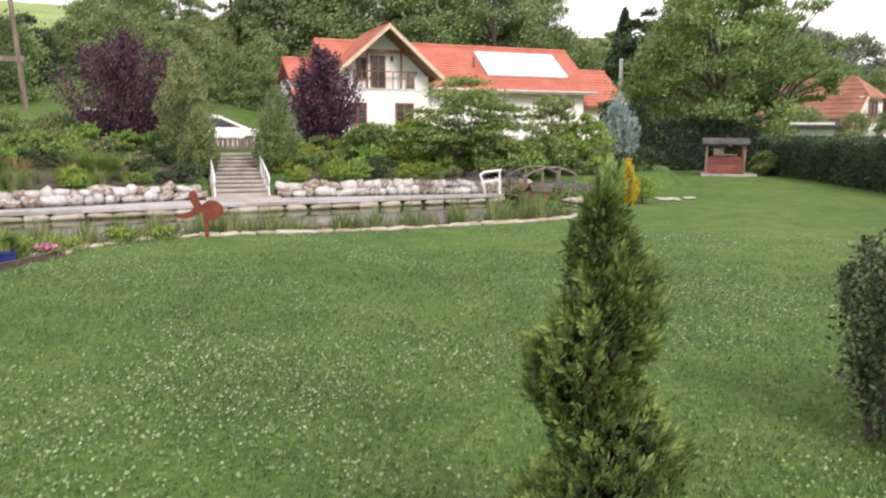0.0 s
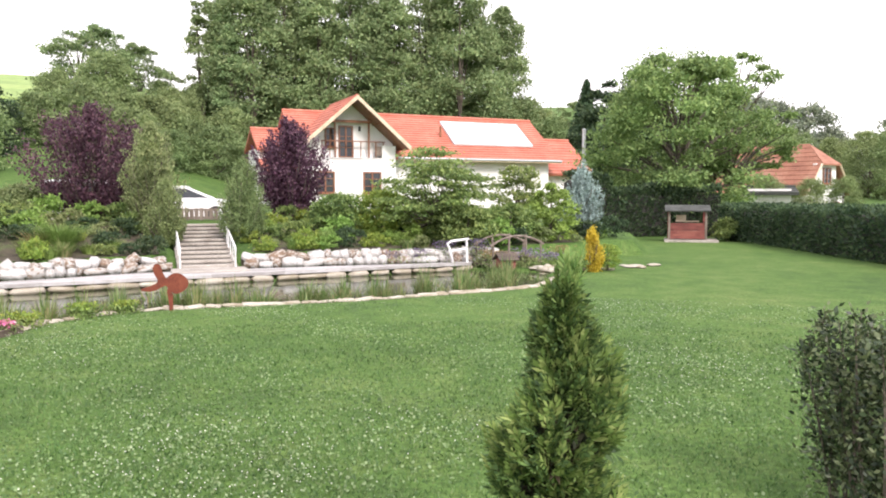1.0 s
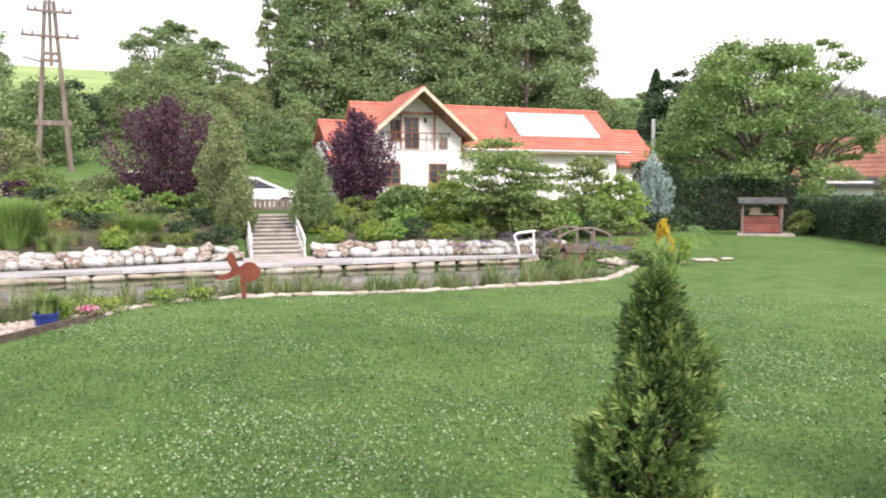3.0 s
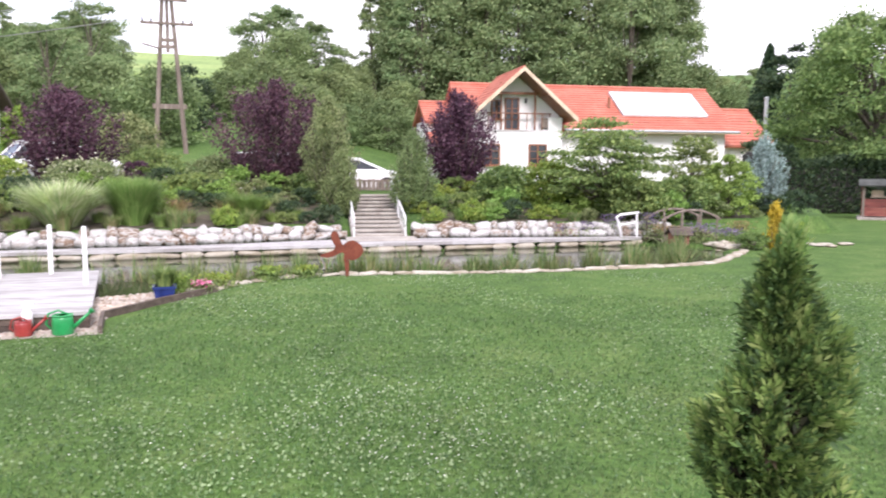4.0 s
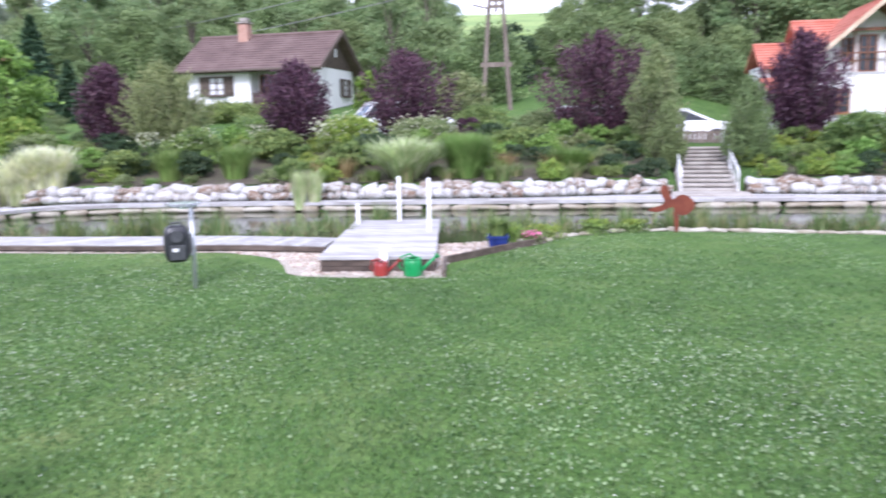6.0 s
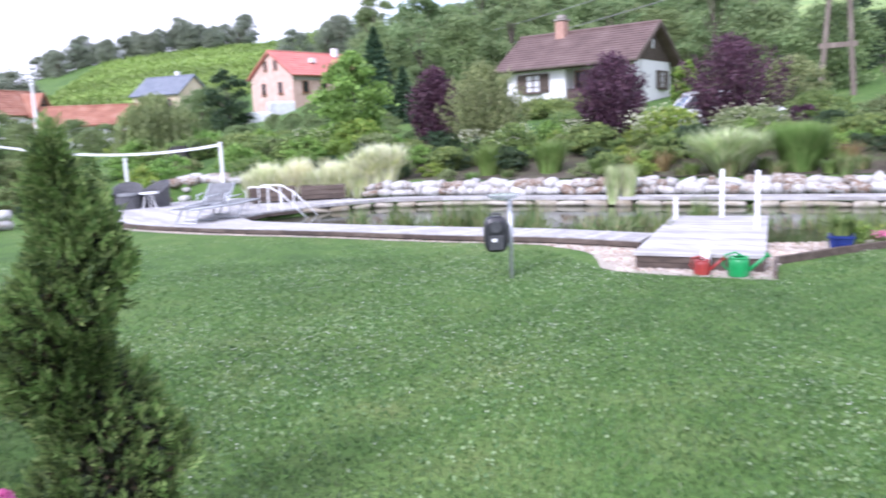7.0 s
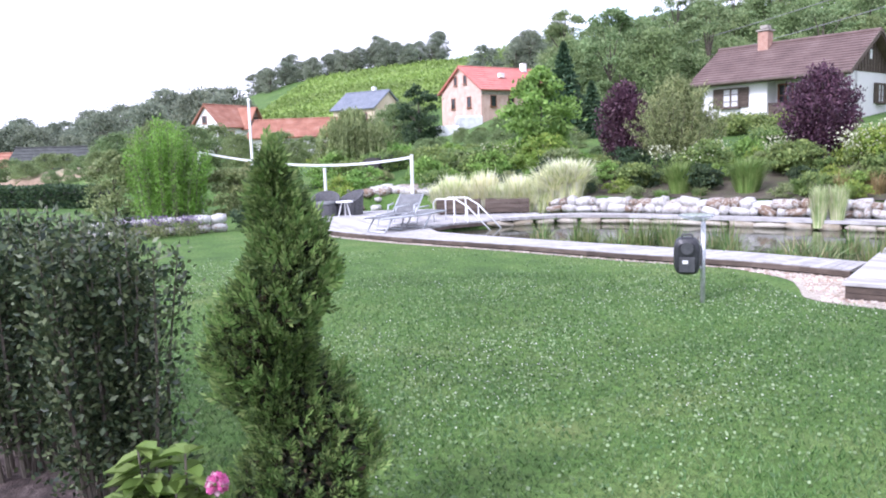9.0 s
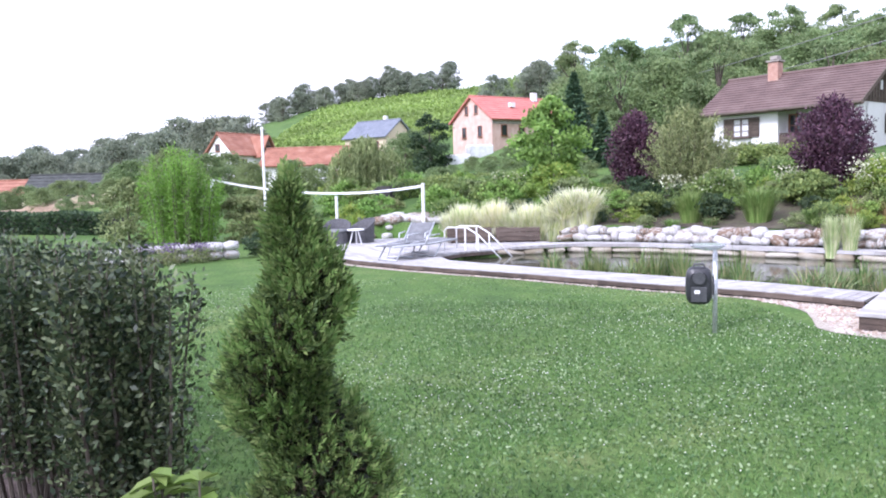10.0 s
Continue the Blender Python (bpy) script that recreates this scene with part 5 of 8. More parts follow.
def hose_box():
    """Black hose box on a galvanised post, with a clear bowl on top."""
    t = thing("hose_post", "black plastic hose box on a galvanised post in the lawn", "hose reel", (-7.88, 6.0, 0), math.radians(52))
    part("post", Geo().tube([(0.18, 0.04, -0.05), (0.18, 0.04, 0.95)], 0.028, 12), M["galvanised"], t, smooth=True)
    body = Geo()
    prof = [(math.copysign(abs(math.cos(a)) ** 0.55, math.cos(a)) * 0.15, math.copysign(abs(math.sin(a)) ** 0.6, math.sin(a)) * 0.22) for a in np.linspace(0, 2 * math.pi, 24, endpoint=False)]
    lay = [(-0.13, 0.72), (-0.11, 0.92), (-0.06, 1.0), (0.05, 1.0), (0.08, 0.9)]
    vs = [(x * s, y, 0.56 + z * s) for y, s in lay for x, z in prof]
    fs = [(i * 24 + k, i * 24 + (k + 1) % 24, (i + 1) * 24 + (k + 1) % 24, (i + 1) * 24 + k) for i in range(len(lay) - 1) for k in range(24)]
    fs += [tuple(range(23, -1, -1)), tuple(range(96, 120))]
    body.add(vs, [f[::-1] for f in fs])
    bx = part("housing", body, M["black_plastic"], t, smooth=False)
    part("front_panel", Geo().box((0.0, -0.135, 0.47), (0.17, 0.02, 0.17), ch=0.006), M["grey_plastic"], bx, "dark grey front panel")
    part("sticker", Geo().box((-0.02, -0.148, 0.5), (0.06, 0.006, 0.04)), M["white_paint"], bx)
    part("top_grip", Geo().tube([(-0.07, -0.05, 0.75), (-0.05, -0.05, 0.81), (0.05, -0.05, 0.81), (0.07, -0.05, 0.75)], 0.014, 8), M["grey_plastic"], bx)
    part("hose_reel", Geo().tube([(0, -0.13, 0.66), (0, -0.17, 0.66)], 0.07, 16), M["grey_plastic"], bx)
    for z in (0.42, 0.68):
        part("bracket", Geo().box((0.14, 0.04, z), (0.1, 0.05, 0.03)), M["galvanised"], t)
    part("tap", Geo().tube([(0.18, -0.06, 0.86), (0.18, 0.1, 0.86)], 0.018, 8).tube([(0.18, 0.04, 0.9), (0.18, 0.04, 0.97)], 0.02, 8), M["galvanised"], t)
    part("bowl", Geo().lathe([(0.03, 0.96), (0.16, 0.99), (0.21, 1.03), (0.2, 1.035), (0.15, 1.0), (0.02, 0.975)], (0.1, 0.03, 0), 24), M["acrylic"], t, "clear shallow plastic bowl", True)


hose_box()


def watering_can(loc, s, rz, mat, label):
    c = thing("watering_can", label, "watering can", loc, rz, group="watering cans")
    part("body", Geo().lathe([(0.0, 0.0), (0.11 * s, 0.0), (0.13 * s, 0.02), (0.125 * s, 0.2 * s), (0.115 * s, 0.24 * s), (0.06 * s, 0.25 * s)], n=20), mat, c, smooth=True)
    part("spout", Geo().tube([(0.1 * s, 0, 0.06 * s), (0.2 * s, 0, 0.16 * s), (0.32 * s, 0, 0.27 * s)], [0.03 * s, 0.022 * s, 0.016 * s], 10), mat, c, smooth=True)
    part("rose", Geo().tube([(0.31 * s, 0, 0.262 * s), (0.35 * s, 0, 0.3 * s)], [0.016 * s, 0.045 * s], 12), mat, c)
    part("handle", Geo().tube([(-0.12 * s, 0, 0.06 * s), (-0.19 * s, 0, 0.14 * s), (-0.16 * s, 0, 0.27 * s), (-0.04 * s, 0, 0.31 * s), (0.07 * s, 0, 0.25 * s)], 0.014 * s, 8), mat, c, smooth=True)
    part("rim", Geo().lathe([(0.118 * s, 0.235 * s), (0.128 * s, 0.245 * s), (0.118 * s, 0.255 * s), (0.108 * s, 0.245 * s), (0.118 * s, 0.235 * s)], n=20), mat, c)
    return c


watering_can((-5.9, 8.0, 0.0), 0.92, 0.45, M["green_plastic"], "green plastic watering can beside the jetty front")
watering_can((-6.27, 7.82, 0.0), 0.72, 0.4, M["red_plastic"], "small red watering can beside the green one")
sp = thing("spray_bottle", "white spray bottle leaning beside the red can", "spray bottle", (-6.3, 7.93, 0.0), 0.3)
part("bottle", Geo().lathe([(0, 0.1), (0.06, 0.1), (0.06, 0.24), (0.03, 0.3), (0.02, 0.34)], n=12), M["white_paint"], sp, smooth=True)
part("trigger_head", Geo().box((0.02, 0, 0.36), (0.12, 0.04, 0.05), ch=0.01), M["white_paint"], sp)
part("base", Geo().lathe([(0, 0.0), (0.065, 0.0), (0.065, 0.1), (0, 0.1)], n=12), M["grey_plastic"], sp)
pot = thing("plant_pot", "square cobalt blue glazed plant pot on the gravel", "plant pot", (-5.98, 10.4, 0.0), 0.5)
part("body", Geo().add([(-0.13, -0.13, 0), (0.13, -0.13, 0), (0.13, 0.13, 0), (-0.13, 0.13, 0), (-0.17, -0.17, 0.22), (0.17, -0.17, 0.22), (0.17, 0.17, 0.22), (-0.17, 0.17, 0.22)], [(3, 2, 1, 0), (0, 1, 5, 4), (1, 2, 6, 5), (2, 3, 7, 6), (3, 0, 4, 7)]), M["blue_glaze"], pot)
part("rim", Geo().box((0, -0.165, 0.225), (0.37, 0.035, 0.04)).box((0, 0.165, 0.225), (0.37, 0.035, 0.04)).box((-0.165, 0, 0.225), (0.035, 0.29, 0.04)).box((0.165, 0, 0.225), (0.035, 0.29, 0.04)), M["blue_glaze"], pot)
part("earth", Geo().box((0, 0, 0.19), (0.3, 0.3, 0.02)), M["soil"], pot)
pot.scale = (0.9, 0.9, 0.9)


def lounger(loc, rz, back):
    """Folding lounger: tube frame, two fabric panels."""
    c = thing("sun_lounger", "grey mesh sun lounger with pale metal frame on the terrace", "sun lounger", (*loc, 0.12), rz, group="loungers on the terrace")
    fr = Geo()
    for q in (-0.3, 0.3):
        fr.tube([(-0.95, q, 0.32), (0.35, q, 0.32), (0.35 + 0.75 * math.cos(back), q, 0.32 + 0.75 * math.sin(back))], 0.022, 8)
    part("frame", fr, M["galvanised"], c, smooth=True)
    part("seat", Geo().slab((-0.93, -0.28, 0.335), (0.34, -0.28, 0.335), (0.34, 0.28, 0.335), (-0.93, 0.28, 0.335), 0.02), M["fabric"], c)
    part("backrest", Geo().slab((0.36, -0.28, 0.34), (0.36 + 0.72 * math.cos(back), -0.28, 0.34 + 0.72 * math.sin(back)), (0.36 + 0.72 * math.cos(back), 0.28, 0.34 + 0.72 * math.sin(back)), (0.36, 0.28, 0.34), 0.02), M["fabric"], c)
    for x in (-0.75, 0.45):
        part("leg", Geo().tube([(x + 0.12, -0.3, 0.3), (x - 0.1, -0.3, 0.02), (x - 0.1, 0.3, 0.02), (x + 0.12, 0.3, 0.3)], 0.02, 8), M["galvanised"], c, smooth=True)
    for q in (-0.33, 0.33):
        part("armrest", Geo().tube([(0.05, q, 0.33), (0.1, q, 0.5), (0.5, q, 0.52)], 0.018, 8), M["galvanised"], c, smooth=True)
    return c


lounger((-17.45, 5.75), 2.0, 0.06)
lounger((-18.3, 5.95), 2.5, 0.55)


def wicker_chair(loc, rz):
    c = thing("wicker_armchair", "round dark grey wicker armchair on the terrace", "armchair", (*loc, 0.12), rz, group="wicker chairs")
    sh = Geo()
    n = 15
    vs, fs = [], []
    for i in range(n):
        a = math.radians(-20 + 220 * i / (n - 1))
        hh = 0.42 + 0.3 * math.sin(math.radians(180 * i / (n - 1)))
        for r_, z in ((0.36, 0.0), (0.4, hh - 0.05), (0.42, hh), (0.36, hh), (0.31, 0.36)):
            vs.append((math.cos(a) * r_, math.sin(a) * r_, z))
    for i in range(n - 1):
        for k in range(4):
            fs.append((i * 5 + k, i * 5 + k + 1, (i + 1) * 5 + k + 1, (i + 1) * 5 + k))
    sh.add(vs, [f[::-1] for f in fs])
    part("shell", sh, M["wicker"], c, smooth=True)
    part("base", Geo().lathe([(0.0, 0.0), (0.35, 0.0), (0.34, 0.32), (0.0, 0.32)], n=20), M["wicker"], c)
    part("cushion", Geo().lathe([(0.0, 0.32), (0.29, 0.32), (0.31, 0.36), (0.28, 0.42), (0.0, 0.43)], n=20), M["fabric"], c, smooth=True)
    return c


wicker_chair((-22.9, 5.2), 1.2)
wicker_chair((-22.95, 5.95), 0.4)
tb = thing("side_table", "small pale side table between the wicker chairs", "table", (-22.3, 5.6, 0.12), 0.2)
part("tabletop", Geo().lathe([(0, 0.4), (0.24, 0.4), (0.25, 0.42), (0.24, 0.44), (0, 0.44)], n=18), M["white_paint"], tb)
for a in (0.5, 2.6, 4.7):
    part("leg", Geo().tube([(0.08 * math.cos(a), 0.08 * math.sin(a), 0.4), (0.2 * math.cos(a), 0.2 * math.sin(a), 0)], 0.015, 6), M["white_paint"], tb)


def planter(loc, rz):
    c = thing("planter_trough", "long dark timber planter trough on the terrace", "planter", (*loc, 0.12), rz, group="planter troughs")
    for k in range(3):
        part("board", Geo().box((0, -0.22, 0.1 + k * 0.125), (1.22, 0.04, 0.118), ch=0.008), M["dark_wood"], c)
        part("board", Geo().box((0, 0.22, 0.1 + k * 0.125), (1.22, 0.04, 0.118), ch=0.008), M["dark_wood"], c)
    for q in (-0.58, 0.58):
        part("end_board", Geo().box((q, 0, 0.22), (0.04, 0.4, 0.36)), M["dark_wood"], c)
    for q in (-0.45, 0.45):
        part("foot", Geo().box((q, 0, 0.02), (0.1, 0.4, 0.04)), M["dark_wood"], c)
    part("earth", Geo().box((0, 0, 0.37), (1.1, 0.4, 0.03)), M["soil"], c)


planter((-20.75, 8.5), math.radians(62))
planter((-20.15, 9.72), math.radians(64))

# pool ladder rails at the terrace edge
lad = thing("pool_handrails", "white bent tube handrails leading into the pond", "handrail", (-18.6, 7.6, 0.12), math.radians(40))
for q in (-0.35, 0.35):
    part("tube", Geo().tube([(-0.6, q, 0), (-0.6, q, 0.62), (-0.5, q, 0.72), (0.1, q, 0.72), (0.45, q, 0.5), (1.15, q, -0.25)], 0.021, 8), M["white_paint"], lad, smooth=True)
    part("tube", Geo().tube([(0.05, q, 0.72), (0.05, q, 0)], 0.024, 8), M["white_paint"], lad)
    part("tube", Geo().tube([(0.45, q, 0.5), (0.45, q, 0.0)], 0.024, 8), M["white_paint"], lad)

lad.scale = (0.9, 0.9, 0.8)

# volleyball net: posts and the white top band
net = thing("volleyball_net", "slack white net tape hung between pale posts", "volleyball net")
na, nb = Vector((-20.35, 7.0, 1.72)), Vector((-28.4, 2.2, 2.08))
part("post", Geo().tube([(-20.5, 7.05, 0.1), (-20.33, 7.0, 1.82)], 0.045, 10), M["white_paint"], net)
part("post", Geo().tube([(-28.45, 2.15, 0.0), (-28.45, 2.15, 2.15)], 0.045, 10), M["white_paint"], net)
tape = Geo()
ks = [na.lerp(nb, t) + Vector((0, 0, -0.36 * 4 * t * (1 - t) * (1 - 0.3 * t))) for t in np.linspace(0, 1, 24)]
dv = (nb - na).cross(Vector((0, 0, 1))).normalized() * 0.006
vs = []
for p in ks:
    vs += [p - dv, p + dv, p + dv + Vector((0, 0, 0.065)), p - dv + Vector((0, 0, 0.065))]
tape.add(vs, [(i * 4 + k, i * 4 + (k + 1) % 4, i * 4 + 4 + (k + 1) % 4, i * 4 + 4 + k) for i in range(23) for k in range(4)])
part("top_tape", tape, M["tarp"], net, "white canvas tape")
p2 = thing("support_post", "pale metal post behind the wicker chairs", "post", (-25.9, 5.9, 0))
part("pole", Geo().tube([(0, 0, 0), (0, 0, 1.42)], 0.05, 10), M["white_paint"], p2)
part("cap", Geo().lathe([(0.055, 1.42), (0.06, 1.45), (0.0, 1.47)], n=10), M["white_paint"], p2)
ms = thing("mast", "tall pale flag mast beside the terrace", "mast", (-24.2, 3.35, 0))
part("pole", Geo().tube([(0, 0, 0), (-0.1, 0, 3.55)], [0.042, 0.036], 10), M["white_paint"], ms)
part("finial", Geo().lathe([(0.0, 3.53), (0.05, 3.55), (0.05, 3.59), (0.0, 3.63)], (-0.1, 0, 0), 10), M["white_paint"], ms)

# garden hut in the far corner of the lawn
hut = thing("garden_hut", "small open timber hut with red-brown boards and grey roof", "garden hut", (12.2, 33.9, 0.0), math.radians(-17))
part("plinth", Geo().box((0.2, 0, 0.04), (2.7, 1.9, 0.12), ch=0.02), M["concrete"], hut)
for x in (-0.92, 0.92):
    for y in (-0.7, 0.7):
        part("post", Geo().box((x, y, 0.75), (0.11, 0.11, 1.35)), M["grey_wood"] if y < 0 else M["red_wood"], hut)
for k in range(6):
    part("front_board", Geo().box((0, -0.7, 0.2 + k * 0.115), (1.75, 0.03, 0.108)), M["red_wood"], hut)
for k in range(4):
    part("back_board", Geo().box((0, 0.7, 0.2 + k * 0.115), (1.75, 0.03, 0.108)), M["red_wood"], hut)
for q in (-0.92, 0.92):
    part("side_board", Geo().box((q, 0, 0.5), (0.03, 1.3, 0.7)), M["red_wood"], hut)
part("roof", Geo().slab((-1.15, -0.95, 1.38), (1.15, -0.95, 1.38), (1.15, 0.0, 1.62), (-1.15, 0.0, 1.62), 0.05).slab((1.15, 0.95, 1.38), (-1.15, 0.95, 1.38), (-1.15, 0.0, 1.62), (1.15, 0.0, 1.62), 0.05), M["shingle"], hut, "grey mossy shingle roof")
part("bench", Geo().box((0, 0.4, 0.42), (1.7, 0.4, 0.05)), M["pale_wood"], hut)
part("table", Geo().box((0, -0.1, 0.9), (1.2, 0.5, 0.05)).box((-0.3, 0.05, 1.05), (0.5, 0.3, 0.24)), M["pale_wood"], hut, "pale boards stacked under the roof")
hut.scale = (0.83, 0.9, 1.0)

# wooden lattice pylon with wires
pyl = thing("power_pylon", "weathered A-frame timber power pole with steel crossarms", "power pole", (-21.9, 39.6, 2.6), math.radians(28))
for q in (-1, 1):
    part("leg", Geo().tube([(q * 0.85, 0, -1.0), (q * 0.2, 0, 8.9)], [0.14, 0.1], 10), M["grey_wood"], pyl)
part("mast_top", Geo().tube([(0, 0, 5.6), (0, 0, 9.9)], 0.09, 8), M["grey_wood"], pyl)
for z, w, hh in ((2.72, 1.75, 0.26), (5.9, 0.8, 0.16), (6.25, 0.75, 0.16)):
    part("cross_beam", Geo().box((0, 0, z), (w, 0.18, hh)), M["grey_wood"], pyl)
part("side_arm", Geo().tube([(-0.3, -0.1, 5.75), (-1.3, -0.1, 6.0)], 0.05, 6), M["grey_wood"], pyl)
for z, wd in ((7.1, 2.7), (8.35, 2.1)):
    arm = part("crossarm", Geo().box((0, -0.12, z), (wd, 0.12, 0.13)), M["grey_wood"], pyl)
    for x in (-wd * 0.46, -wd * 0.3, wd * 0.3, wd * 0.46):
        part("insulator", Geo().lathe([(0.02, 0), (0.06, 0.03), (0.04, 0.09), (0.06, 0.13), (0.02, 0.2)], (x, -0.12, z + 0.05), 8), M["grey_plastic"], arm)
for k, (dz, far) in enumerate(((7.5, (-72.0, 40.0, 8.2)), (8.9, (-72.0, 40.5, 9.6)))):
    wv = Geo()
    a, b = Vector((-22.6, 39.3, 2.6 + dz)), Vector(far)
    wv.tube([a.lerp(b, t) - Vector((0, 0, 3.2 * t * (1 - t))) for t in np.linspace(0, 1, 16)], 0.022, 5)
    solo("power_line", wv, M["cable"], "thin grey overhead power cable", "cable", group="power lines")
fp = thing("utility_pole", "grey utility pole beside the white house", "utility pole", (10.25, 46.0, 0.6))
part("pole", Geo().tube([(0, 0, 0), (0, 0, 5.35)], [0.13, 0.11], 10), M["galvanised"], fp)
part("cap", Geo().lathe([(0.13, 5.3), (0.14, 5.38), (0.0, 5.45)], n=10), M["galvanised"], fp)


def car(loc, rz, mat, label, L=4.3, H=1.42):
    """A parked car: body from stations, glasshouse, wheels, lamps."""
    c = thing("car", label, "car", loc, rz, group="parked cars")
    st = [(-0.5, 0.45, 0.62), (-0.46, 0.3, 0.78), (-0.3, 0.24, 0.86), (-0.1, 0.24, 0.9), (0.2, 0.24, 0.9), (0.42, 0.26, 0.84), (0.49, 0.34, 0.7), (0.5, 0.45, 0.6)]
    b = Geo()
    vs = []
    for t, z0, z1 in st:
        w = 0.86 if abs(t) < 0.45 else 0.74
        vs += [(t * L, -w, z0), (t * L, w, z0), (t * L, w, z1 - 0.1), (t * L, w * 0.93, z1), (t * L, -w * 0.93, z1), (t * L, -w, z1 - 0.1)]
    n = len(st)
    fs = [(i * 6 + k, (i + 1) * 6 + k, (i + 1) * 6 + (k + 1) % 6, i * 6 + (k + 1) % 6) for i in range(n - 1) for k in range(6)] + [tuple(range(6)), tuple(range(n * 6 - 1, n * 6 - 7, -1))]
    body = part("body", b.add(vs, [f[::-1] for f in fs]), mat, c)
    g2 = Geo()
    gv = [(-0.42 * L, -0.8, 0.87), (0.28 * L, -0.8, 0.87), (0.28 * L, 0.8, 0.87), (-0.42 * L, 0.8, 0.87), (-0.30 * L, -0.62, H), (0.08 * L, -0.62, H), (0.08 * L, 0.62, H), (-0.30 * L, 0.62, H)]
    part("windows", g2.add(gv, [(0, 1, 5, 4), (1, 2, 6, 5), (2, 3, 7, 6), (3, 0, 4, 7)]), M["glass"], c)
    part("car_roof", Geo().box((-0.11 * L, 0, H + 0.015), (0.4 * L, 1.26, 0.13), ch=0.04), mat, c)
    for q in (-1, 1):
        for xx in (-0.31, 0.31):
            wh = part("wheel", Geo().tube([(xx * L, q * 0.74, 0.31), (xx * L, q * 0.9, 0.31)], 0.31, 18), M["rubber"], c)
            part("rim", Geo().tube([(xx * L, q * 0.89, 0.31), (xx * L, q * 0.91, 0.31)], 0.19, 14), M["galvanised"], wh)
        part("headlight", Geo().box((0.485 * L, q * 0.6, 0.66), (0.06, 0.26, 0.12), ch=0.02), M["acrylic"], c)
        part("tail_light", Geo().box((-0.488 * L, q * 0.62, 0.72), (0.05, 0.2, 0.16)), M["red_plastic"], c)
        for x0, x1 in ((-0.42, -0.30), (0.28, 0.08)):
            part("pillar", Geo().tube([(x0 * L, q * 0.8, 0.87), (x1 * L, q * 0.62, H)], 0.035, 6), mat, c)
        part("pillar", Geo().tube([(-0.08 * L, q * 0.8, 0.87), (-0.08 * L, q * 0.63, H)], 0.035, 6), mat, c)
    return c


car((-11.0, 27.0, hz_at(-11.0, 27.0)), 1.2, M["white_car"], "white estate car parked above the bank behind shrubs")
car((-18.9, 26.0, hz_at(-18.9, 26.0)), 0.95, M["white_car"], "white car parked beside another on the drive")
car((-8.3, 28.0, hz_at(-8.3, 28.0)), 0.2, M["white_car"], "white car parked beyond the head of the steps", H=1.24)
for x, y in ((-6.2, 28.75), (-5.9, 28.85)):
    solo("black_sack", Geo().lathe([(0, 0), (0.3, 0.02), (0.36, 0.4), (0.26, 0.9), (0.07, 1.12), (0, 1.15)], n=12), M["black_plastic"], "full black plastic sack standing on the drive", "sack", (x, y, hz_at(x, y)), group="black sacks", smooth=True)
for k, (x, y, w, hh) in enumerate(((-91.5, 33.6, 3.2, 0.8), (-88.5, 35.5, 2.8, 1.2), (-90.0, 39.0, 3.0, 1.6))):
    gg = Geo().box((0, 0, hh / 2), (w, 1.8, hh), ch=0.15)
    solo("wrapped_pallet", gg, M["tarp"], "pale wrapped stack of building material", "stack", (x, y, hz_at(x, y)), 1.1 + k * 0.2, group="wrapped stacks")
car((-86.0, -6.0, 0.3), 1.4, M["red_car"], "small red car parked far off by the sheds")
house_simple("shed", "low dark shed far across the fields", (-95.0, -12.0, 0.0), math.radians(80), 10, 5, 2.6, 3.8, "cream_plaster", "shingle", [], [], 4)
house_simple("shed", "low barn with red roof far across the fields", (-104.0, -18.5, 0.0), math.radians(80), 9, 5, 2.0, 3.4, "cream_plaster", "old_tile", [], [], 4)
house_simple("house", "pink brick house half hidden by trees", (-78.0, 46.5, 7.5), math.radians(40), 6, 6, 4.0, 5.6, "raw_brick", "bright_tile", [], [(3, 2.8, 0.9, 1.2)], 6)
# low stone wall by the bamboo
sw = thing("stone_wall", "low pale stone wall with lavender in front of the bamboo", "stone wall", kind="structure")
swr = np.random.default_rng(77)
for row in range(2):
    for x, y, a in along([(-20.6, -0.9), (-20.9, 0.6), (-21.2, 2.2)], 0.42):
        stone_jobs.append((sw, "stone", int(swr.integers(9)), (x, y, 0.12 + 0.22 * row), (0.44, 0.34, 0.25), a + float(swr.normal(0, 0.06)), (0, float(swr.normal(0, 0.08)))))


# ---- plants ----
def unit(v):
    return v / (np.linalg.norm(v, axis=-1, keepdims=True) + 1e-9)


def leaves(r, at, out, size, aspect=0.5, droop=0.0, spread=0.9, fold=0.0):
    """Leaf quads at points: out is the way they face, spread how far they stray from it."""
    n = len(at)
    d = unit(out + r.normal(0, spread, (n, 3)) + np.array([0, 0, -droop]))
    s = unit(np.cross(d, r.normal(0, 1, (n, 3))))
    ln = (size * r.uniform(0.65, 1.35, n))[:, None]
    w = ln * aspect
    b = at - d * ln * 0.5
    return np.stack([b, at - d * ln * 0.05 + s * w * 0.5, b + d * ln, at - d * ln * 0.05 - s * w * 0.5], 1)


def clump_points(r, centers, radii, n, shell=0.55, squash=0.8):
    """n points spread over clumps, mostly in their outer shells, and the ways outwards."""
    k = r.integers(len(centers), size=n)
    d = unit(r.normal(0, 1, (n, 3)))
    d[:, 2] = np.where(d[:, 2] < -0.3, -d[:, 2] * 0.6, d[:, 2])
    rad = radii[k] * (shell + (1 - shell) * r.uniform(0, 1, n) ** 0.6) * (1 + 0.25 * r.normal(0, 1, n).clip(-1.5, 1.5))
    p = centers[k] + d * rad[:, None] * np.array([1, 1, squash])
    return p, d


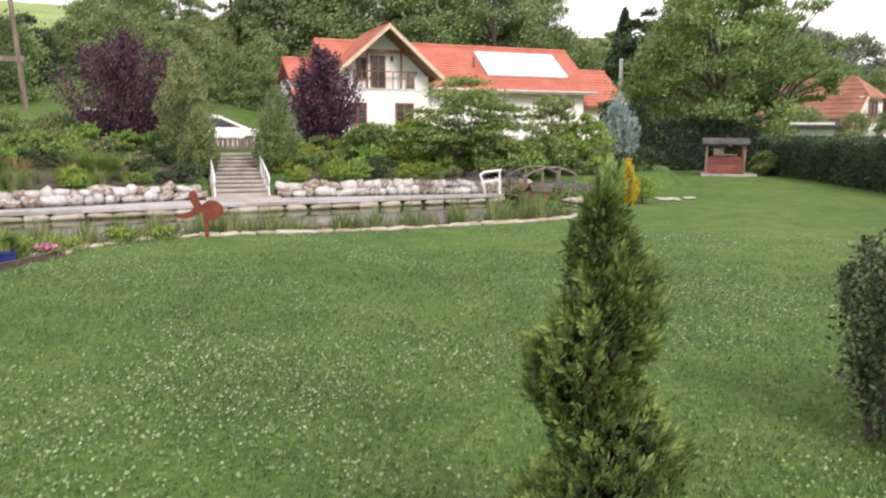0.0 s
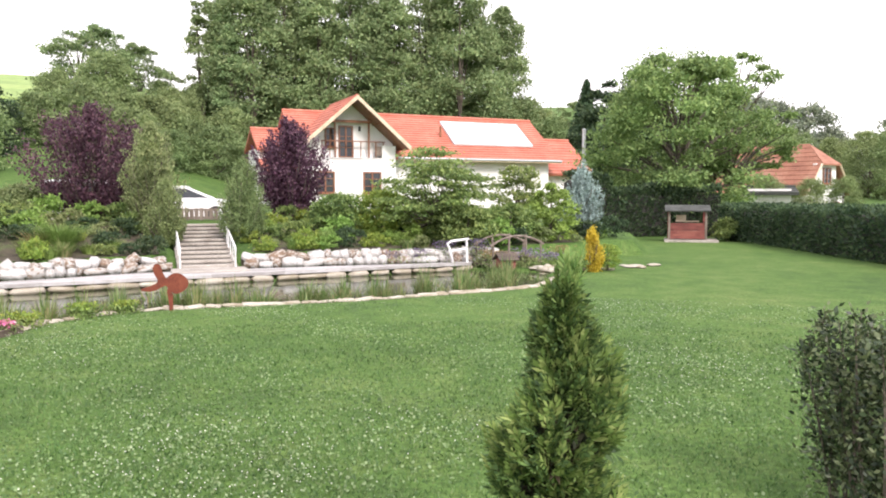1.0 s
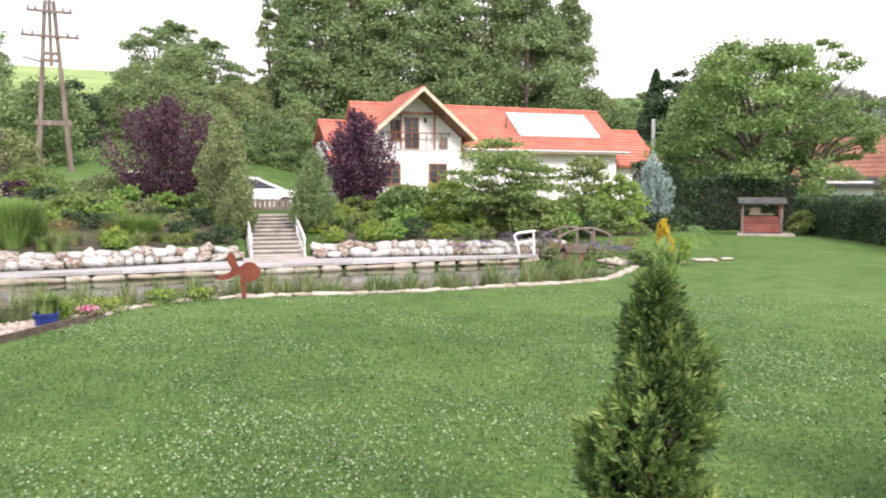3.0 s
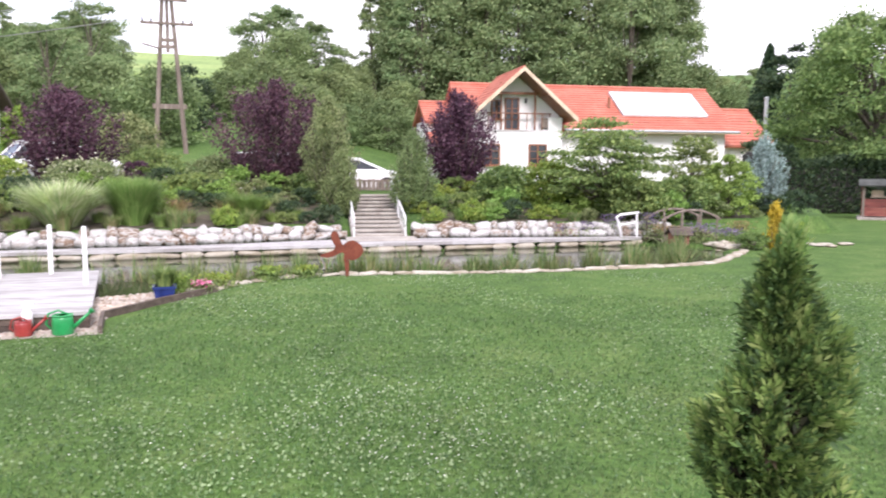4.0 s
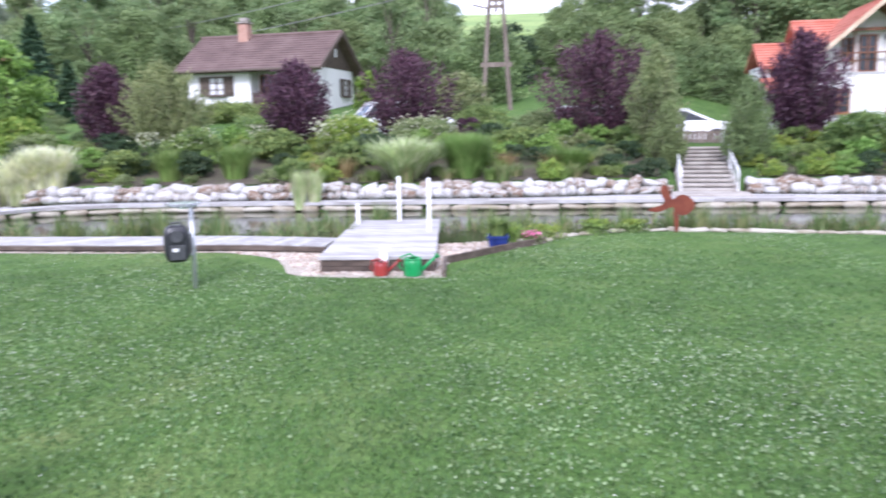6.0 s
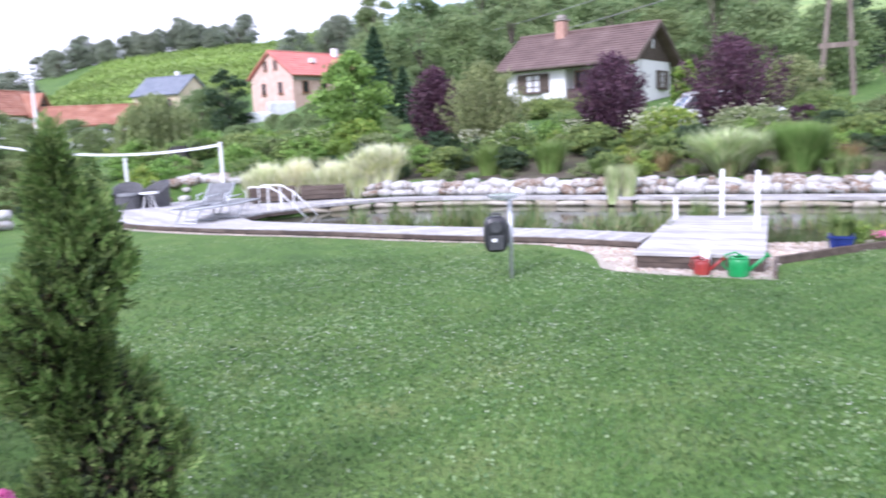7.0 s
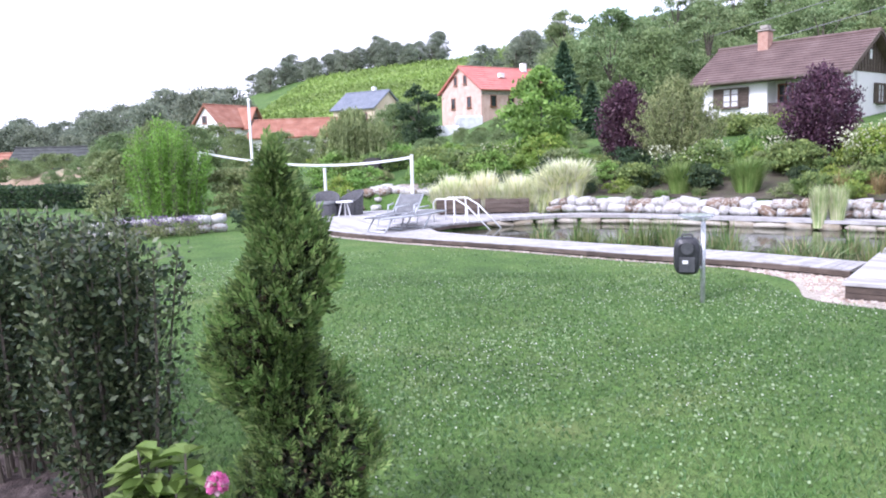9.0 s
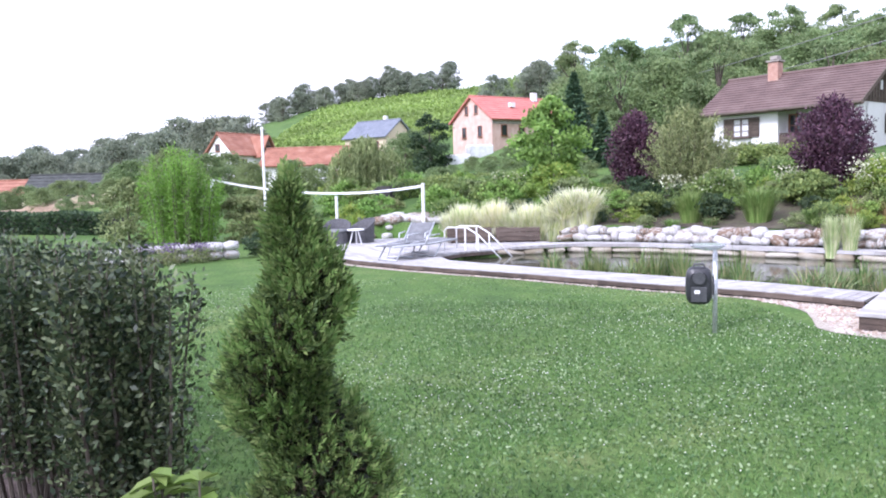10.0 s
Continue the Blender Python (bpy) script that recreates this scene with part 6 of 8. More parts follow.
def crown_clumps(r, k, rx, rz, z0, shape="round", clump=0.4):
    """Centres and radii of leaf clumps for a crown rx wide either way and from z0 to z0 + rz high."""
    c, rad = [], []
    while len(c) < k:
        t = r.uniform(0, 1)
        if shape == "round":
            w = math.sqrt(max(0.0, 1 - (2 * t - 0.9) ** 2 / 1.25)) if abs(2 * t - 0.9) < 1.118 else 0
        elif shape == "vase":
            w = 0.35 + 0.75 * math.sin(min(1, t * 1.25) * math.pi * 0.62) if t < 0.8 else 1.0 - (t - 0.8) * 2.6
        elif shape == "cone":
            w = 1 - 0.92 * t
        elif shape == "column":
            w = 0.55 + 0.45 * math.sin(math.pi * min(1, t * 1.1 + 0.1)) if t < 0.85 else (1 - t) * 4.5
        else:
            w = math.sqrt(max(0, 1 - t * t))
        a = r.uniform(0, 2 * math.pi)
        q = r.uniform(0.25, 1.0) ** 0.5 * w
        s = r.uniform(0.75, 1.25)
        c.append((math.cos(a) * q * rx * (1.12 - 0.8 * clump), math.sin(a) * q * rx * (1.12 - 0.8 * clump), z0 + t * rz))
        rad.append(rx * clump * s * (0.5 + 0.5 * w))
    return np.array(c), np.array(rad)


def limbs(r, h_trunk, r0, centers, k):
    """A trunk with limbs reaching into the crown."""
    g_ = Geo()
    top = max(c[2] for c in centers) * 0.82
    lean = r.normal(0, 0.04, 2)
    trunk_pts = [(lean[0] * t * top, lean[1] * t * top, -0.15 + t * (top + 0.15)) for t in np.linspace(0, 1, 6)]
    g_.tube(trunk_pts, [r0 * (1.25 if i == 0 else 1 - 0.15 * i) for i in range(6)], 8)
    for c in centers[:k]:
        z = min(max(h_trunk, c[2] * 0.55), top * 0.9)
        s = Vector((lean[0] * z, lean[1] * z, z))
        e = Vector(c)
        m = s.lerp(e, 0.5) + Vector((0, 0, 0.1 * (e - s).length))
        g_.tube([s, m, e], [r0 * 0.45, r0 * 0.28, r0 * 0.1], 5)
    return g_


def tree_parts(seed, h, rx, z0, mat, n_leaf, leaf, shape="round", k=40, r0=0.1, aspect=0.55, droop=0.1, n_limb=10, shell=0.5, squash=0.85, clump=0.4):
    r = np.random.default_rng(seed)
    c, rad = crown_clumps(r, k, rx, h - z0 - rx * 0.2, z0, shape, clump)
    p, d = clump_points(r, c, rad, n_leaf, shell, squash)
    p[:, 2] = np.maximum(p[:, 2], 0.03)
    q = leaves(r, p, d * 0.8, leaf, aspect, droop)
    return limbs(r, z0, r0, c, n_limb), quad_mesh("crown", q, M[mat])


def tree(name, label, category, loc, seed, h, rx, z0, mat, n_leaf, leaf, group="", extra=None, bark="bark", **kw):
    t = thing(name, label, category, loc, group=group)
    tr, cr = tree_parts(seed, h, rx, z0, mat, n_leaf, leaf, **kw)
    part("trunk", tr, M[bark], t)
    part("crown", cr, None, t)
    if extra:
        m2, n2, l2 = extra
        r = np.random.default_rng(seed + 500)
        c, rad = crown_clumps(r, 30, rx * 1.02, h - z0 - rx * 0.2, z0, kw.get("shape", "round"))
        p, d = clump_points(r, c, rad * 1.04, n2, 0.95, 0.85)
        part("blossom", quad_mesh("blossom", leaves(r, p, d, l2, 0.9), M[m2]), None, t)
    return t


def on(x, y, dz=-0.05):
    return (x, y, hz_at(x, y) + dz)


def grass_tuft(seed, n, h, spread, w, arch=0.6, lean=0.25):
    """Arching blades from one foot: each a bent ribbon of two quads."""
    r = np.random.default_rng(seed)
    a = r.uniform(0, 2 * np.pi, n)
    d = np.c_[np.cos(a), np.sin(a), np.zeros(n)]
    foot = d * (spread * 0.35 * r.uniform(0, 1, n) ** 0.5)[:, None]
    hh = h * r.uniform(0.6, 1.1, n)
    outw = (spread * r.uniform(0.1, 1.0, n))[:, None]
    mid = foot + d * outw * lean + np.c_[np.zeros((n, 2)), hh * 0.62]
    tip = foot + d * outw * (lean + arch) + np.c_[np.zeros((n, 2)), hh * (1 - 0.35 * arch * r.uniform(0, 1, n))]
    s = np.c_[-np.sin(a), np.cos(a), np.zeros(n)] * (w * r.uniform(0.6, 1.3, n))[:, None]
    lo = np.stack([foot - s, foot + s, mid + s * 0.8, mid - s * 0.8], 1)
    hi = np.stack([mid - s * 0.8, mid + s * 0.8, tip + s * 0.1, tip - s * 0.1], 1)
    v = np.concatenate([lo, hi], 1).reshape(-1, 4, 3)
    return v


def grass_clump(name, label, loc, seed, n, h, spread, w, mat, group="", **kw):
    return solo(name, quad_mesh(name, grass_tuft(seed, n, h, spread, w, **kw), M[mat]), None, label, "ornamental grass", loc, group=group)


# spiral-cut thujas in the foreground
def fronds(r, at, out, size, k=9):
    """Flat feathery sprays: narrow leaflets set on both sides of a short spine."""
    n = len(at)
    d = unit(out)
    s = unit(np.cross(d, r.normal(0, 1, (n, 3))))
    ln = (size * r.uniform(0.6, 1.35, n))[:, None]
    q = []
    for i in range(k):
        f = i / (k - 1)
        side = 0 if i == k - 1 else (1 if i % 2 else -1)
        base = at + d * ln * f * 0.62
        way = unit(d + s * side * (0.85 - 0.25 * f) + r.normal(0, 0.14, (n, 3)))
        l2 = ln * (0.5 - 0.16 * f) if side else ln * 0.42
        wd = unit(np.cross(way, np.cross(d, s) + r.normal(0, 0.25, (n, 3)))) * l2 * 0.15
        q.append(np.stack([base, base + way * l2 * 0.55 + wd, base + way * l2, base + way * l2 * 0.55 - wd], 1))
    return np.concatenate(q)


def spiral_thuja(loc, seed, h, r0, turns, phase, label, sway=0.19, groove=0.34):
    t = thing("spiral_thuja", label, "topiary conifer", loc, group="spiral thujas")
    r = np.random.default_rng(seed)
    part("trunk", Geo().tube([(0, 0, -0.05), (0.01, 0, h * 0.5), (0, 0, h * 0.93)], [0.035, 0.022, 0.008], 8), M["bark"], t)

    def shell(n, depth, power=1.1):
        # one groove winds round the cone; the rolls between stand out
        u = r.uniform(0, 1, n) ** power
        a = r.uniform(0, 2 * np.pi, n)
        hel = phase + turns * 2 * np.pi * u
        taper = ((1 - u) ** 0.8 * 0.78 + 0.22) * np.clip((1 - u) / 0.17, 0, 1) ** 0.75
        roll = 1 - groove + groove * (0.5 + 0.5 * np.cos(a - hel)) ** 0.6
        lump = 1 + 0.09 * np.sin(a * 4 + u * 31) + 0.07 * np.sin(a * 7 - u * 47 + 1.3)
        rad = r0 * taper * roll * lump * depth(n)
        off = sway * r0 * taper
        p = np.c_[np.cos(a) * rad + np.cos(hel) * off, np.sin(a) * rad + np.sin(hel) * off, 0.04 + u * (h - 0.13)]
        return p, np.c_[np.cos(a), np.sin(a), np.zeros(n)]

    # twigs below the sprays, their colour darkened to read as interior shadow
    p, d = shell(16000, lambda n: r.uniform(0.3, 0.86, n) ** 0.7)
    part("inner_growth", quad_mesh("inner_growth", leaves(r, p, d + np.array([0, 0, 0.4]), 0.045, 0.4, 0.0, 0.9), M["thuja_core"]), None, t, "brownish inner twigs, darkened in colour for the shade inside")
    p, d = shell(4600, lambda n: r.uniform(0.62, 1.02, n))
    up = np.c_[np.zeros((len(p), 2)), r.uniform(0.35, 1.3, len(p))]
    part("sprays", quad_mesh("sprays", fronds(r, p, d * 0.9 + up + r.normal(0, 0.4, p.shape), 0.072), M["thuja"]), None, t)
    # outermost shoots, coloured lighter to carry the highlights as well as young green
    p, d = shell(1900, lambda n: r.uniform(0.84, 1.06, n), 0.95)
    up = np.c_[np.zeros((len(p), 2)), r.uniform(0.6, 1.6, len(p))]
    part("new_growth", quad_mesh("new_growth", fronds(r, p, d * 0.7 + up + r.normal(0, 0.3, p.shape), 0.076), M["thuja_tip"]), None, t, "lighter green shoot tips with highlights put into their colour")
    m = 60
    tip = np.c_[r.normal(0, 0.014, (m, 2)), h - r.uniform(0.02, 0.2, m)]
    part("leading_shoot", quad_mesh("leading_shoot", fronds(r, tip, np.c_[r.normal(0, 0.35, (m, 2)), np.ones(m)], 0.075), M["thuja_tip"]), None, t, "yellow-green leading shoots")
    return t


# young tip green, brightened further so that highlights sit in the colour
M["thuja_tip"] = leaf_mat("thuja_highlight_tips", [(0.1, 0.18, 0.045), (0.17, 0.27, 0.07), (0.28, 0.35, 0.12)], 0.6, 0.3, 6.0)
spiral_thuja((0.505, 2.42, 0.0), 61, 1.72, 0.31, 2.84, 3.98, "spiral-clipped dark green thuja in the lawn", 0.2, 0.34)
spiral_thuja((-3.85, 0.63, 0.0), 67, 1.9, 0.39, 2.08, 3.56, "tall spiral-clipped thuja beside the privet hedge", 0.23, 0.36)


# privet bushes
def privet(loc, seed, w, d, h, n, label, lean=0.0):
    t = thing("privet_bush", label, "bush", loc, group="privet bushes")
    r = np.random.default_rng(seed)
    st = Geo()
    tips = []
    for k in range(34):
        x, y = r.uniform(-w / 2, w / 2), r.uniform(-d / 2, d / 2)
        hh = h * r.uniform(0.82, 1.04)
        b = Vector((x * 0.6, y * 0.6, 0))
        e = Vector((x * 0.96 + lean * hh, y * 0.96, hh))
        m = b.lerp(e, 0.5) + Vector((r.normal(0, 0.03), r.normal(0, 0.03), 0))
        st.tube([b, m, e], [0.014, 0.009, 0.003], 5)
        tips.append((b, m, e))
    part("branchwork", st, M["bark"], t)
    k = r.integers(len(tips), size=n)
    u = r.uniform(0.1, 1.0, n) ** 0.8
    A = np.array([[list(v) for v in q] for q in tips])
    p = A[k, 0] * ((1 - u) ** 2)[:, None] + A[k, 1] * (2 * u * (1 - u))[:, None] + A[k, 2] * (u ** 2)[:, None]
    off = r.normal(0, 1, (n, 3)) * np.array([0.075, 0.075, 0.05]) * (1.15 - 0.6 * u)[:, None]
    p = p + off
    p[:, 2] = np.maximum(p[:, 2], 0.02)
    dd = unit(off) + np.array([0, 0, 0.5])
    part("foliage", quad_mesh("foliage", leaves(r, p, dd, 0.042, 0.5, 0, 0.6), M["privet"]), None, t)
    return t


privet((-4.95, -0.05, 0.0), 71, 0.85, 0.75, 1.5, 15000, "upright glossy privet bush at the bed edge")
privet((-5.75, -0.55, 0.0), 72, 0.9, 0.8, 1.52, 14000, "dense glossy privet bush in dark mulch")
privet((-6.7, -1.0, 0.0), 73, 1.0, 0.8, 1.5, 11000, "dense glossy privet bush in the row")
privet((-7.8, -1.45, 0.0), 74, 1.1, 0.8, 1.5, 9000, "dense glossy privet bush at the row end")
privet((2.86, 4.3, 0.0), 75, 0.9, 0.8, 1.22, 15000, "glossy grey-green privet bush standing in the lawn")
privet((3.6, 4.1, 0.0), 76, 0.9, 0.8, 1.42, 9000, "glossy privet bush beside another")

# hydrangea with a pink flower
hy = thing("hydrangea", "low hydrangea with broad yellow-green leaves and a pink bloom", "shrub", (-3.28, 0.16, 0.0))
r = np.random.default_rng(91)
hs_, hl = Geo(), []
for k in range(13):
    a = r.uniform(0, 6.28)
    e = Vector((math.cos(a) * r.uniform(0.03, 0.15) - 0.04, math.sin(a) * r.uniform(0.03, 0.15) - 0.06, r.uniform(0.6, 0.86)))
    hs_.tube([(e.x * 0.3, e.y * 0.3, 0), (e.x * 0.7, e.y * 0.7, e.z * 0.5), e], [0.008, 0.006, 0.004], 5)
    for j in range(14):
        b = r.uniform(0, 6.28)
        z = e.z - 0.03 * (j // 2)
        o = Vector((math.cos(b), math.sin(b), r.uniform(-0.1, 0.6))).normalized()
        s = o.cross(Vector((0, 0, 1))).normalized()
        ln = r.uniform(0.08, 0.13)
        c = Vector((e.x, e.y, z))
        tip = c + o * ln - Vector((0, 0, 0.02))
        for q in (-1, 1):
            hl.append([c, c + o * ln * 0.3 + s * (q * ln * 0.27) + Vector((0, 0, 0.016)), c + o * ln * 0.7 + s * (q * ln * 0.24) + Vector((0, 0, 0.004)), tip])
part("branchwork", hs_, M["bark"], hy)
part("foliage", quad_mesh("foliage", np.array([[list(v) for v in q] for q in hl]), M["hydrangea"]), None, hy)
fl_p = r.normal(0, 1, (110, 3))
fl_p = unit(fl_p) * 0.034 + np.array([0.03, 0.13, 0.72])
part("bloom", quad_mesh("bloom", leaves(r, fl_p, unit(fl_p - np.array([0.03, 0.13, 0.72])) * 0.2, 0.024, 0.9, 0, 0.8), M["pink_flower"]), None, hy, "round magenta-pink flower head")
part("flower_stem", Geo().tube([(0.0, 0.05, 0), (0.02, 0.1, 0.4), (0.03, 0.13, 0.7)], 0.005, 5), M["bark"], hy)

# feathery shrubs and trees made of rising twigs
def twiggy(name, label, category, loc, seed, h, rx, z0, mat, n_br, per, leaf, group="", rise=0.75, fuzz=0.1, aspect=0.5, widest=0.5):
    t = thing(name, label, category, loc, group=group)
    r = np.random.default_rng(seed)
    stem, pts, ways = Geo(), [], []
    stem.tube([(0, 0, -0.1), (r.normal(0, 0.03), r.normal(0, 0.03), z0 + 0.3 * h), (0, 0, h * 0.6)], [0.05, 0.04, 0.02], 7)
    for i in range(n_br):
        a, q = r.uniform(0, 2 * math.pi), r.uniform(0, 1)
        zt = z0 + (h - z0) * r.uniform(0.12, 1.0)
        f = (zt - z0) / (h - z0)
        wid = rx * (math.sin(math.pi * min(1, 0.5 * f / widest)) if f < widest else math.cos(0.5 * math.pi * (f - widest) / (1 - widest)) ** 0.7) * r.uniform(0.5, 1.12)
        e = np.array([math.cos(a) * wid, math.sin(a) * wid, zt * r.uniform(0.95, 1.06)])
        s = np.array([e[0] * 0.12, e[1] * 0.12, max(0.05, zt - rise * wid - 0.25 * (h - z0))])
        m = (s + e) / 2 + np.array([e[0], e[1], 0]) * 0.16
        if i % 3 == 0:
            stem.tube([tuple(s), tuple(m), tuple(e)], [0.018, 0.012, 0.004], 5)
        u = r.uniform(0.12, 1.06, per)[:, None]
        c = s * (1 - u) ** 2 + 2 * m * u * (1 - u) + e * u * u
        pts.append(c + r.normal(0, fuzz, (per, 3)) * (1.25 - 0.75 * u))
        ways.append(np.tile(unit(e - m), (per, 1)))
    pts, ways = np.concatenate(pts), np.concatenate(ways)
    pts[:, 2] = np.maximum(pts[:, 2], 0.03)
    part("trunk", stem, M["bark"], t)
    part("crown", quad_mesh("crown", leaves(r, pts, ways, leaf, aspect, 0.0, 0.7), M[mat]), None, t)
    return t


# purple plum trees on the bank
for i, (x, y, h, rx, z0, lab) in enumerate(((-9.6, 23.9, 3.5, 2.1, 0.2, "broad purple-leaved plum tree on the bank"), (-3.95, 25.6, 3.2, 1.3, 0.2, "purple-leaved plum tree in front of the white house"),
                                          (-15.85, 22.1, 3.15, 1.75, 0.3, "round purple-leaved plum tree near the brown-roofed house"), (-17.3, 18.2, 2.7, 1.05, 0.25, "vase-shaped purple-leaved plum tree on the bank"), (-22.8, 15.5, 2.75, 0.95, 0.3, "narrow purple-leaved plum tree among shrubs"))):
    twiggy("purple_plum_tree", lab, "tree", on(x, y), 100 + i, h, rx, z0, "plum", 210, 105, 0.1, group="purple plum trees", fuzz=0.13, widest=0.55)
tree("purple_plum_tree", "small purple-leaved shrub between the grasses", "shrub", on(-13.0, 21.3), 108, 1.0, 0.5, 0.1, "plum", 2500, 0.08, group="purple plum trees", k=20, r0=0.03)

# trees and shrubs of the bank, by the stairs and beside the pond
SHRUBS = [
    # name, label, x, y, h, rx, mat, n, leaf, shape
    ("shrub", "rounded green shrub below the white house", -2.2, 23.3, 1.35, 0.9, "green_a", 6000, 0.1, "round"),
    ("shrub", "yellow-green shrub below the white house", -0.9, 23.6, 1.5, 0.95, "yellow_green", 6000, 0.1, "round"),
    ("shrub", "dark green shrub at the foot of the sumac", 1.6, 22.6, 1.3, 1.2, "green_a", 6500, 0.1, "round"),
    ("flowering_shrub", "green shrub covered in white blossom", 3.5, 25.8, 2.35, 1.0, "green_a", 6500, 0.1, "round"),
    ("shrub", "fresh green shrub beside the blue spruce", 4.4, 24.3, 2.0, 0.85, "green_b", 6000, 0.1, "column"),
    ("shrub", "green shrub low on the bank", 3.0, 23.6, 1.35, 0.9, "green_a", 5000, 0.1, "round"),
    ("round_shrub", "small clipped green shrub at the pond corner", 5.2, 20.35, 0.8, 0.42, "yellow_green", 2500, 0.05, "round"),
    ("shrub", "low green shrub at the pond corner", 4.2, 19.9, 0.5, 0.4, "green_a", 2000, 0.06, "round"),
    ("silver_shrub", "large silvery-leaved shrub behind the plum trees", -17.5, 28.3, 2.9, 1.35, "grey_green", 7000, 0.13, "round"),
    ("shrub", "golden yellow-green shrub by the brown-roofed house", -24.9, 31.6, 2.6, 0.8, "yellow_green", 4500, 0.14, "column"),
    ("maple_tree", "young bright green maple tree", -27.0, 14.5, 3.9, 1.55, "green_b", 8500, 0.18, "column"),
    ("flowering_shrub", "white-flowering shrub beneath the round willow", -18.6, 15.2, 1.2, 0.85, "green_a", 5500, 0.09, "round"),
    ("shrub", "green shrub in the mixed border", -16.6, 16.6, 1.0, 0.8, "green_a", 5500, 0.1, "round"),
    ("flowering_shrub", "yellow-green shrub dotted with white flowers", -15.3, 18.3, 1.25, 0.95, "yellow_green", 6000, 0.09, "round"),
    ("shrub", "dark green shrub in the mixed border", -14.0, 17.8, 0.9, 0.7, "green_c", 5000, 0.1, "round"),
    ("cream_shrub", "cream-flowered spreading shrub under the pylon", -13.6, 19.8, 1.1, 1.1, "grey_green", 6000, 0.09, "round"),
    ("shrub", "mid-green shrub with fine leaves on the bank", -11.9, 19.4, 0.8, 0.7, "green_a", 5000, 0.09, "round"),
    ("shrub", "green shrub under the purple plum", -11.2, 21.2, 0.7, 0.8, "green_a", 5500, 0.1, "round"),
    ("shrub", "bushy green shrub near the stone wall", -17.4, 14.1, 0.8, 0.6, "green_c", 4500, 0.09, "round"),
    ("shrub", "olive green shrub in the long border", -19.2, 13.3, 0.8, 0.6, "green_a", 4500, 0.09, "round"),
    ("shrub", "golden shrub at the border's end", -24.5, 13.3, 1.4, 0.9, "yellow_green", 4500, 0.12, "round"),
    ("shrub", "grey-leaved shrub behind the cream grasses", -22.0, 12.6, 1.2, 0.7, "grey_green", 3500, 0.09, "round"),
    ("shrub", "dark green shrub behind the troughs", -25.9, 11.6, 0.9, 0.8, "green_a", 4500, 0.12, "round"),
    ("shrub", "green shrub beyond the terrace", -28.5, 10.6, 1.1, 1.1, "green_a", 4500, 0.13, "round"),
    ("flowering_shrub", "shrub with pale flowers beyond the terrace", -26.4, 12.4, 1.1, 0.9, "green_a", 4500, 0.1, "round"),
    ("shrub", "loose green shrub beyond the net", -30.5, 5.2, 1.3, 1.1, "green_a", 4500, 0.13, "round"),
    ("shrub", "grey-green shrub beside the bamboo", -29.4, 4.0, 1.9, 0.8, "grey_green", 4500, 0.12, "column"),
    ("shrub", "dull green shrub beside the far hedge", -29.0, -0.6, 2.4, 1.1, "grey_green", 4500, 0.12, "column"),
    ("shrub", "loose grey-green shrub between the bamboo and the terrace", -27.0, 3.0, 1.7, 0.95, "grey_green", 5500, 0.1, "round"),
    ("shrub", "low olive shrub behind the terrace", -26.6, 4.6, 1.3, 0.9, "green_a", 5000, 0.1, "round"),
    ("shrub", "small dark shrub at the lawn's end", -21.4, 2.8, 0.75, 0.5, "green_c", 2500, 0.07, "round"),
    ("shrub", "yellow-green shrub before the brown-roofed house", -29.0, 29.5, 1.2, 1.4, "yellow_green", 5500, 0.14, "round"),
    ("shrub", "green shrub before the brown-roofed house", -32.0, 29.0, 1.2, 1.6, "green_a", 5500, 0.15, "round"),
    ("shrub", "rounded green shrub near the brown-roofed house", -35.0, 27.5, 1.5, 1.7, "grey_green", 5500, 0.15, "round"),
    ("shrub", "wide green shrub near the brown-roofed house", -26.5, 26.5, 1.3, 1.5, "green_a", 5500, 0.14, "round"),
    ("shrub", "large grey-green shrub beside the maple", -31.5, 22.5, 2.6, 1.7, "grey_green", 6000, 0.15, "round"),
    ("shrub", "loose green shrub above the border", -22.5, 21.5, 1.3, 1.3, "green_a", 5500, 0.12, "round"),
    ("shrub", "green shrub hiding the parked cars", -14.6, 25.2, 1.6, 1.2, "green_a", 5000, 0.11, "round"),
    ("shrub", "grey-green shrub hiding the parked cars", -12.2, 24.9, 1.3, 1.0, "grey_green", 4500, 0.1, "round"),
]
for i, (nm, lab, x, y, h, rx, mat, n, lf, shp) in enumerate(SHRUBS):
    ex = ("cream_flower", 450 if "flowering" in nm else 700, 0.055) if nm in ("flowering_shrub", "cream_shrub") else None
    tree(nm, lab, "tree" if nm.endswith("tree") else "shrub", on(x, y), 200 + i, h, rx, 0.12 if not nm.endswith("tree") else 0.5, mat, n, lf, extra=ex, shape=shp, k=70, r0=0.05, shell=0.3, n_limb=7, clump=0.3, group="border shrubs" if nm == "shrub" else "")


twiggy("willow_shrub", "tall grey-green willow shrub beside the steps", "shrub", on(-7.3, 22.3), 261, 3.1, 0.85, 0.15, "grey_green", 150, 90, 0.11, aspect=0.3)
twiggy("clipped_yew", "dense green conical conifer beside the handrail", "conifer", on(-4.72, 22.05), 264, 2.25, 0.72, 0.05, "yew", 260, 110, 0.07, rise=1.2, fuzz=0.07, aspect=0.35, widest=0.27)
twiggy("clipped_yew", "dark green conical conifer beside the garden steps", "conifer", on(-6.62, 21.2), 265, 1.75, 0.58, 0.05, "yew", 220, 100, 0.07, rise=1.2, fuzz=0.07, aspect=0.35, widest=0.27)
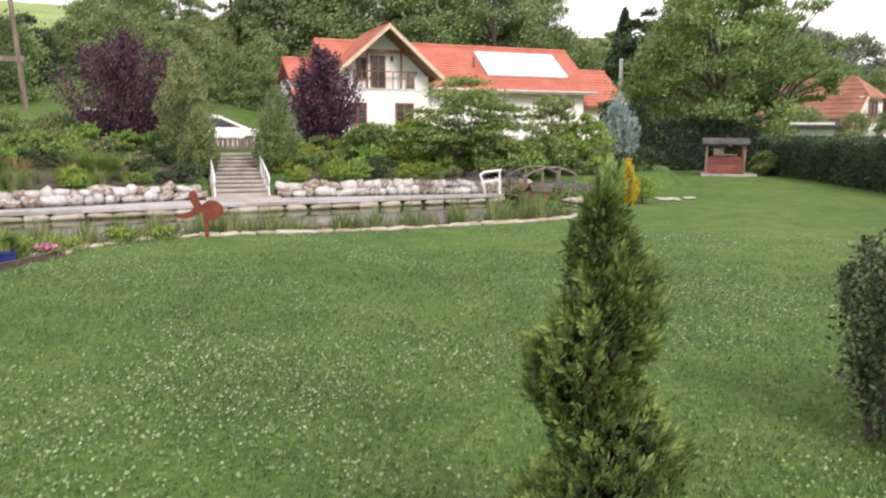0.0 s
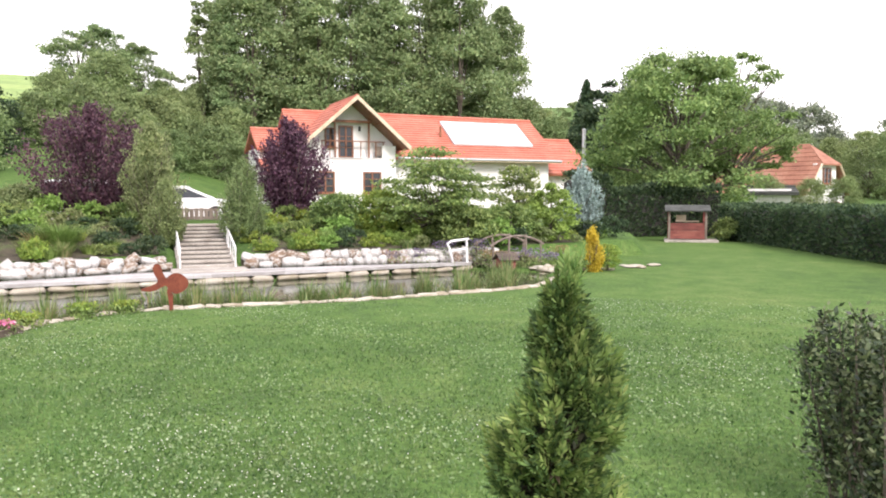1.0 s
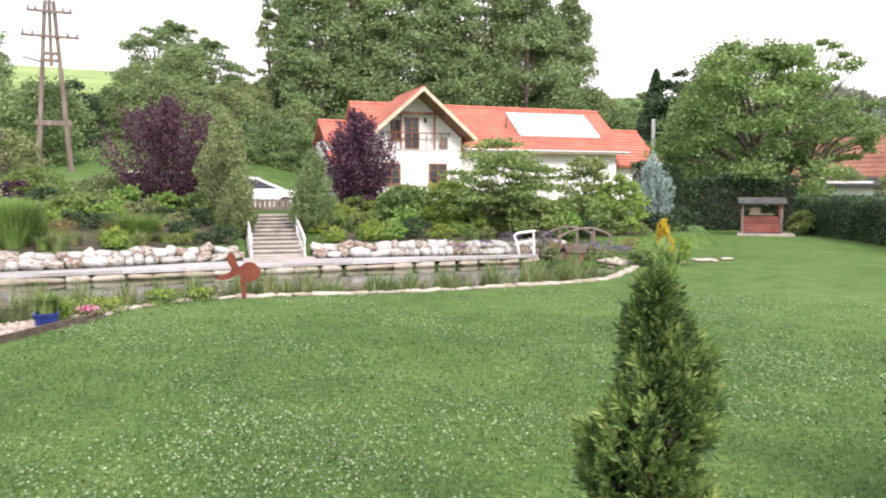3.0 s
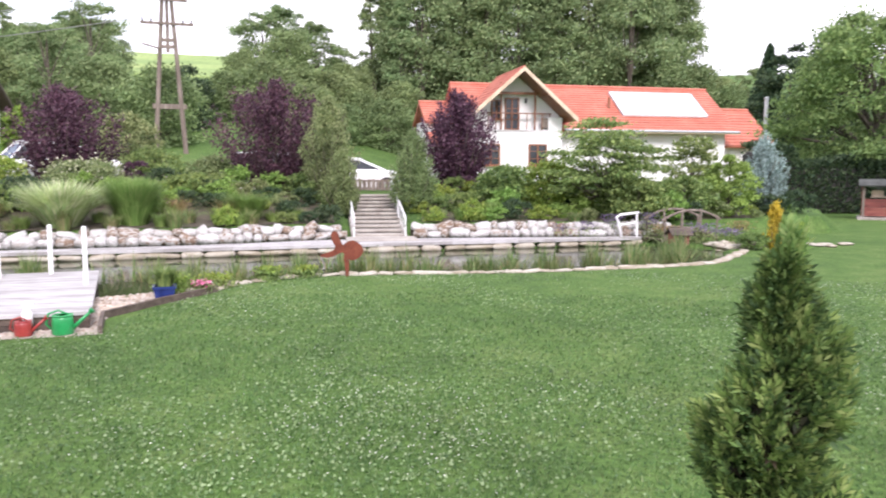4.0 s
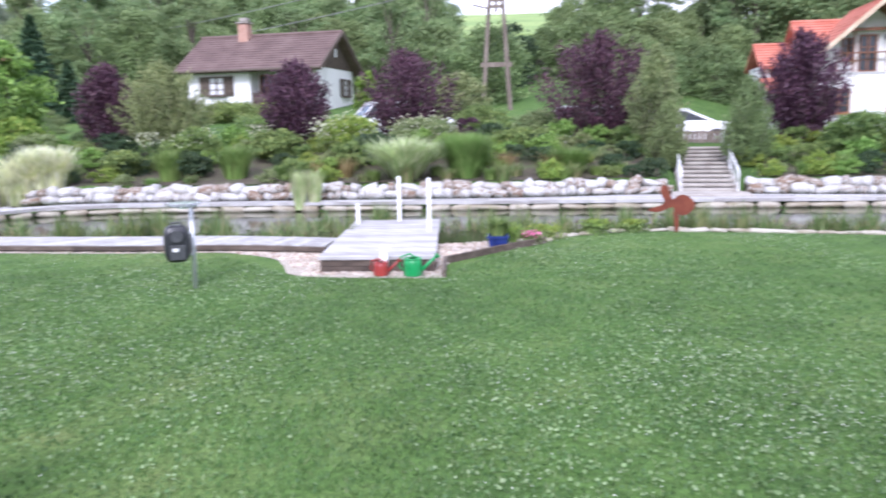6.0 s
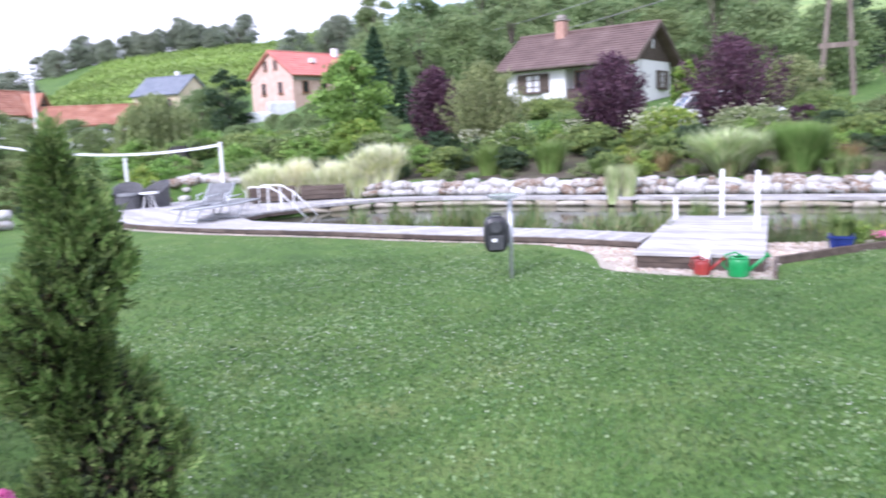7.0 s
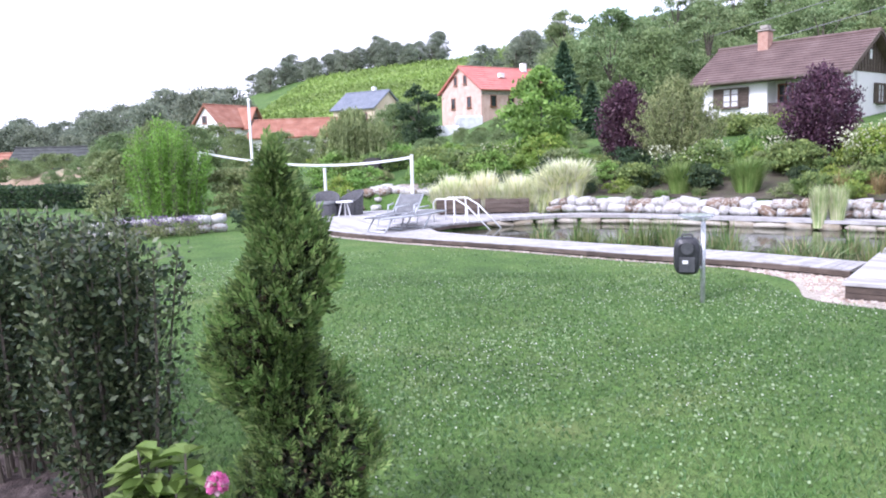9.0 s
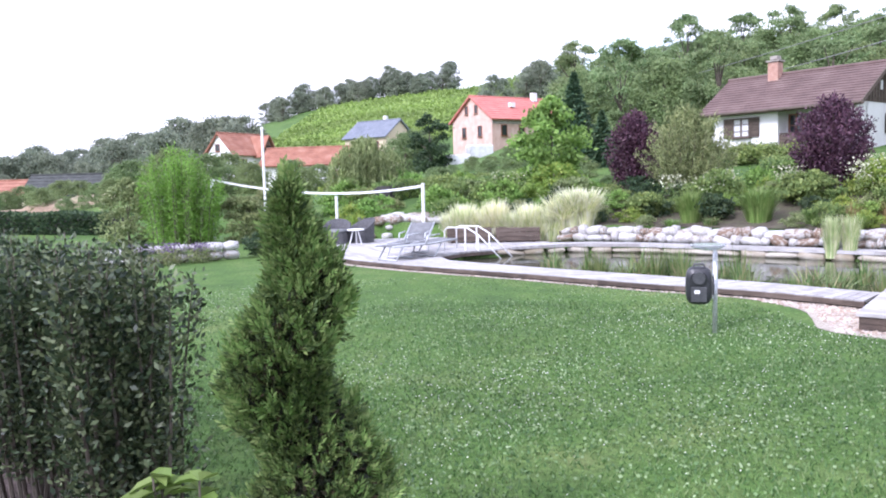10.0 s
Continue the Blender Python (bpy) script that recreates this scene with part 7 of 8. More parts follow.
twiggy("round_willow", "large rounded grey-green willow shrub", "shrub", on(-20.4, 15.7), 262, 2.75, 1.4, 0.12, "grey_green", 260, 90, 0.12, aspect=0.28)
# sumac: flat tiers of leaves on spreading limbs
sumac = thing("sumac_tree", "broad spreading green sumac tree with tiered foliage", "tree", on(0.75, 23.1))
r = np.random.default_rng(263)
sg, sp = Geo(), []
sg.tube([(0, 0, -0.1), (0.05, 0, 0.6), (0, 0.05, 1.4)], [0.07, 0.06, 0.04], 7)
for k in range(58):
    a, q = r.uniform(0, 2 * math.pi), r.uniform(0.1, 1) ** 0.6
    z = r.uniform(0.1, 1.55) + 1.05 * (1 - q) * r.uniform(0.3, 1.0)
    c = np.array([math.cos(a) * q * 1.65 + 0.1, math.sin(a) * q * 1.4, z + 0.45])
    if k < 7:
        c = np.array([-0.75 + 0.28 * k, r.uniform(-0.5, 0.3), 2.35 + 0.42 * math.sin(k * 0.75)])
    if k % 2:
        sg.tube([(0, 0, 0.5 + 0.3 * z), (c[0] * 0.5, c[1] * 0.5, z * 0.9), tuple(c - np.array([0, 0, 0.06]))], [0.03, 0.02, 0.008], 5)
    m = 190
    sp.append(c + r.normal(0, 1, (m, 3)) * np.array([0.27, 0.27, 0.05]) * r.uniform(0.7, 1.2))
sp = np.concatenate(sp)
part("trunk", sg, M["bark"], sumac)
part("crown", quad_mesh("crown", leaves(r, sp, np.c_[unit(sp[:, :2]), np.full(len(sp), -0.25)], 0.13, 0.42, 0.1, 0.55), M["green_a"]), None, sumac)


# perennials that fill the bank, from a few models
per = []
for i, (mat, w, h, lf) in enumerate((("green_a", 0.55, 0.5, 0.09), ("yellow_green", 0.5, 0.42, 0.08), ("green_c", 0.6, 0.55, 0.09), ("grey_green", 0.5, 0.45, 0.08), ("green_b", 0.55, 0.6, 0.1))):
    r_ = np.random.default_rng(1200 + i)
    c_, rad_ = crown_clumps(r_, 16, w, h, 0.05, "round")
    p_, d_ = clump_points(r_, c_, rad_, 1100, 0.3, 0.8)
    p_[:, 2] = np.maximum(p_[:, 2], 0.02)
    per.append(quad_mesh("perennial", leaves(r_, p_, d_ * 0.6 + np.array([0, 0, 0.3]), lf, 0.5, 0, 0.7), M[mat]))
PER_LABEL = ["bushy mid-green perennial on the bank", "yellow-green perennial clump on the bank", "dark green perennial clump on the bank", "grey-green perennial clump on the bank", "fresh green perennial clump on the bank"]
r_ = np.random.default_rng(1300)
tries = []
for x_, y_ in zip(r_.uniform(-25, 7, 4000), r_.uniform(9.5, 27, 4000)):
    if len(tries) >= 210:
        break
    s_ = float(poly_dist(np.array([x_]), np.array([y_]), BANK)[0])
    lx = (x_ - STEP_X) * math.cos(STEP_A) + (y_ - STEP_Y) * math.sin(STEP_A)
    if any((x_ - a_) ** 2 + (y_ - b_) ** 2 < 1.3 for a_, b_ in ((-11.95, 16.45), (-10.65, 17.35), (-11.5, 15.9), (-10.2, 16.9), (-11.6, 17.0), (-12.5, 16.0), (-9.9, 17.9), (-8.6, 19.3), (-16.2, 14.6), (-17.6, 13.6))):
        continue
    if 0.45 < s_ < 5.2 and abs(lx) > 1.15 and not (x_ > -2 and s_ > 4.4) and all((x_ - a_) ** 2 + (y_ - b_) ** 2 > 0.3 for a_, b_ in tries):
        tries.append((x_, y_))
for x_, y_ in tries:
    k_ = int(r_.integers(5))
    q_ = r_.uniform(0.5, 1.05)
    ob = solo("perennial", per[k_], None, PER_LABEL[k_], "plant", (x_, y_, hz_at(x_, y_) - 0.03), r_.uniform(0, 6.28), group="bank perennials")
    ob.scale = (q_, q_, q_ * r_.uniform(0.8, 1.25))
for k_ in range(60):
    x_, y_ = r_.uniform(-36, -24), r_.uniform(6.5, 17)
    if float(poly_dist(np.array([x_]), np.array([y_]), BANK)[0]) > 0.2:
        m_ = int(r_.choice([0, 1, 3, 4]))
        q_ = r_.uniform(0.8, 1.5)
        ob = solo("perennial", per[m_], None, PER_LABEL[m_], "plant", (x_, y_, hz_at(x_, y_) - 0.05), r_.uniform(0, 6.28), group="bank perennials")
        ob.scale = (q_, q_, q_ * r_.uniform(0.8, 1.2))
# boulders in the rockery beyond the terrace
rk = np.random.default_rng(1400)
for k_ in range(90):
    t_ = rk.uniform(0, 1)
    x_, y_ = -27.4 + 4.6 * t_ + rk.normal(0, 0.55), 7.0 + 3.6 * t_ + rk.normal(0, 0.5)
    if poly_dist(np.array([x_]), np.array([y_]), round_poly)[0] < -0.3:
        ob = solo("boulder", STONES[k_ % 9], None, "pale boulder in the rockery behind the terrace", "boulder", (x_, y_, hz_at(x_, y_) + 0.08), rk.uniform(0, 3), group="rockery boulders")
        q_ = rk.uniform(0.22, 0.5)
        ob.scale = (q_ * 1.2, q_, q_ * 0.75)


# conifers
def conifer(name, label, loc, seed, h, rx, mat, n, leaf, group="", z0=0.1, sag=0.35, tiers=16):
    t = thing(name, label, "conifer", loc, group=group)
    r = np.random.default_rng(seed)
    part("trunk", Geo().tube([(0, 0, -0.1), (0, 0, h * 0.5), (0, 0, h * 0.96)], [h * 0.022, h * 0.014, h * 0.003], 8), M["bark"], t)
    u = np.floor(r.uniform(0, tiers, n)) / tiers + r.normal(0, 0.012, n)
    u = np.clip(u, 0, 0.99)
    arms = r.integers(0, 9, n)
    a = arms * 2 * np.pi / 9 + u * 40 + r.normal(0, 0.16, n)
    rad = rx * (1 - u) ** 0.9 * r.uniform(0.1, 1, n) ** 0.6 * (0.8 + 0.3 * np.sin(arms * 2.3 + np.floor(u * tiers) * 1.7))
    p = np.c_[np.cos(a) * rad, np.sin(a) * rad, z0 + u * (h - z0) - sag * rad * 0.6 + r.normal(0, 0.02, n) + 0.12 * rad]
    p[:, 2] = np.maximum(p[:, 2], 0.05)
    d = np.c_[np.cos(a), np.sin(a), np.full(n, -0.15)]
    part("needles", quad_mesh("needles", leaves(r, p, d, leaf, 0.3, 0.1, 0.45), M[mat]), None, t)
    return t


twiggy("blue_spruce", "young silver-blue spruce at the lawn's edge", "conifer", on(5.85, 26.4), 301, 2.45, 0.78, 0.08, "blue_spruce", 190, 75, 0.09, rise=0.5, fuzz=0.06, aspect=0.3, widest=0.28)
twiggy("golden_conifer", "small golden yellow conifer at the pond corner", "conifer", on(4.75, 20.05), 302, 1.2, 0.3, 0.05, "gold", 70, 60, 0.07, rise=1.4, fuzz=0.05, aspect=0.4, widest=0.35)
conifer("spruce", "tall dark spruce between the house and the walnut", on(16.2, 72.0, -0.3), 303, 10.8, 3.3, "spruce", 14000, 0.42, tiers=22)
tree("tree", "dark green rounded tree behind the walnut", "tree", on(20.5, 68.0, -0.3), 306, 11.5, 4.0, 0.5, "green_c", 20000, 0.26, k=90, r0=0.26, shell=0.4)
conifer("spruce", "dark spruce beside the brick house", on(-41.5, 24.1, -0.2), 304, 6.0, 1.95, "spruce", 14000, 0.26, tiers=20)
conifer("spruce", "dark spruce at the wood's edge", on(-40.2, 25.2, -0.2), 305, 3.6, 1.3, "spruce", 6000, 0.26)

# ornamental grasses
grass_clump("ornamental_grass", "round clump of cream-striped ornamental grass above the wall", on(-11.95, 16.45), 401, 2600, 1.15, 0.85, 0.015, "zebra", arch=0.75, lean=0.6)
grass_clump("ornamental_grass", "dense round clump of green ornamental grass", on(-10.65, 17.35), 402, 3200, 1.2, 0.78, 0.011, "ornamental", arch=0.4, lean=0.45)
grass_clump("ornamental_grass", "green grass clump under the purple plum", on(-8.6, 19.3), 403, 1500, 0.75, 0.9, 0.01, "ornamental", arch=0.6)
grass_clump("ornamental_grass", "broad green grass clump in the border", on(-16.2, 14.6), 404, 1000, 0.95, 0.8, 0.01, "ornamental", arch=0.4)
grass_clump("ornamental_grass", "green grass clump beside its neighbour", on(-17.6, 13.6), 405, 900, 0.9, 0.7, 0.01, "ornamental", arch=0.4)
for i, (x, y) in enumerate(((-10.2, 18.6), (-9.0, 18.9), (-14.2, 15.5), (-13.6, 16.0), (-11.0, 18.0))):
    grass_clump("dry_grass", "tuft of dry straw-coloured grass", on(x, y), 410 + i, 260, 0.62, 0.55, 0.007, "dry_grass", group="dry grass tufts", arch=0.75)
for i in range(34):
    r = np.random.default_rng(900 + i)
    line = along(WALL_W if i < 22 else WALL_E, 0.1)
    x, y, a = line[int(r.integers(len(line)))]
    s = r.uniform(0.35, 1.6)
    x, y = x - math.sin(a) * s, y + math.cos(a) * s
    grass_clump("grass_tuft", "low green tuft on the planted bank", on(x, y), 430 + i, 220, r.uniform(0.25, 0.6), 0.42, 0.008, "ornamental" if i % 3 else "reed", group="bank tufts", arch=0.6)
for i in range(13):
    t = i / 12
    x, y = -21.5 + 2.5 * t, 8.3 + 3.0 * t
    grass_clump("variegated_grass", "tall cream and green variegated grass behind the troughs", on(x - 0.35, y + 0.15), 470 + i, 1100, (1.0, 1.22, 0.88, 1.12, 1.3, 0.95)[i % 6] if i < 10 else 1.1, 0.5 if i < 10 else 0.6, 0.026, "variegated", group="variegated grasses", arch=0.5 if i < 10 else 0.75, lean=0.3)
for i, (x, y) in enumerate(((-13.15, 13.75), (-12.9, 14.0))):
    grass_clump("ornamental_grass", "upright grey-green grass standing at the far pond edge", (x, y, -0.02), 485 + i, 500, 0.9, 0.35, 0.01, "zebra", arch=0.3)

# weeping willow and the big clump of bamboo
ww = thing("weeping_willow", "small weeping willow with hanging branches", "tree", on(-33.4, 9.0))
r = np.random.default_rng(510)
part("trunk", Geo().tube([(0, 0, -0.1), (0.1, 0, 1.2), (0, 0, 2.3)], [0.14, 0.1, 0.06], 8), M["bark"], ww)
n = 15000
k = r.integers(0, 150, n)
ka, kr = r.uniform(0, 6.28, 150), r.uniform(0.2, 1.85, 150)
u = r.uniform(0, 1, n)
top = 2.7 - 0.36 * kr ** 1.6
p = np.c_[np.cos(ka[k]) * kr[k] * (0.8 + 0.2 * u), np.sin(ka[k]) * kr[k] * (0.8 + 0.2 * u), top[k] * (1 - u) + 0.25 * u] + r.normal(0, 0.06, (n, 3))
part("crown", quad_mesh("crown", leaves(r, p, np.tile([0, 0, -1.0], (n, 1)), 0.18, 0.25, 0, 0.35), M["willow"]), None, ww)
bam = thing("bamboo", "tall bright green bamboo clump behind a low wall", "bamboo", on(-27.3, 0.95))
bl_ = []
r = np.random.default_rng(520)
for k in range(90):
    x, y = r.normal(0, 0.4), r.normal(0.12, 0.45)
    hh = r.uniform(2.1, 3.4) * (1 - 0.22 * abs(y)) 
    e = Vector((x * 1.5, y * 1.5, hh))
    part("cane", Geo().tube([(x, y, 0), (x * 1.15, y * 1.15, hh * 0.6), e], [0.014, 0.012, 0.004], 5), M["bark"], bam)
    m = 210
    u = r.uniform(0.03, 1, m)
    pp = np.outer(1 - u, [x, y, 0]) + np.outer(u, [e.x, e.y, e.z]) + r.normal(0, 0.16, (m, 3)) * (1.1 - 0.7 * u)[:, None]
    bl_.append(pp)
pp = np.concatenate(bl_)
pp[:, 2] = np.maximum(pp[:, 2], 0.05)
part("foliage", quad_mesh("foliage", leaves(r, pp, np.tile([0, 0, 0.25], (len(pp), 1)), 0.14, 0.22, 0, 0.8), M["bamboo"]), None, bam)


# hedges
def hedge(label, line, w, h, mat, n, leaf, seed, z=None):
    t = thing("hedge", label, "hedge", (0, 0, 0))
    r = np.random.default_rng(seed)
    # solid near-black boxes behind the leaves stand in for the hedge's inner shade
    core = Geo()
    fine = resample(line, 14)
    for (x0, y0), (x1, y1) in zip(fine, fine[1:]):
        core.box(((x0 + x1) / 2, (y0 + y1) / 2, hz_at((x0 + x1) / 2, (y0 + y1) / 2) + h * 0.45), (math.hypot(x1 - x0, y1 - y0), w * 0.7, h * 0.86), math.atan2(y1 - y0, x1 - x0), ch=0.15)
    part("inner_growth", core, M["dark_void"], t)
    p = np.array(line)
    seg = np.hypot(*np.diff(p, axis=0).T)
    c = np.r_[0, np.cumsum(seg)]
    u = r.uniform(0, c[-1], n)
    x, y = np.interp(u, c, p[:, 0]), np.interp(u, c, p[:, 1])
    k = np.clip(np.searchsorted(c, u) - 1, 0, len(seg) - 1)
    a = np.arctan2(np.diff(p[:, 1])[k], np.diff(p[:, 0])[k])
    f = r.uniform(0, 1, n)
    side = np.where(f < 0.4, -1, np.where(f < 0.62, 1, 0))
    v = np.where(side == 0, r.uniform(-0.5, 0.5, n), side * 0.5) * w * (1 + r.normal(0, 0.06, n))
    hh = np.where(side == 0, h, r.uniform(0.02, 1, n) * h) * (1 + 0.05 * np.sin(u * 1.7) + r.normal(0, 0.035, n))
    q = np.c_[x - np.sin(a) * v, y + np.cos(a) * v, height(x, y) + hh]
    d = np.c_[-np.sin(a) * side, np.cos(a) * side, np.where(side == 0, 1.0, 0.4)]
    part("foliage", quad_mesh("foliage", leaves(r, q, d, leaf, 0.55, 0, 0.6), M[mat]), None, t)


hedge("long clipped dark laurel hedge bordering the lawn", [(15.2, 36.0), (15.1, 30.0), (14.6, 25.0), (14.3, 20.0), (13.8, 13.0)], 1.5, 1.55, "green_c", 26000, 0.13, 601)
hedge("tall dark hedge behind the hut", [(7.6, 37.5), (10.2, 38.2), (13.2, 38.9), (15.4, 38.2)], 1.3, 2.4, "green_c", 14000, 0.15, 602)
hedge("clipped dark hedge along the field", [(-44.0, -9.5), (-39.5, -4.5), (-36.0, -1.0)], 1.3, 0.9, "green_c", 9000, 0.16, 603)
hedge("low green hedge along the road above", [(-30.5, 8.8), (-34.0, 14.0), (-37.0, 18.5)], 1.2, 0.7, "green_a", 6000, 0.13, 604)
tree("shrub", "green shrub beside the garden hut", "shrub", on(14.0, 33.9), 611, 1.1, 0.7, 0.1, "green_a", 3500, 0.1, k=22, r0=0.04, group="border shrubs")

# the big walnut tree behind the lawn, and its neighbours
tree("walnut_tree", "large spreading walnut tree behind the garden hut", "tree", on(14.3, 41.5), 620, 10.2, 4.9, 1.2, "walnut", 52000, 0.19, shape="round", k=95, r0=0.34, n_limb=40, shell=0.25, clump=0.24)
tree("tree", "tall green tree beside the walnut", "tree", on(16.0, 64.0), 621, 10.6, 3.0, 0.6, "green_c", 15000, 0.28, k=60, r0=0.2, shell=0.35, clump=0.28)
tree("tree", "loose open-crowned tree beside the walnut", "tree", on(18.7, 44.5), 622, 11.0, 3.5, 3.0, "walnut", 9000, 0.19, k=52, r0=0.2, shell=0.3, n_limb=46, clump=0.17)
tree("tree", "green tree near the orange-roofed house", "tree", on(18.0, 45.5), 623, 5.6, 1.9, 0.4, "walnut", 9000, 0.22, k=46, r0=0.15, shell=0.35, clump=0.27)

# woodland behind: a few models, copied
models = {}
for nm, args in dict(
        broad=("forest_a", 9.0, 3.6, 0.5, 15000, 0.25, "round", 110, 0.2), tall=("forest_b", 18.5, 3.9, 1.0, 30000, 0.27, "column", 130, 0.26), poplar=("forest_b", 15.5, 2.0, 0.6, 14000, 0.24, "column", 80, 0.18),
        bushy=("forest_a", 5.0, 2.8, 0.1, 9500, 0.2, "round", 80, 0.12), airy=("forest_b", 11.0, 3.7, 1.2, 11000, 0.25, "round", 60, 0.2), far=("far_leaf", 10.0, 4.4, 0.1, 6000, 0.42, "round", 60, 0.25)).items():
    mat, h, rx, z0, n, lf, shp, k, r0 = args
    models[nm] = []
    for v in range(2):
        t = thing("tree", {"broad": "dense green broadleaf tree at the wood's edge", "tall": "tall green larch-like tree in the wood", "poplar": "slender tall green tree behind the houses", "bushy": "bushy green undergrowth at the wood's edge", "airy": "open-crowned green tree on the slope", "far": "distant green tree on the skyline, haze in its leaf colour"}[nm], "tree", (0, -300 - 20 * v, 0), group=f"{nm} woodland trees")
        tr, cr = tree_parts(700 + 10 * len(models) + v, h, rx, z0, mat, n, lf, shape=shp, k=k, r0=r0, shell=0.35, n_limb=14 if nm == "airy" else 8, clump={"broad": 0.34, "tall": 0.36, "poplar": 0.38, "bushy": 0.33, "airy": 0.28, "far": 0.42}[nm])
        part("trunk", tr, M["bark"], t)
        part("crown", cr, None, t)
        models[nm].append(t)
fr_ = np.random.default_rng(42)
used = {}


def wood(kind, az, dist, s=1.0, dz=-0.4):
    a = math.radians(az)
    x, y = math.sin(a) * dist, math.cos(a) * dist
    v = int(fr_.integers(2))
    src = models[kind][v]
    m = Matrix.Translation((x, y, hz_at(x, y) + dz)) @ Matrix.Rotation(fr_.uniform(0, 6.28), 4, "Z")
    s = s * fr_.uniform(0.9, 1.12)
    if (kind, v) not in used:
        used[(kind, v)] = True
        ob = src
        ob.matrix_basis = m
    else:
        ob = copy_thing(src, m)
    ob.scale = (s, s, s * fr_.uniform(0.92, 1.1))


# tall stand behind the white house
for az, d, s in ((-11.5, 72, 0.98), (-9.2, 76, 1.05), (-6.8, 73, 1.05), (-4.2, 75, 1.1), (-1.6, 74, 1.08), (1.0, 76, 1.05), (3.6, 74, 1.0), (5.2, 78, 0.95), (6.7, 80, 0.85), (-8.0, 84, 1.0), (-3.0, 86, 1.05), (2.2, 85, 1.0), (-12.8, 80, 0.85)):
    wood("tall", az, d, s)
for az, d, s in ((-14.6, 74, 1.02), (-13.4, 78, 1.08), (-12.9, 70, 0.75)):
    wood("poplar", az, d, s)
for az, d, s in ((-22.8, 74, 0.92), (-21.2, 78, 0.88), (-18.9, 80, 0.8), (-16.9, 84, 0.76), (-20.6, 86, 0.7)):
    wood("airy", az, d, s)
# undergrowth on the slope between the houses
for az, d, kind, s in ((-25.0, 62, "bushy", 0.9), (-22.5, 60, "bushy", 0.95), (-20.2, 62, "bushy", 0.95), (-18.0, 63, "bushy", 1.0), (-15.8, 62, "bushy", 0.9), (-13.8, 60, "bushy", 0.9), (-17.0, 58, "bushy", 0.7), (-19.4, 56, "bushy", 0.75), (-21.0, 68, "broad", 0.7),
                       (-16.5, 69, "broad", 0.75), (-13.0, 66, "broad", 0.72), (-24.0, 68, "broad", 0.6), (7.0, 80, "broad", 0.95), (8.6, 84, "broad", 1.0), (10.2, 82, "broad", 0.85), (11.8, 88, "airy", 0.8), (-29.6, 50, "bushy", 0.95), (-31.2, 66, "bushy", 0.6),
                       (-27.6, 66, "bushy", 0.55), (-33.4, 55, "bushy", 1.0), (-11.0, 64, "bushy", 0.8), (-9.0, 64, "bushy", 0.8)):
    wood(kind, az, d, s)
# wooded hillside behind the brown-roofed house
for az in np.arange(-59, -33.2, 2.3):
    for j, d in enumerate((62, 72, 83, 96)):
        if -31.5 < az and d > 70:
            continue
        wood("broad" if (j + int(az * 10)) % 3 else "airy", az + fr_.normal(0, 0.5), d + fr_.normal(0, 2.0), (0.68, 0.74, 0.79, 0.82)[j])
for az, d, s in ((-57.0, 58, 0.7), (-54.5, 60, 0.8), (-72.0, 112, 1.3), (-71.0, 118, 1.2), (-75.5, 70, 0.6), (-79.0, 72, 0.55), (-83.0, 70, 0.6), (-86.0, 74, 0.95), (-84.6, 78, 0.8), (-88.5, 66, 0.9), (-91.0, 72, 0.85), (-74.0, 90, 0.8), (-77.5, 108, 1.1)):
    wood("bushy", az, d, s)
# shrubs below the building site and round the farm
for az, d, s in ((-73.2, 62, 0.3), (-71.6, 60, 0.27), (-70.0, 63, 0.3), (-68.6, 61, 0.27), (-67.2, 62, 0.3), (-65.8, 60, 0.28), (-64.4, 62, 0.34), (-63.0, 60, 0.45), (-80.2, 86, 0.75), (-82.6, 92, 0.6), (-78.2, 90, 0.6)):
    wood("bushy", az, d, s)
for k in range(22):
    wood("bushy", -75.5 + 0.85 * k, (36, 42, 49)[k % 3] + fr_.normal(0, 1.0), fr_.uniform(0.2, 0.33))
for az, d, s in ((-93.6, 55, 0.3), (-92.2, 57, 0.34), (-95.0, 56, 0.3), (-90.4, 60, 0.32), (-96.5, 60, 0.36)):
    wood("bushy", az, d, s)
tree("tree", "dark rounded tree beside the brick house", "tree", on(-89.4, 32.3, -0.3), 642, 7.4, 3.0, 0.3, "green_c", 9000, 0.3, k=60, r0=0.18, shell=0.35, clump=0.3)
tree("tree", "dark green tree behind the power pole", "tree", on(-27.6, 51.8, -0.3), 641, 5.2, 2.9, 0.3, "green_c", 9000, 0.22, k=60, r0=0.15, shell=0.35, clump=0.28)
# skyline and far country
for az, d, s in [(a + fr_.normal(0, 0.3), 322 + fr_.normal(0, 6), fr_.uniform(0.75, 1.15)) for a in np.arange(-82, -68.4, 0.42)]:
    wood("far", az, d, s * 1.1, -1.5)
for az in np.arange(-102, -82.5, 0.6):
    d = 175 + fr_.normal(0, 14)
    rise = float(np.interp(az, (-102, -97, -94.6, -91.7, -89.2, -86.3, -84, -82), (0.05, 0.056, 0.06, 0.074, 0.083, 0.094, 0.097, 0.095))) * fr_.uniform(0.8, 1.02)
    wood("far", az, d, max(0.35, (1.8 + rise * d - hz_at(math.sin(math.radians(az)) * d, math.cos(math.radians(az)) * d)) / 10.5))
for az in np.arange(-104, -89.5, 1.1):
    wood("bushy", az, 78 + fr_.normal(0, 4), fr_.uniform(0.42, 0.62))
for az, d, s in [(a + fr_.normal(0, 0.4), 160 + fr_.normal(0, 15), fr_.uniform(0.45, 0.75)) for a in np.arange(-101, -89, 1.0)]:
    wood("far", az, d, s)
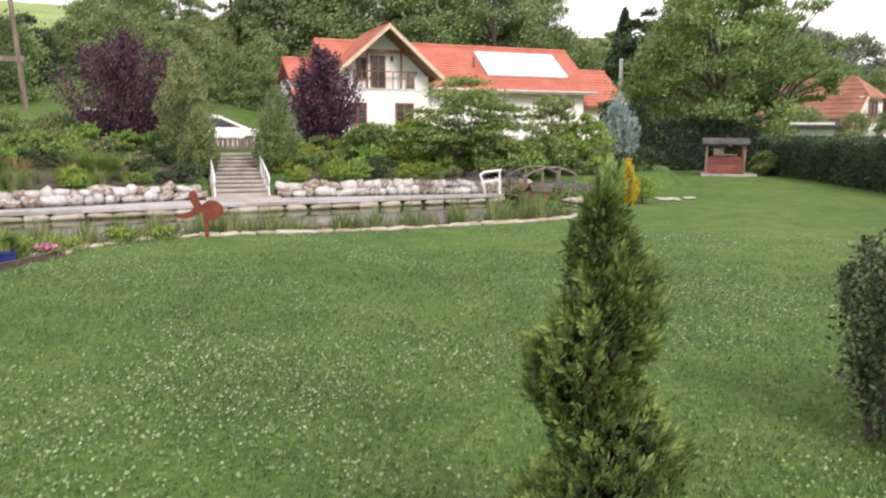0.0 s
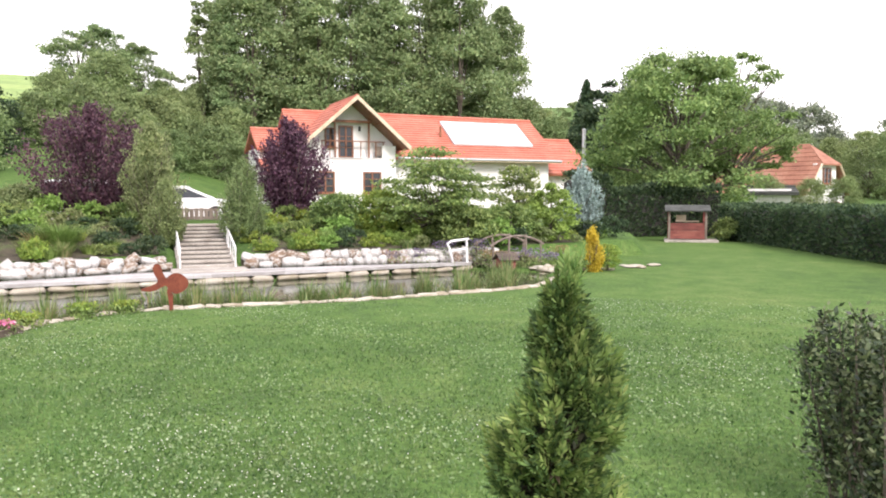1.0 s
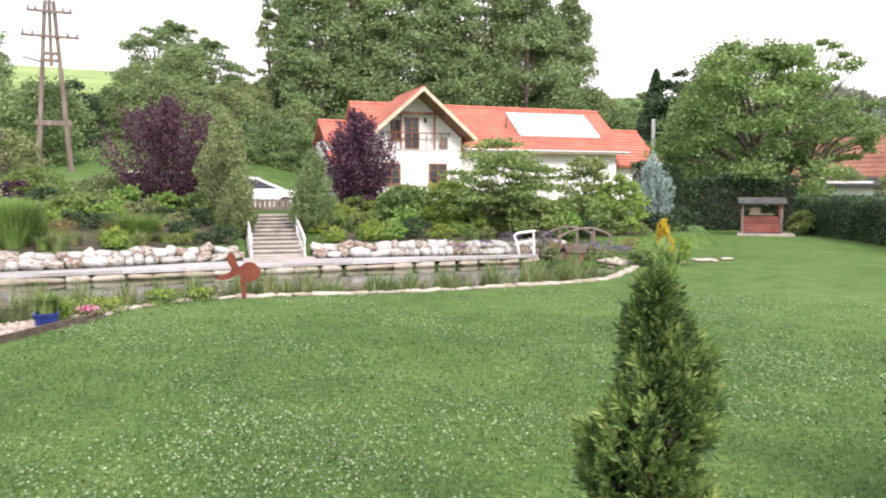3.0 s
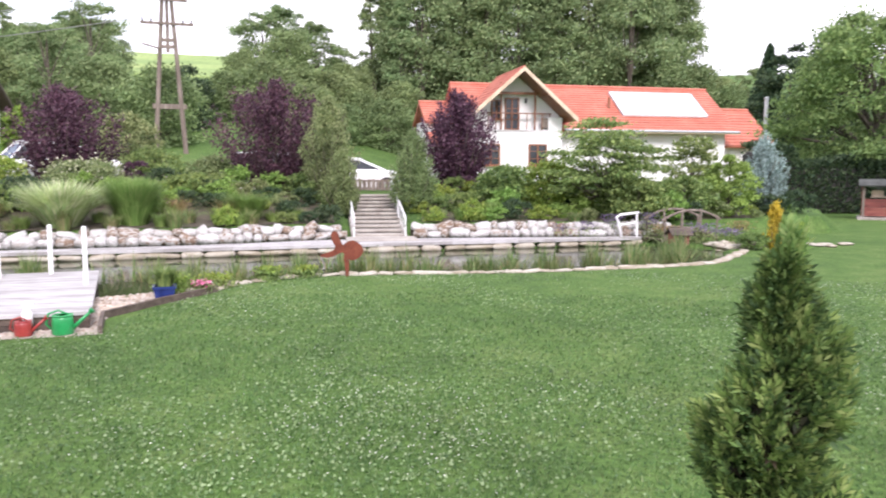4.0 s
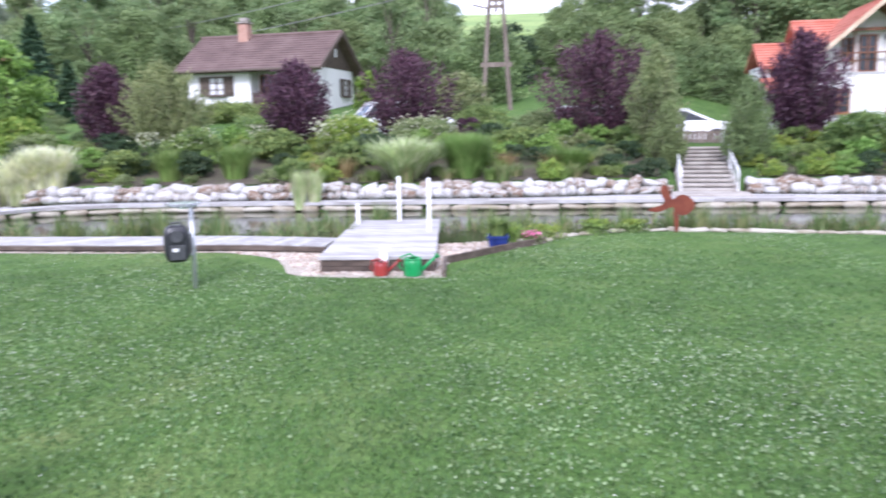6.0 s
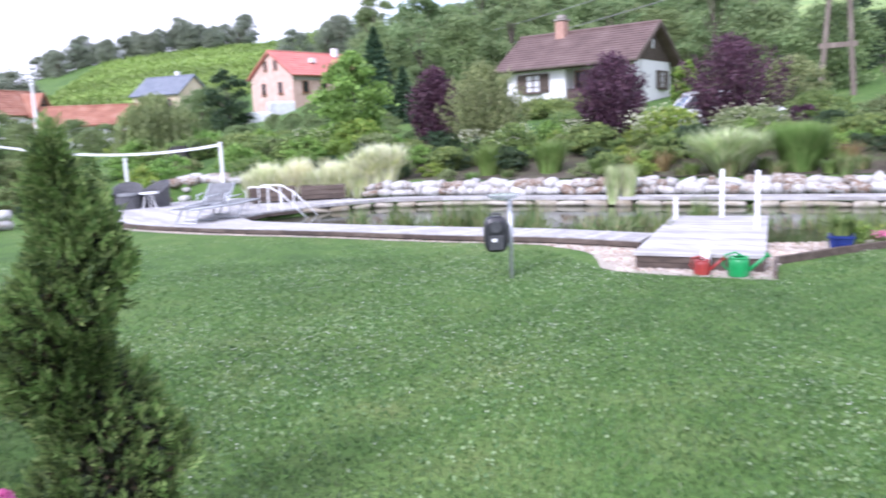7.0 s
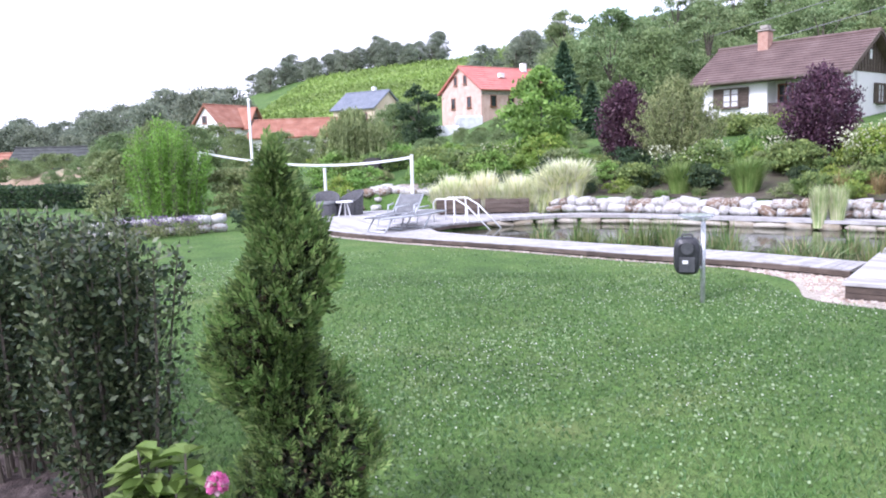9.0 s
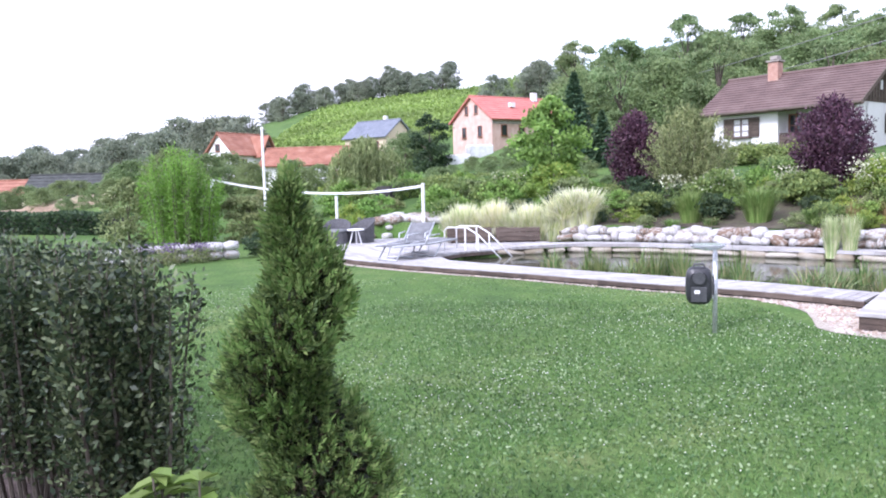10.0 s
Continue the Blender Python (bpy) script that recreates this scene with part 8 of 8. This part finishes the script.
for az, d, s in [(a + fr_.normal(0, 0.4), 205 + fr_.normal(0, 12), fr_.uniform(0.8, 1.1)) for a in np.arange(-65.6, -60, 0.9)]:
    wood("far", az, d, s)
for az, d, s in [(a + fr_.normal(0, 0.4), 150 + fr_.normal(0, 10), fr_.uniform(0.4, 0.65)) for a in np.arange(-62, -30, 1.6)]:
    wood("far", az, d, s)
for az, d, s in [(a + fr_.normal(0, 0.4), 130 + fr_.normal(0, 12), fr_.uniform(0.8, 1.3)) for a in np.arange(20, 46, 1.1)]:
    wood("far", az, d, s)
for az, d, s in [(27.6, 56, 0.32), (25.0, 55, 0.3), (29.6, 58, 0.34), (26.5, 95, 0.8), (29.0, 92, 0.7), (31.0, 85, 0.85), (33.0, 80, 0.9), (24.0, 98, 0.9)]:
    wood("broad", az, d, s)

# vine rows on the far hill
vr = []
r = np.random.default_rng(801)
for k in range(46):
    az0 = -84 + k * 0.42
    m = 800
    d = r.uniform(170, 312, m)
    a = np.radians(az0 + (d - 170) * 0.045)
    x, y = np.sin(a) * d, np.cos(a) * d
    vr.append(np.c_[x + r.normal(0, 0.3, m), y + r.normal(0, 0.3, m), height(x, y) + r.uniform(0.2, 1.5, m)])
vp = np.concatenate(vr)
solo("vineyard", quad_mesh("vineyard", leaves(r, vp, np.tile([0, 0, 0.2], (len(vp), 1)), 0.65, 0.9, 0, 0.8), M["vine"]), None, "rows of green vines on the far hillside", "vineyard", kind="stuff")

# reeds and water plants
rl = thing("reed_model", "clump of green reeds standing in the pond", "reeds", (0.3, 15.9, -0.35), group="reed clumps")
part("foliage", quad_mesh("foliage", grass_tuft(820, 90, 0.95, 0.34, 0.012, arch=0.45, lean=0.3), M["reed"]), None, rl)
rl.name = "reed_clump"
rl2 = thing("reed_clump", "sparse clump of arching reeds in shallow water", "reeds", (-1.2, 15.2, -0.35), group="reed clumps")
part("foliage", quad_mesh("foliage", grass_tuft(821, 46, 0.8, 0.5, 0.013, arch=0.8, lean=0.4), M["reed"]), None, rl2)
r = np.random.default_rng(830)
near = along(smooth_line(POND_NEAR[2:10], 5), 0.05)
for k in range(60):
    x, y, a = near[int(r.integers(len(near)))]
    s = abs(r.normal(0.15, 0.38)) + 0.08
    x, y = x + math.sin(a) * s, y - math.cos(a) * s
    m = Matrix.Translation((x, y, -0.4)) @ Matrix.Rotation(r.uniform(0, 6.28), 4, "Z")
    c = copy_thing(rl if k % 2 else rl2, m)
    q = r.uniform(0.65, 1.05)
    c.scale = (q, q, q)
for x0, y0, k, sp in ((-10.0, 10.9, 11, 0.9), (-12.2, 9.9, 8, 0.7), (-9.3, 12.2, 6, 0.5), (-6.6, 12.4, 6, 0.4), (2.4, 18.6, 10, 0.7), (1.3, 17.4, 7, 0.6), (-13.5, 9.0, 6, 0.5), (-11.2, 9.4, 9, 0.6), (-13.0, 8.5, 8, 0.6), (-14.6, 8.0, 7, 0.6), (-9.8, 10.1, 8, 0.6), (-7.6, 12.6, 8, 0.6), (-4.6, 14.6, 8, 0.6)):
    for j in range(k):
        m = Matrix.Translation((x0 + r.normal(0, sp), y0 + r.normal(0, sp * 0.6), -0.45)) @ Matrix.Rotation(r.uniform(0, 6.28), 4, "Z")
        c = copy_thing(rl if j % 2 else rl2, m)
        q = r.uniform(0.6, 1.1)
        c.scale = (q, q, q)
pp = grass_tuft(840, 220, 0.34, 0.3, 0.012, arch=0.8)
solo("pot_plant", quad_mesh("pot_plant", pp, M["green_a"]), None, "bushy green plant growing in the blue pot", "plant", (-5.98, 10.4, 0.2))


# flower clumps along the edges
def flower_clump(name, label, loc, seed, w, h, mat, n, leaf, green="green_a", group=""):
    t = thing(name, label, "flowers", loc, group=group)
    r_ = np.random.default_rng(seed)
    p_ = r_.normal(0, 1, (n * 2, 3)) * np.array([w * 0.45, w * 0.45, 0]) + np.c_[np.zeros((n * 2, 2)), r_.uniform(0.02, h * 0.75, n * 2)]
    part("foliage", quad_mesh("foliage", leaves(r_, p_, np.tile([0, 0, 0.8], (n * 2, 1)), leaf * 1.6, 0.4, 0, 0.6), M[green]), None, t)
    p_ = r_.normal(0, 1, (n, 3)) * np.array([w * 0.4, w * 0.4, 0]) + np.c_[np.zeros((n, 2)), r_.uniform(h * 0.6, h, n)]
    tagged(part("blossom", quad_mesh("blossom", leaves(r_, p_, np.tile([0, 0, 0.5], (n, 1)), leaf, 0.8, 0, 0.9), M[mat]), None, t), kind="stuff")
    return t


for i, (x, y, w, h, mat, gr) in enumerate(((-5.75, 11.1, 0.16, 0.2, "pink_flower", "grey_green"), (-5.8, 11.75, 0.3, 0.22, "yellow_green", "green_a"), (-5.3, 12.65, 0.3, 0.25, "yellow_green", "green_a"), (-6.1, 10.9, 0.3, 0.35, "yellow_green", "green_b"), (-4.8, 13.15, 0.25, 0.22, "yellow_green", "green_a"),
                                       (0.2, 21.25, 0.45, 0.55, "lavender", "grey_green"), (-0.5, 21.0, 0.4, 0.5, "lavender", "grey_green"), (1.5, 20.9, 0.5, 0.6, "lavender", "grey_green"), (3.2, 21.3, 0.6, 0.55, "lavender", "grey_green"), (3.8, 20.9, 0.5, 0.45, "lavender", "green_a"), (2.2, 21.1, 0.4, 0.5, "dry_grass", "grey_green"), (0.9, 21.5, 0.35, 0.75, "lavender", "grey_green"), (1.9, 21.6, 0.4, 0.8, "lavender", "grey_green"), (4.2, 21.6, 0.4, 0.6, "dry_grass", "green_a"),
                                       (-20.3, -0.2, 0.4, 0.55, "lavender", "grey_green"), (-20.4, 0.5, 0.4, 0.55, "lavender", "grey_green"), (-20.6, 1.2, 0.35, 0.5, "lavender", "grey_green"))):
    flower_clump("lavender" if mat == "lavender" else "flower_clump", "grey-green lavender clump with violet spikes" if mat == "lavender" else "low clump of garden flowers at the pond edge", on(x, y, 0.0), 850 + i, w, h, mat, 260, 0.045, gr, group="edge flowers")
for i, (x, y, hh) in enumerate(((-16.2, 18.4, 1.1), (-17.2, 16.6, 1.0), (-15.2, 17.0, 1.2), (-19.4, 14.4, 1.0))):
    flower_clump("phlox", "tall white-flowered perennial in the border", on(x, y, 0.0), 870 + i, 0.6, hh, "cream_flower", 130, 0.06, "green_a", group="border perennials")

# lawn: blades and clover close to the path
r = np.random.default_rng(950)


def lawn_points(n, r0, r1, power):
    rad = r0 + (r1 - r0) * r.uniform(0, 1, n) ** power
    az = np.where(rad < 3.6, r.uniform(-180, 180, n), r.uniform(-104, 38, n)) * np.pi / 180
    x, y = np.sin(az) * rad - 0.2, np.cos(az) * rad
    ok_ = (poly_dist(x, y, [(-3.0, -2.6), (-2.6, 0.25), (-3.4, 0.42), (-4.6, 0.12), (-5.4, -0.35), (-6.6, -0.75), (-8.0, -1.2), (-8.0, -2.6)]) < 0) & (poly_dist(x, y, POND) < -0.25) & (poly_dist(x, y, [(-5.5, 11.3), (-5.8, 9.8), (-5.5, 8.0), (-7.2, 7.2), (-9.6, 8.1), (-13.4, 6.2), (-17.5, 4.2), (-20, 4), (-20, 12)]) < 0)
    return x[ok_], y[ok_]


x, y = lawn_points(170000, 0.3, 12.0, 1.1)
n = len(x)
a = r.uniform(0, 2 * np.pi, n)
b = r.uniform(0, 2 * np.pi, n)
hh = r.uniform(0.018, 0.042, n) * (1 + 0.3 * np.sin(x * 1.3) * np.cos(y * 1.7))
w = r.uniform(0.0025, 0.005, n) * (1 + np.hypot(x, y) * 0.08)
foot = np.c_[x, y, np.zeros(n)]
sd = np.c_[np.cos(a), np.sin(a), np.zeros(n)] * w[:, None]
tip = foot + np.c_[np.cos(b) * hh * 0.7, np.sin(b) * hh * 0.7, hh]
solo("lawn_grass", quad_mesh("lawn_grass", np.stack([foot - sd, foot + sd, tip], 1), M["blade"], 3), None, "short mown lawn grass blades", "grass", kind="stuff")


def patch(x, y):
    return np.sin(x * 0.9 + 1.3 * np.sin(y * 0.6)) * np.sin(y * 0.8 + 1.1 * np.sin(x * 0.5 + 1.0)) + 0.35 * np.sin(x * 2.7 + y * 2.1)


x, y = lawn_points(150000, 0.3, 15.0, 1.0)
keep = patch(x, y) + r.normal(0, 0.6, len(x)) > -0.15
x, y = x[keep], y[keep]
n = len(x)
p = np.c_[x, y, r.uniform(0.015, 0.04, n)]
solo("clover_leaves", quad_mesh("clover_leaves", leaves(r, p, np.zeros((n, 3)) + np.array([0.0, 0.0, 0.12]), 0.025, 0.85, 0, 0.7), M["clover_leaf"]), None, "patches of green clover leaves in the lawn", "clover", kind="stuff")
x, y = lawn_points(21000, 0.5, 15.0, 0.8)
keep = patch(x, y) + r.normal(0, 0.4, len(x)) > 0.5
x, y = x[keep], y[keep]
n = len(x)
c = np.c_[x, y, r.uniform(0.03, 0.055, n)]
rs = r.uniform(0.0045, 0.008, n)[:, None]
ax_, bx_, cx_ = np.array([1, 0, 0]), np.array([0, 1, 0]), np.array([0, 0, 1])
ring = [c + rs * np.array([math.cos(k * 2.094), math.sin(k * 2.094), -0.2]) for k in range(3)]
tp_ = c + rs * cx_ * 0.9
solo("clover_flowers", quad_mesh("clover_flowers", np.concatenate([np.stack([ring[k], ring[(k + 1) % 3], tp_], 1) for k in range(3)]), M["white_flower"], 3), None, "small white clover flowers in the lawn", "clover", kind="stuff")


# ---- pieces of walls, decks and edges ----
for poly in deck_jobs:
    part("plank", Geo().prism(poly, 0.08, 0.12), M["deck"], terrace)
for parent, nm, k, loc, size, rz, tilt in stone_jobs:
    place(nm, STONES[k] if nm == "stone" else PALE[k], parent, loc, size, rz, tilt)
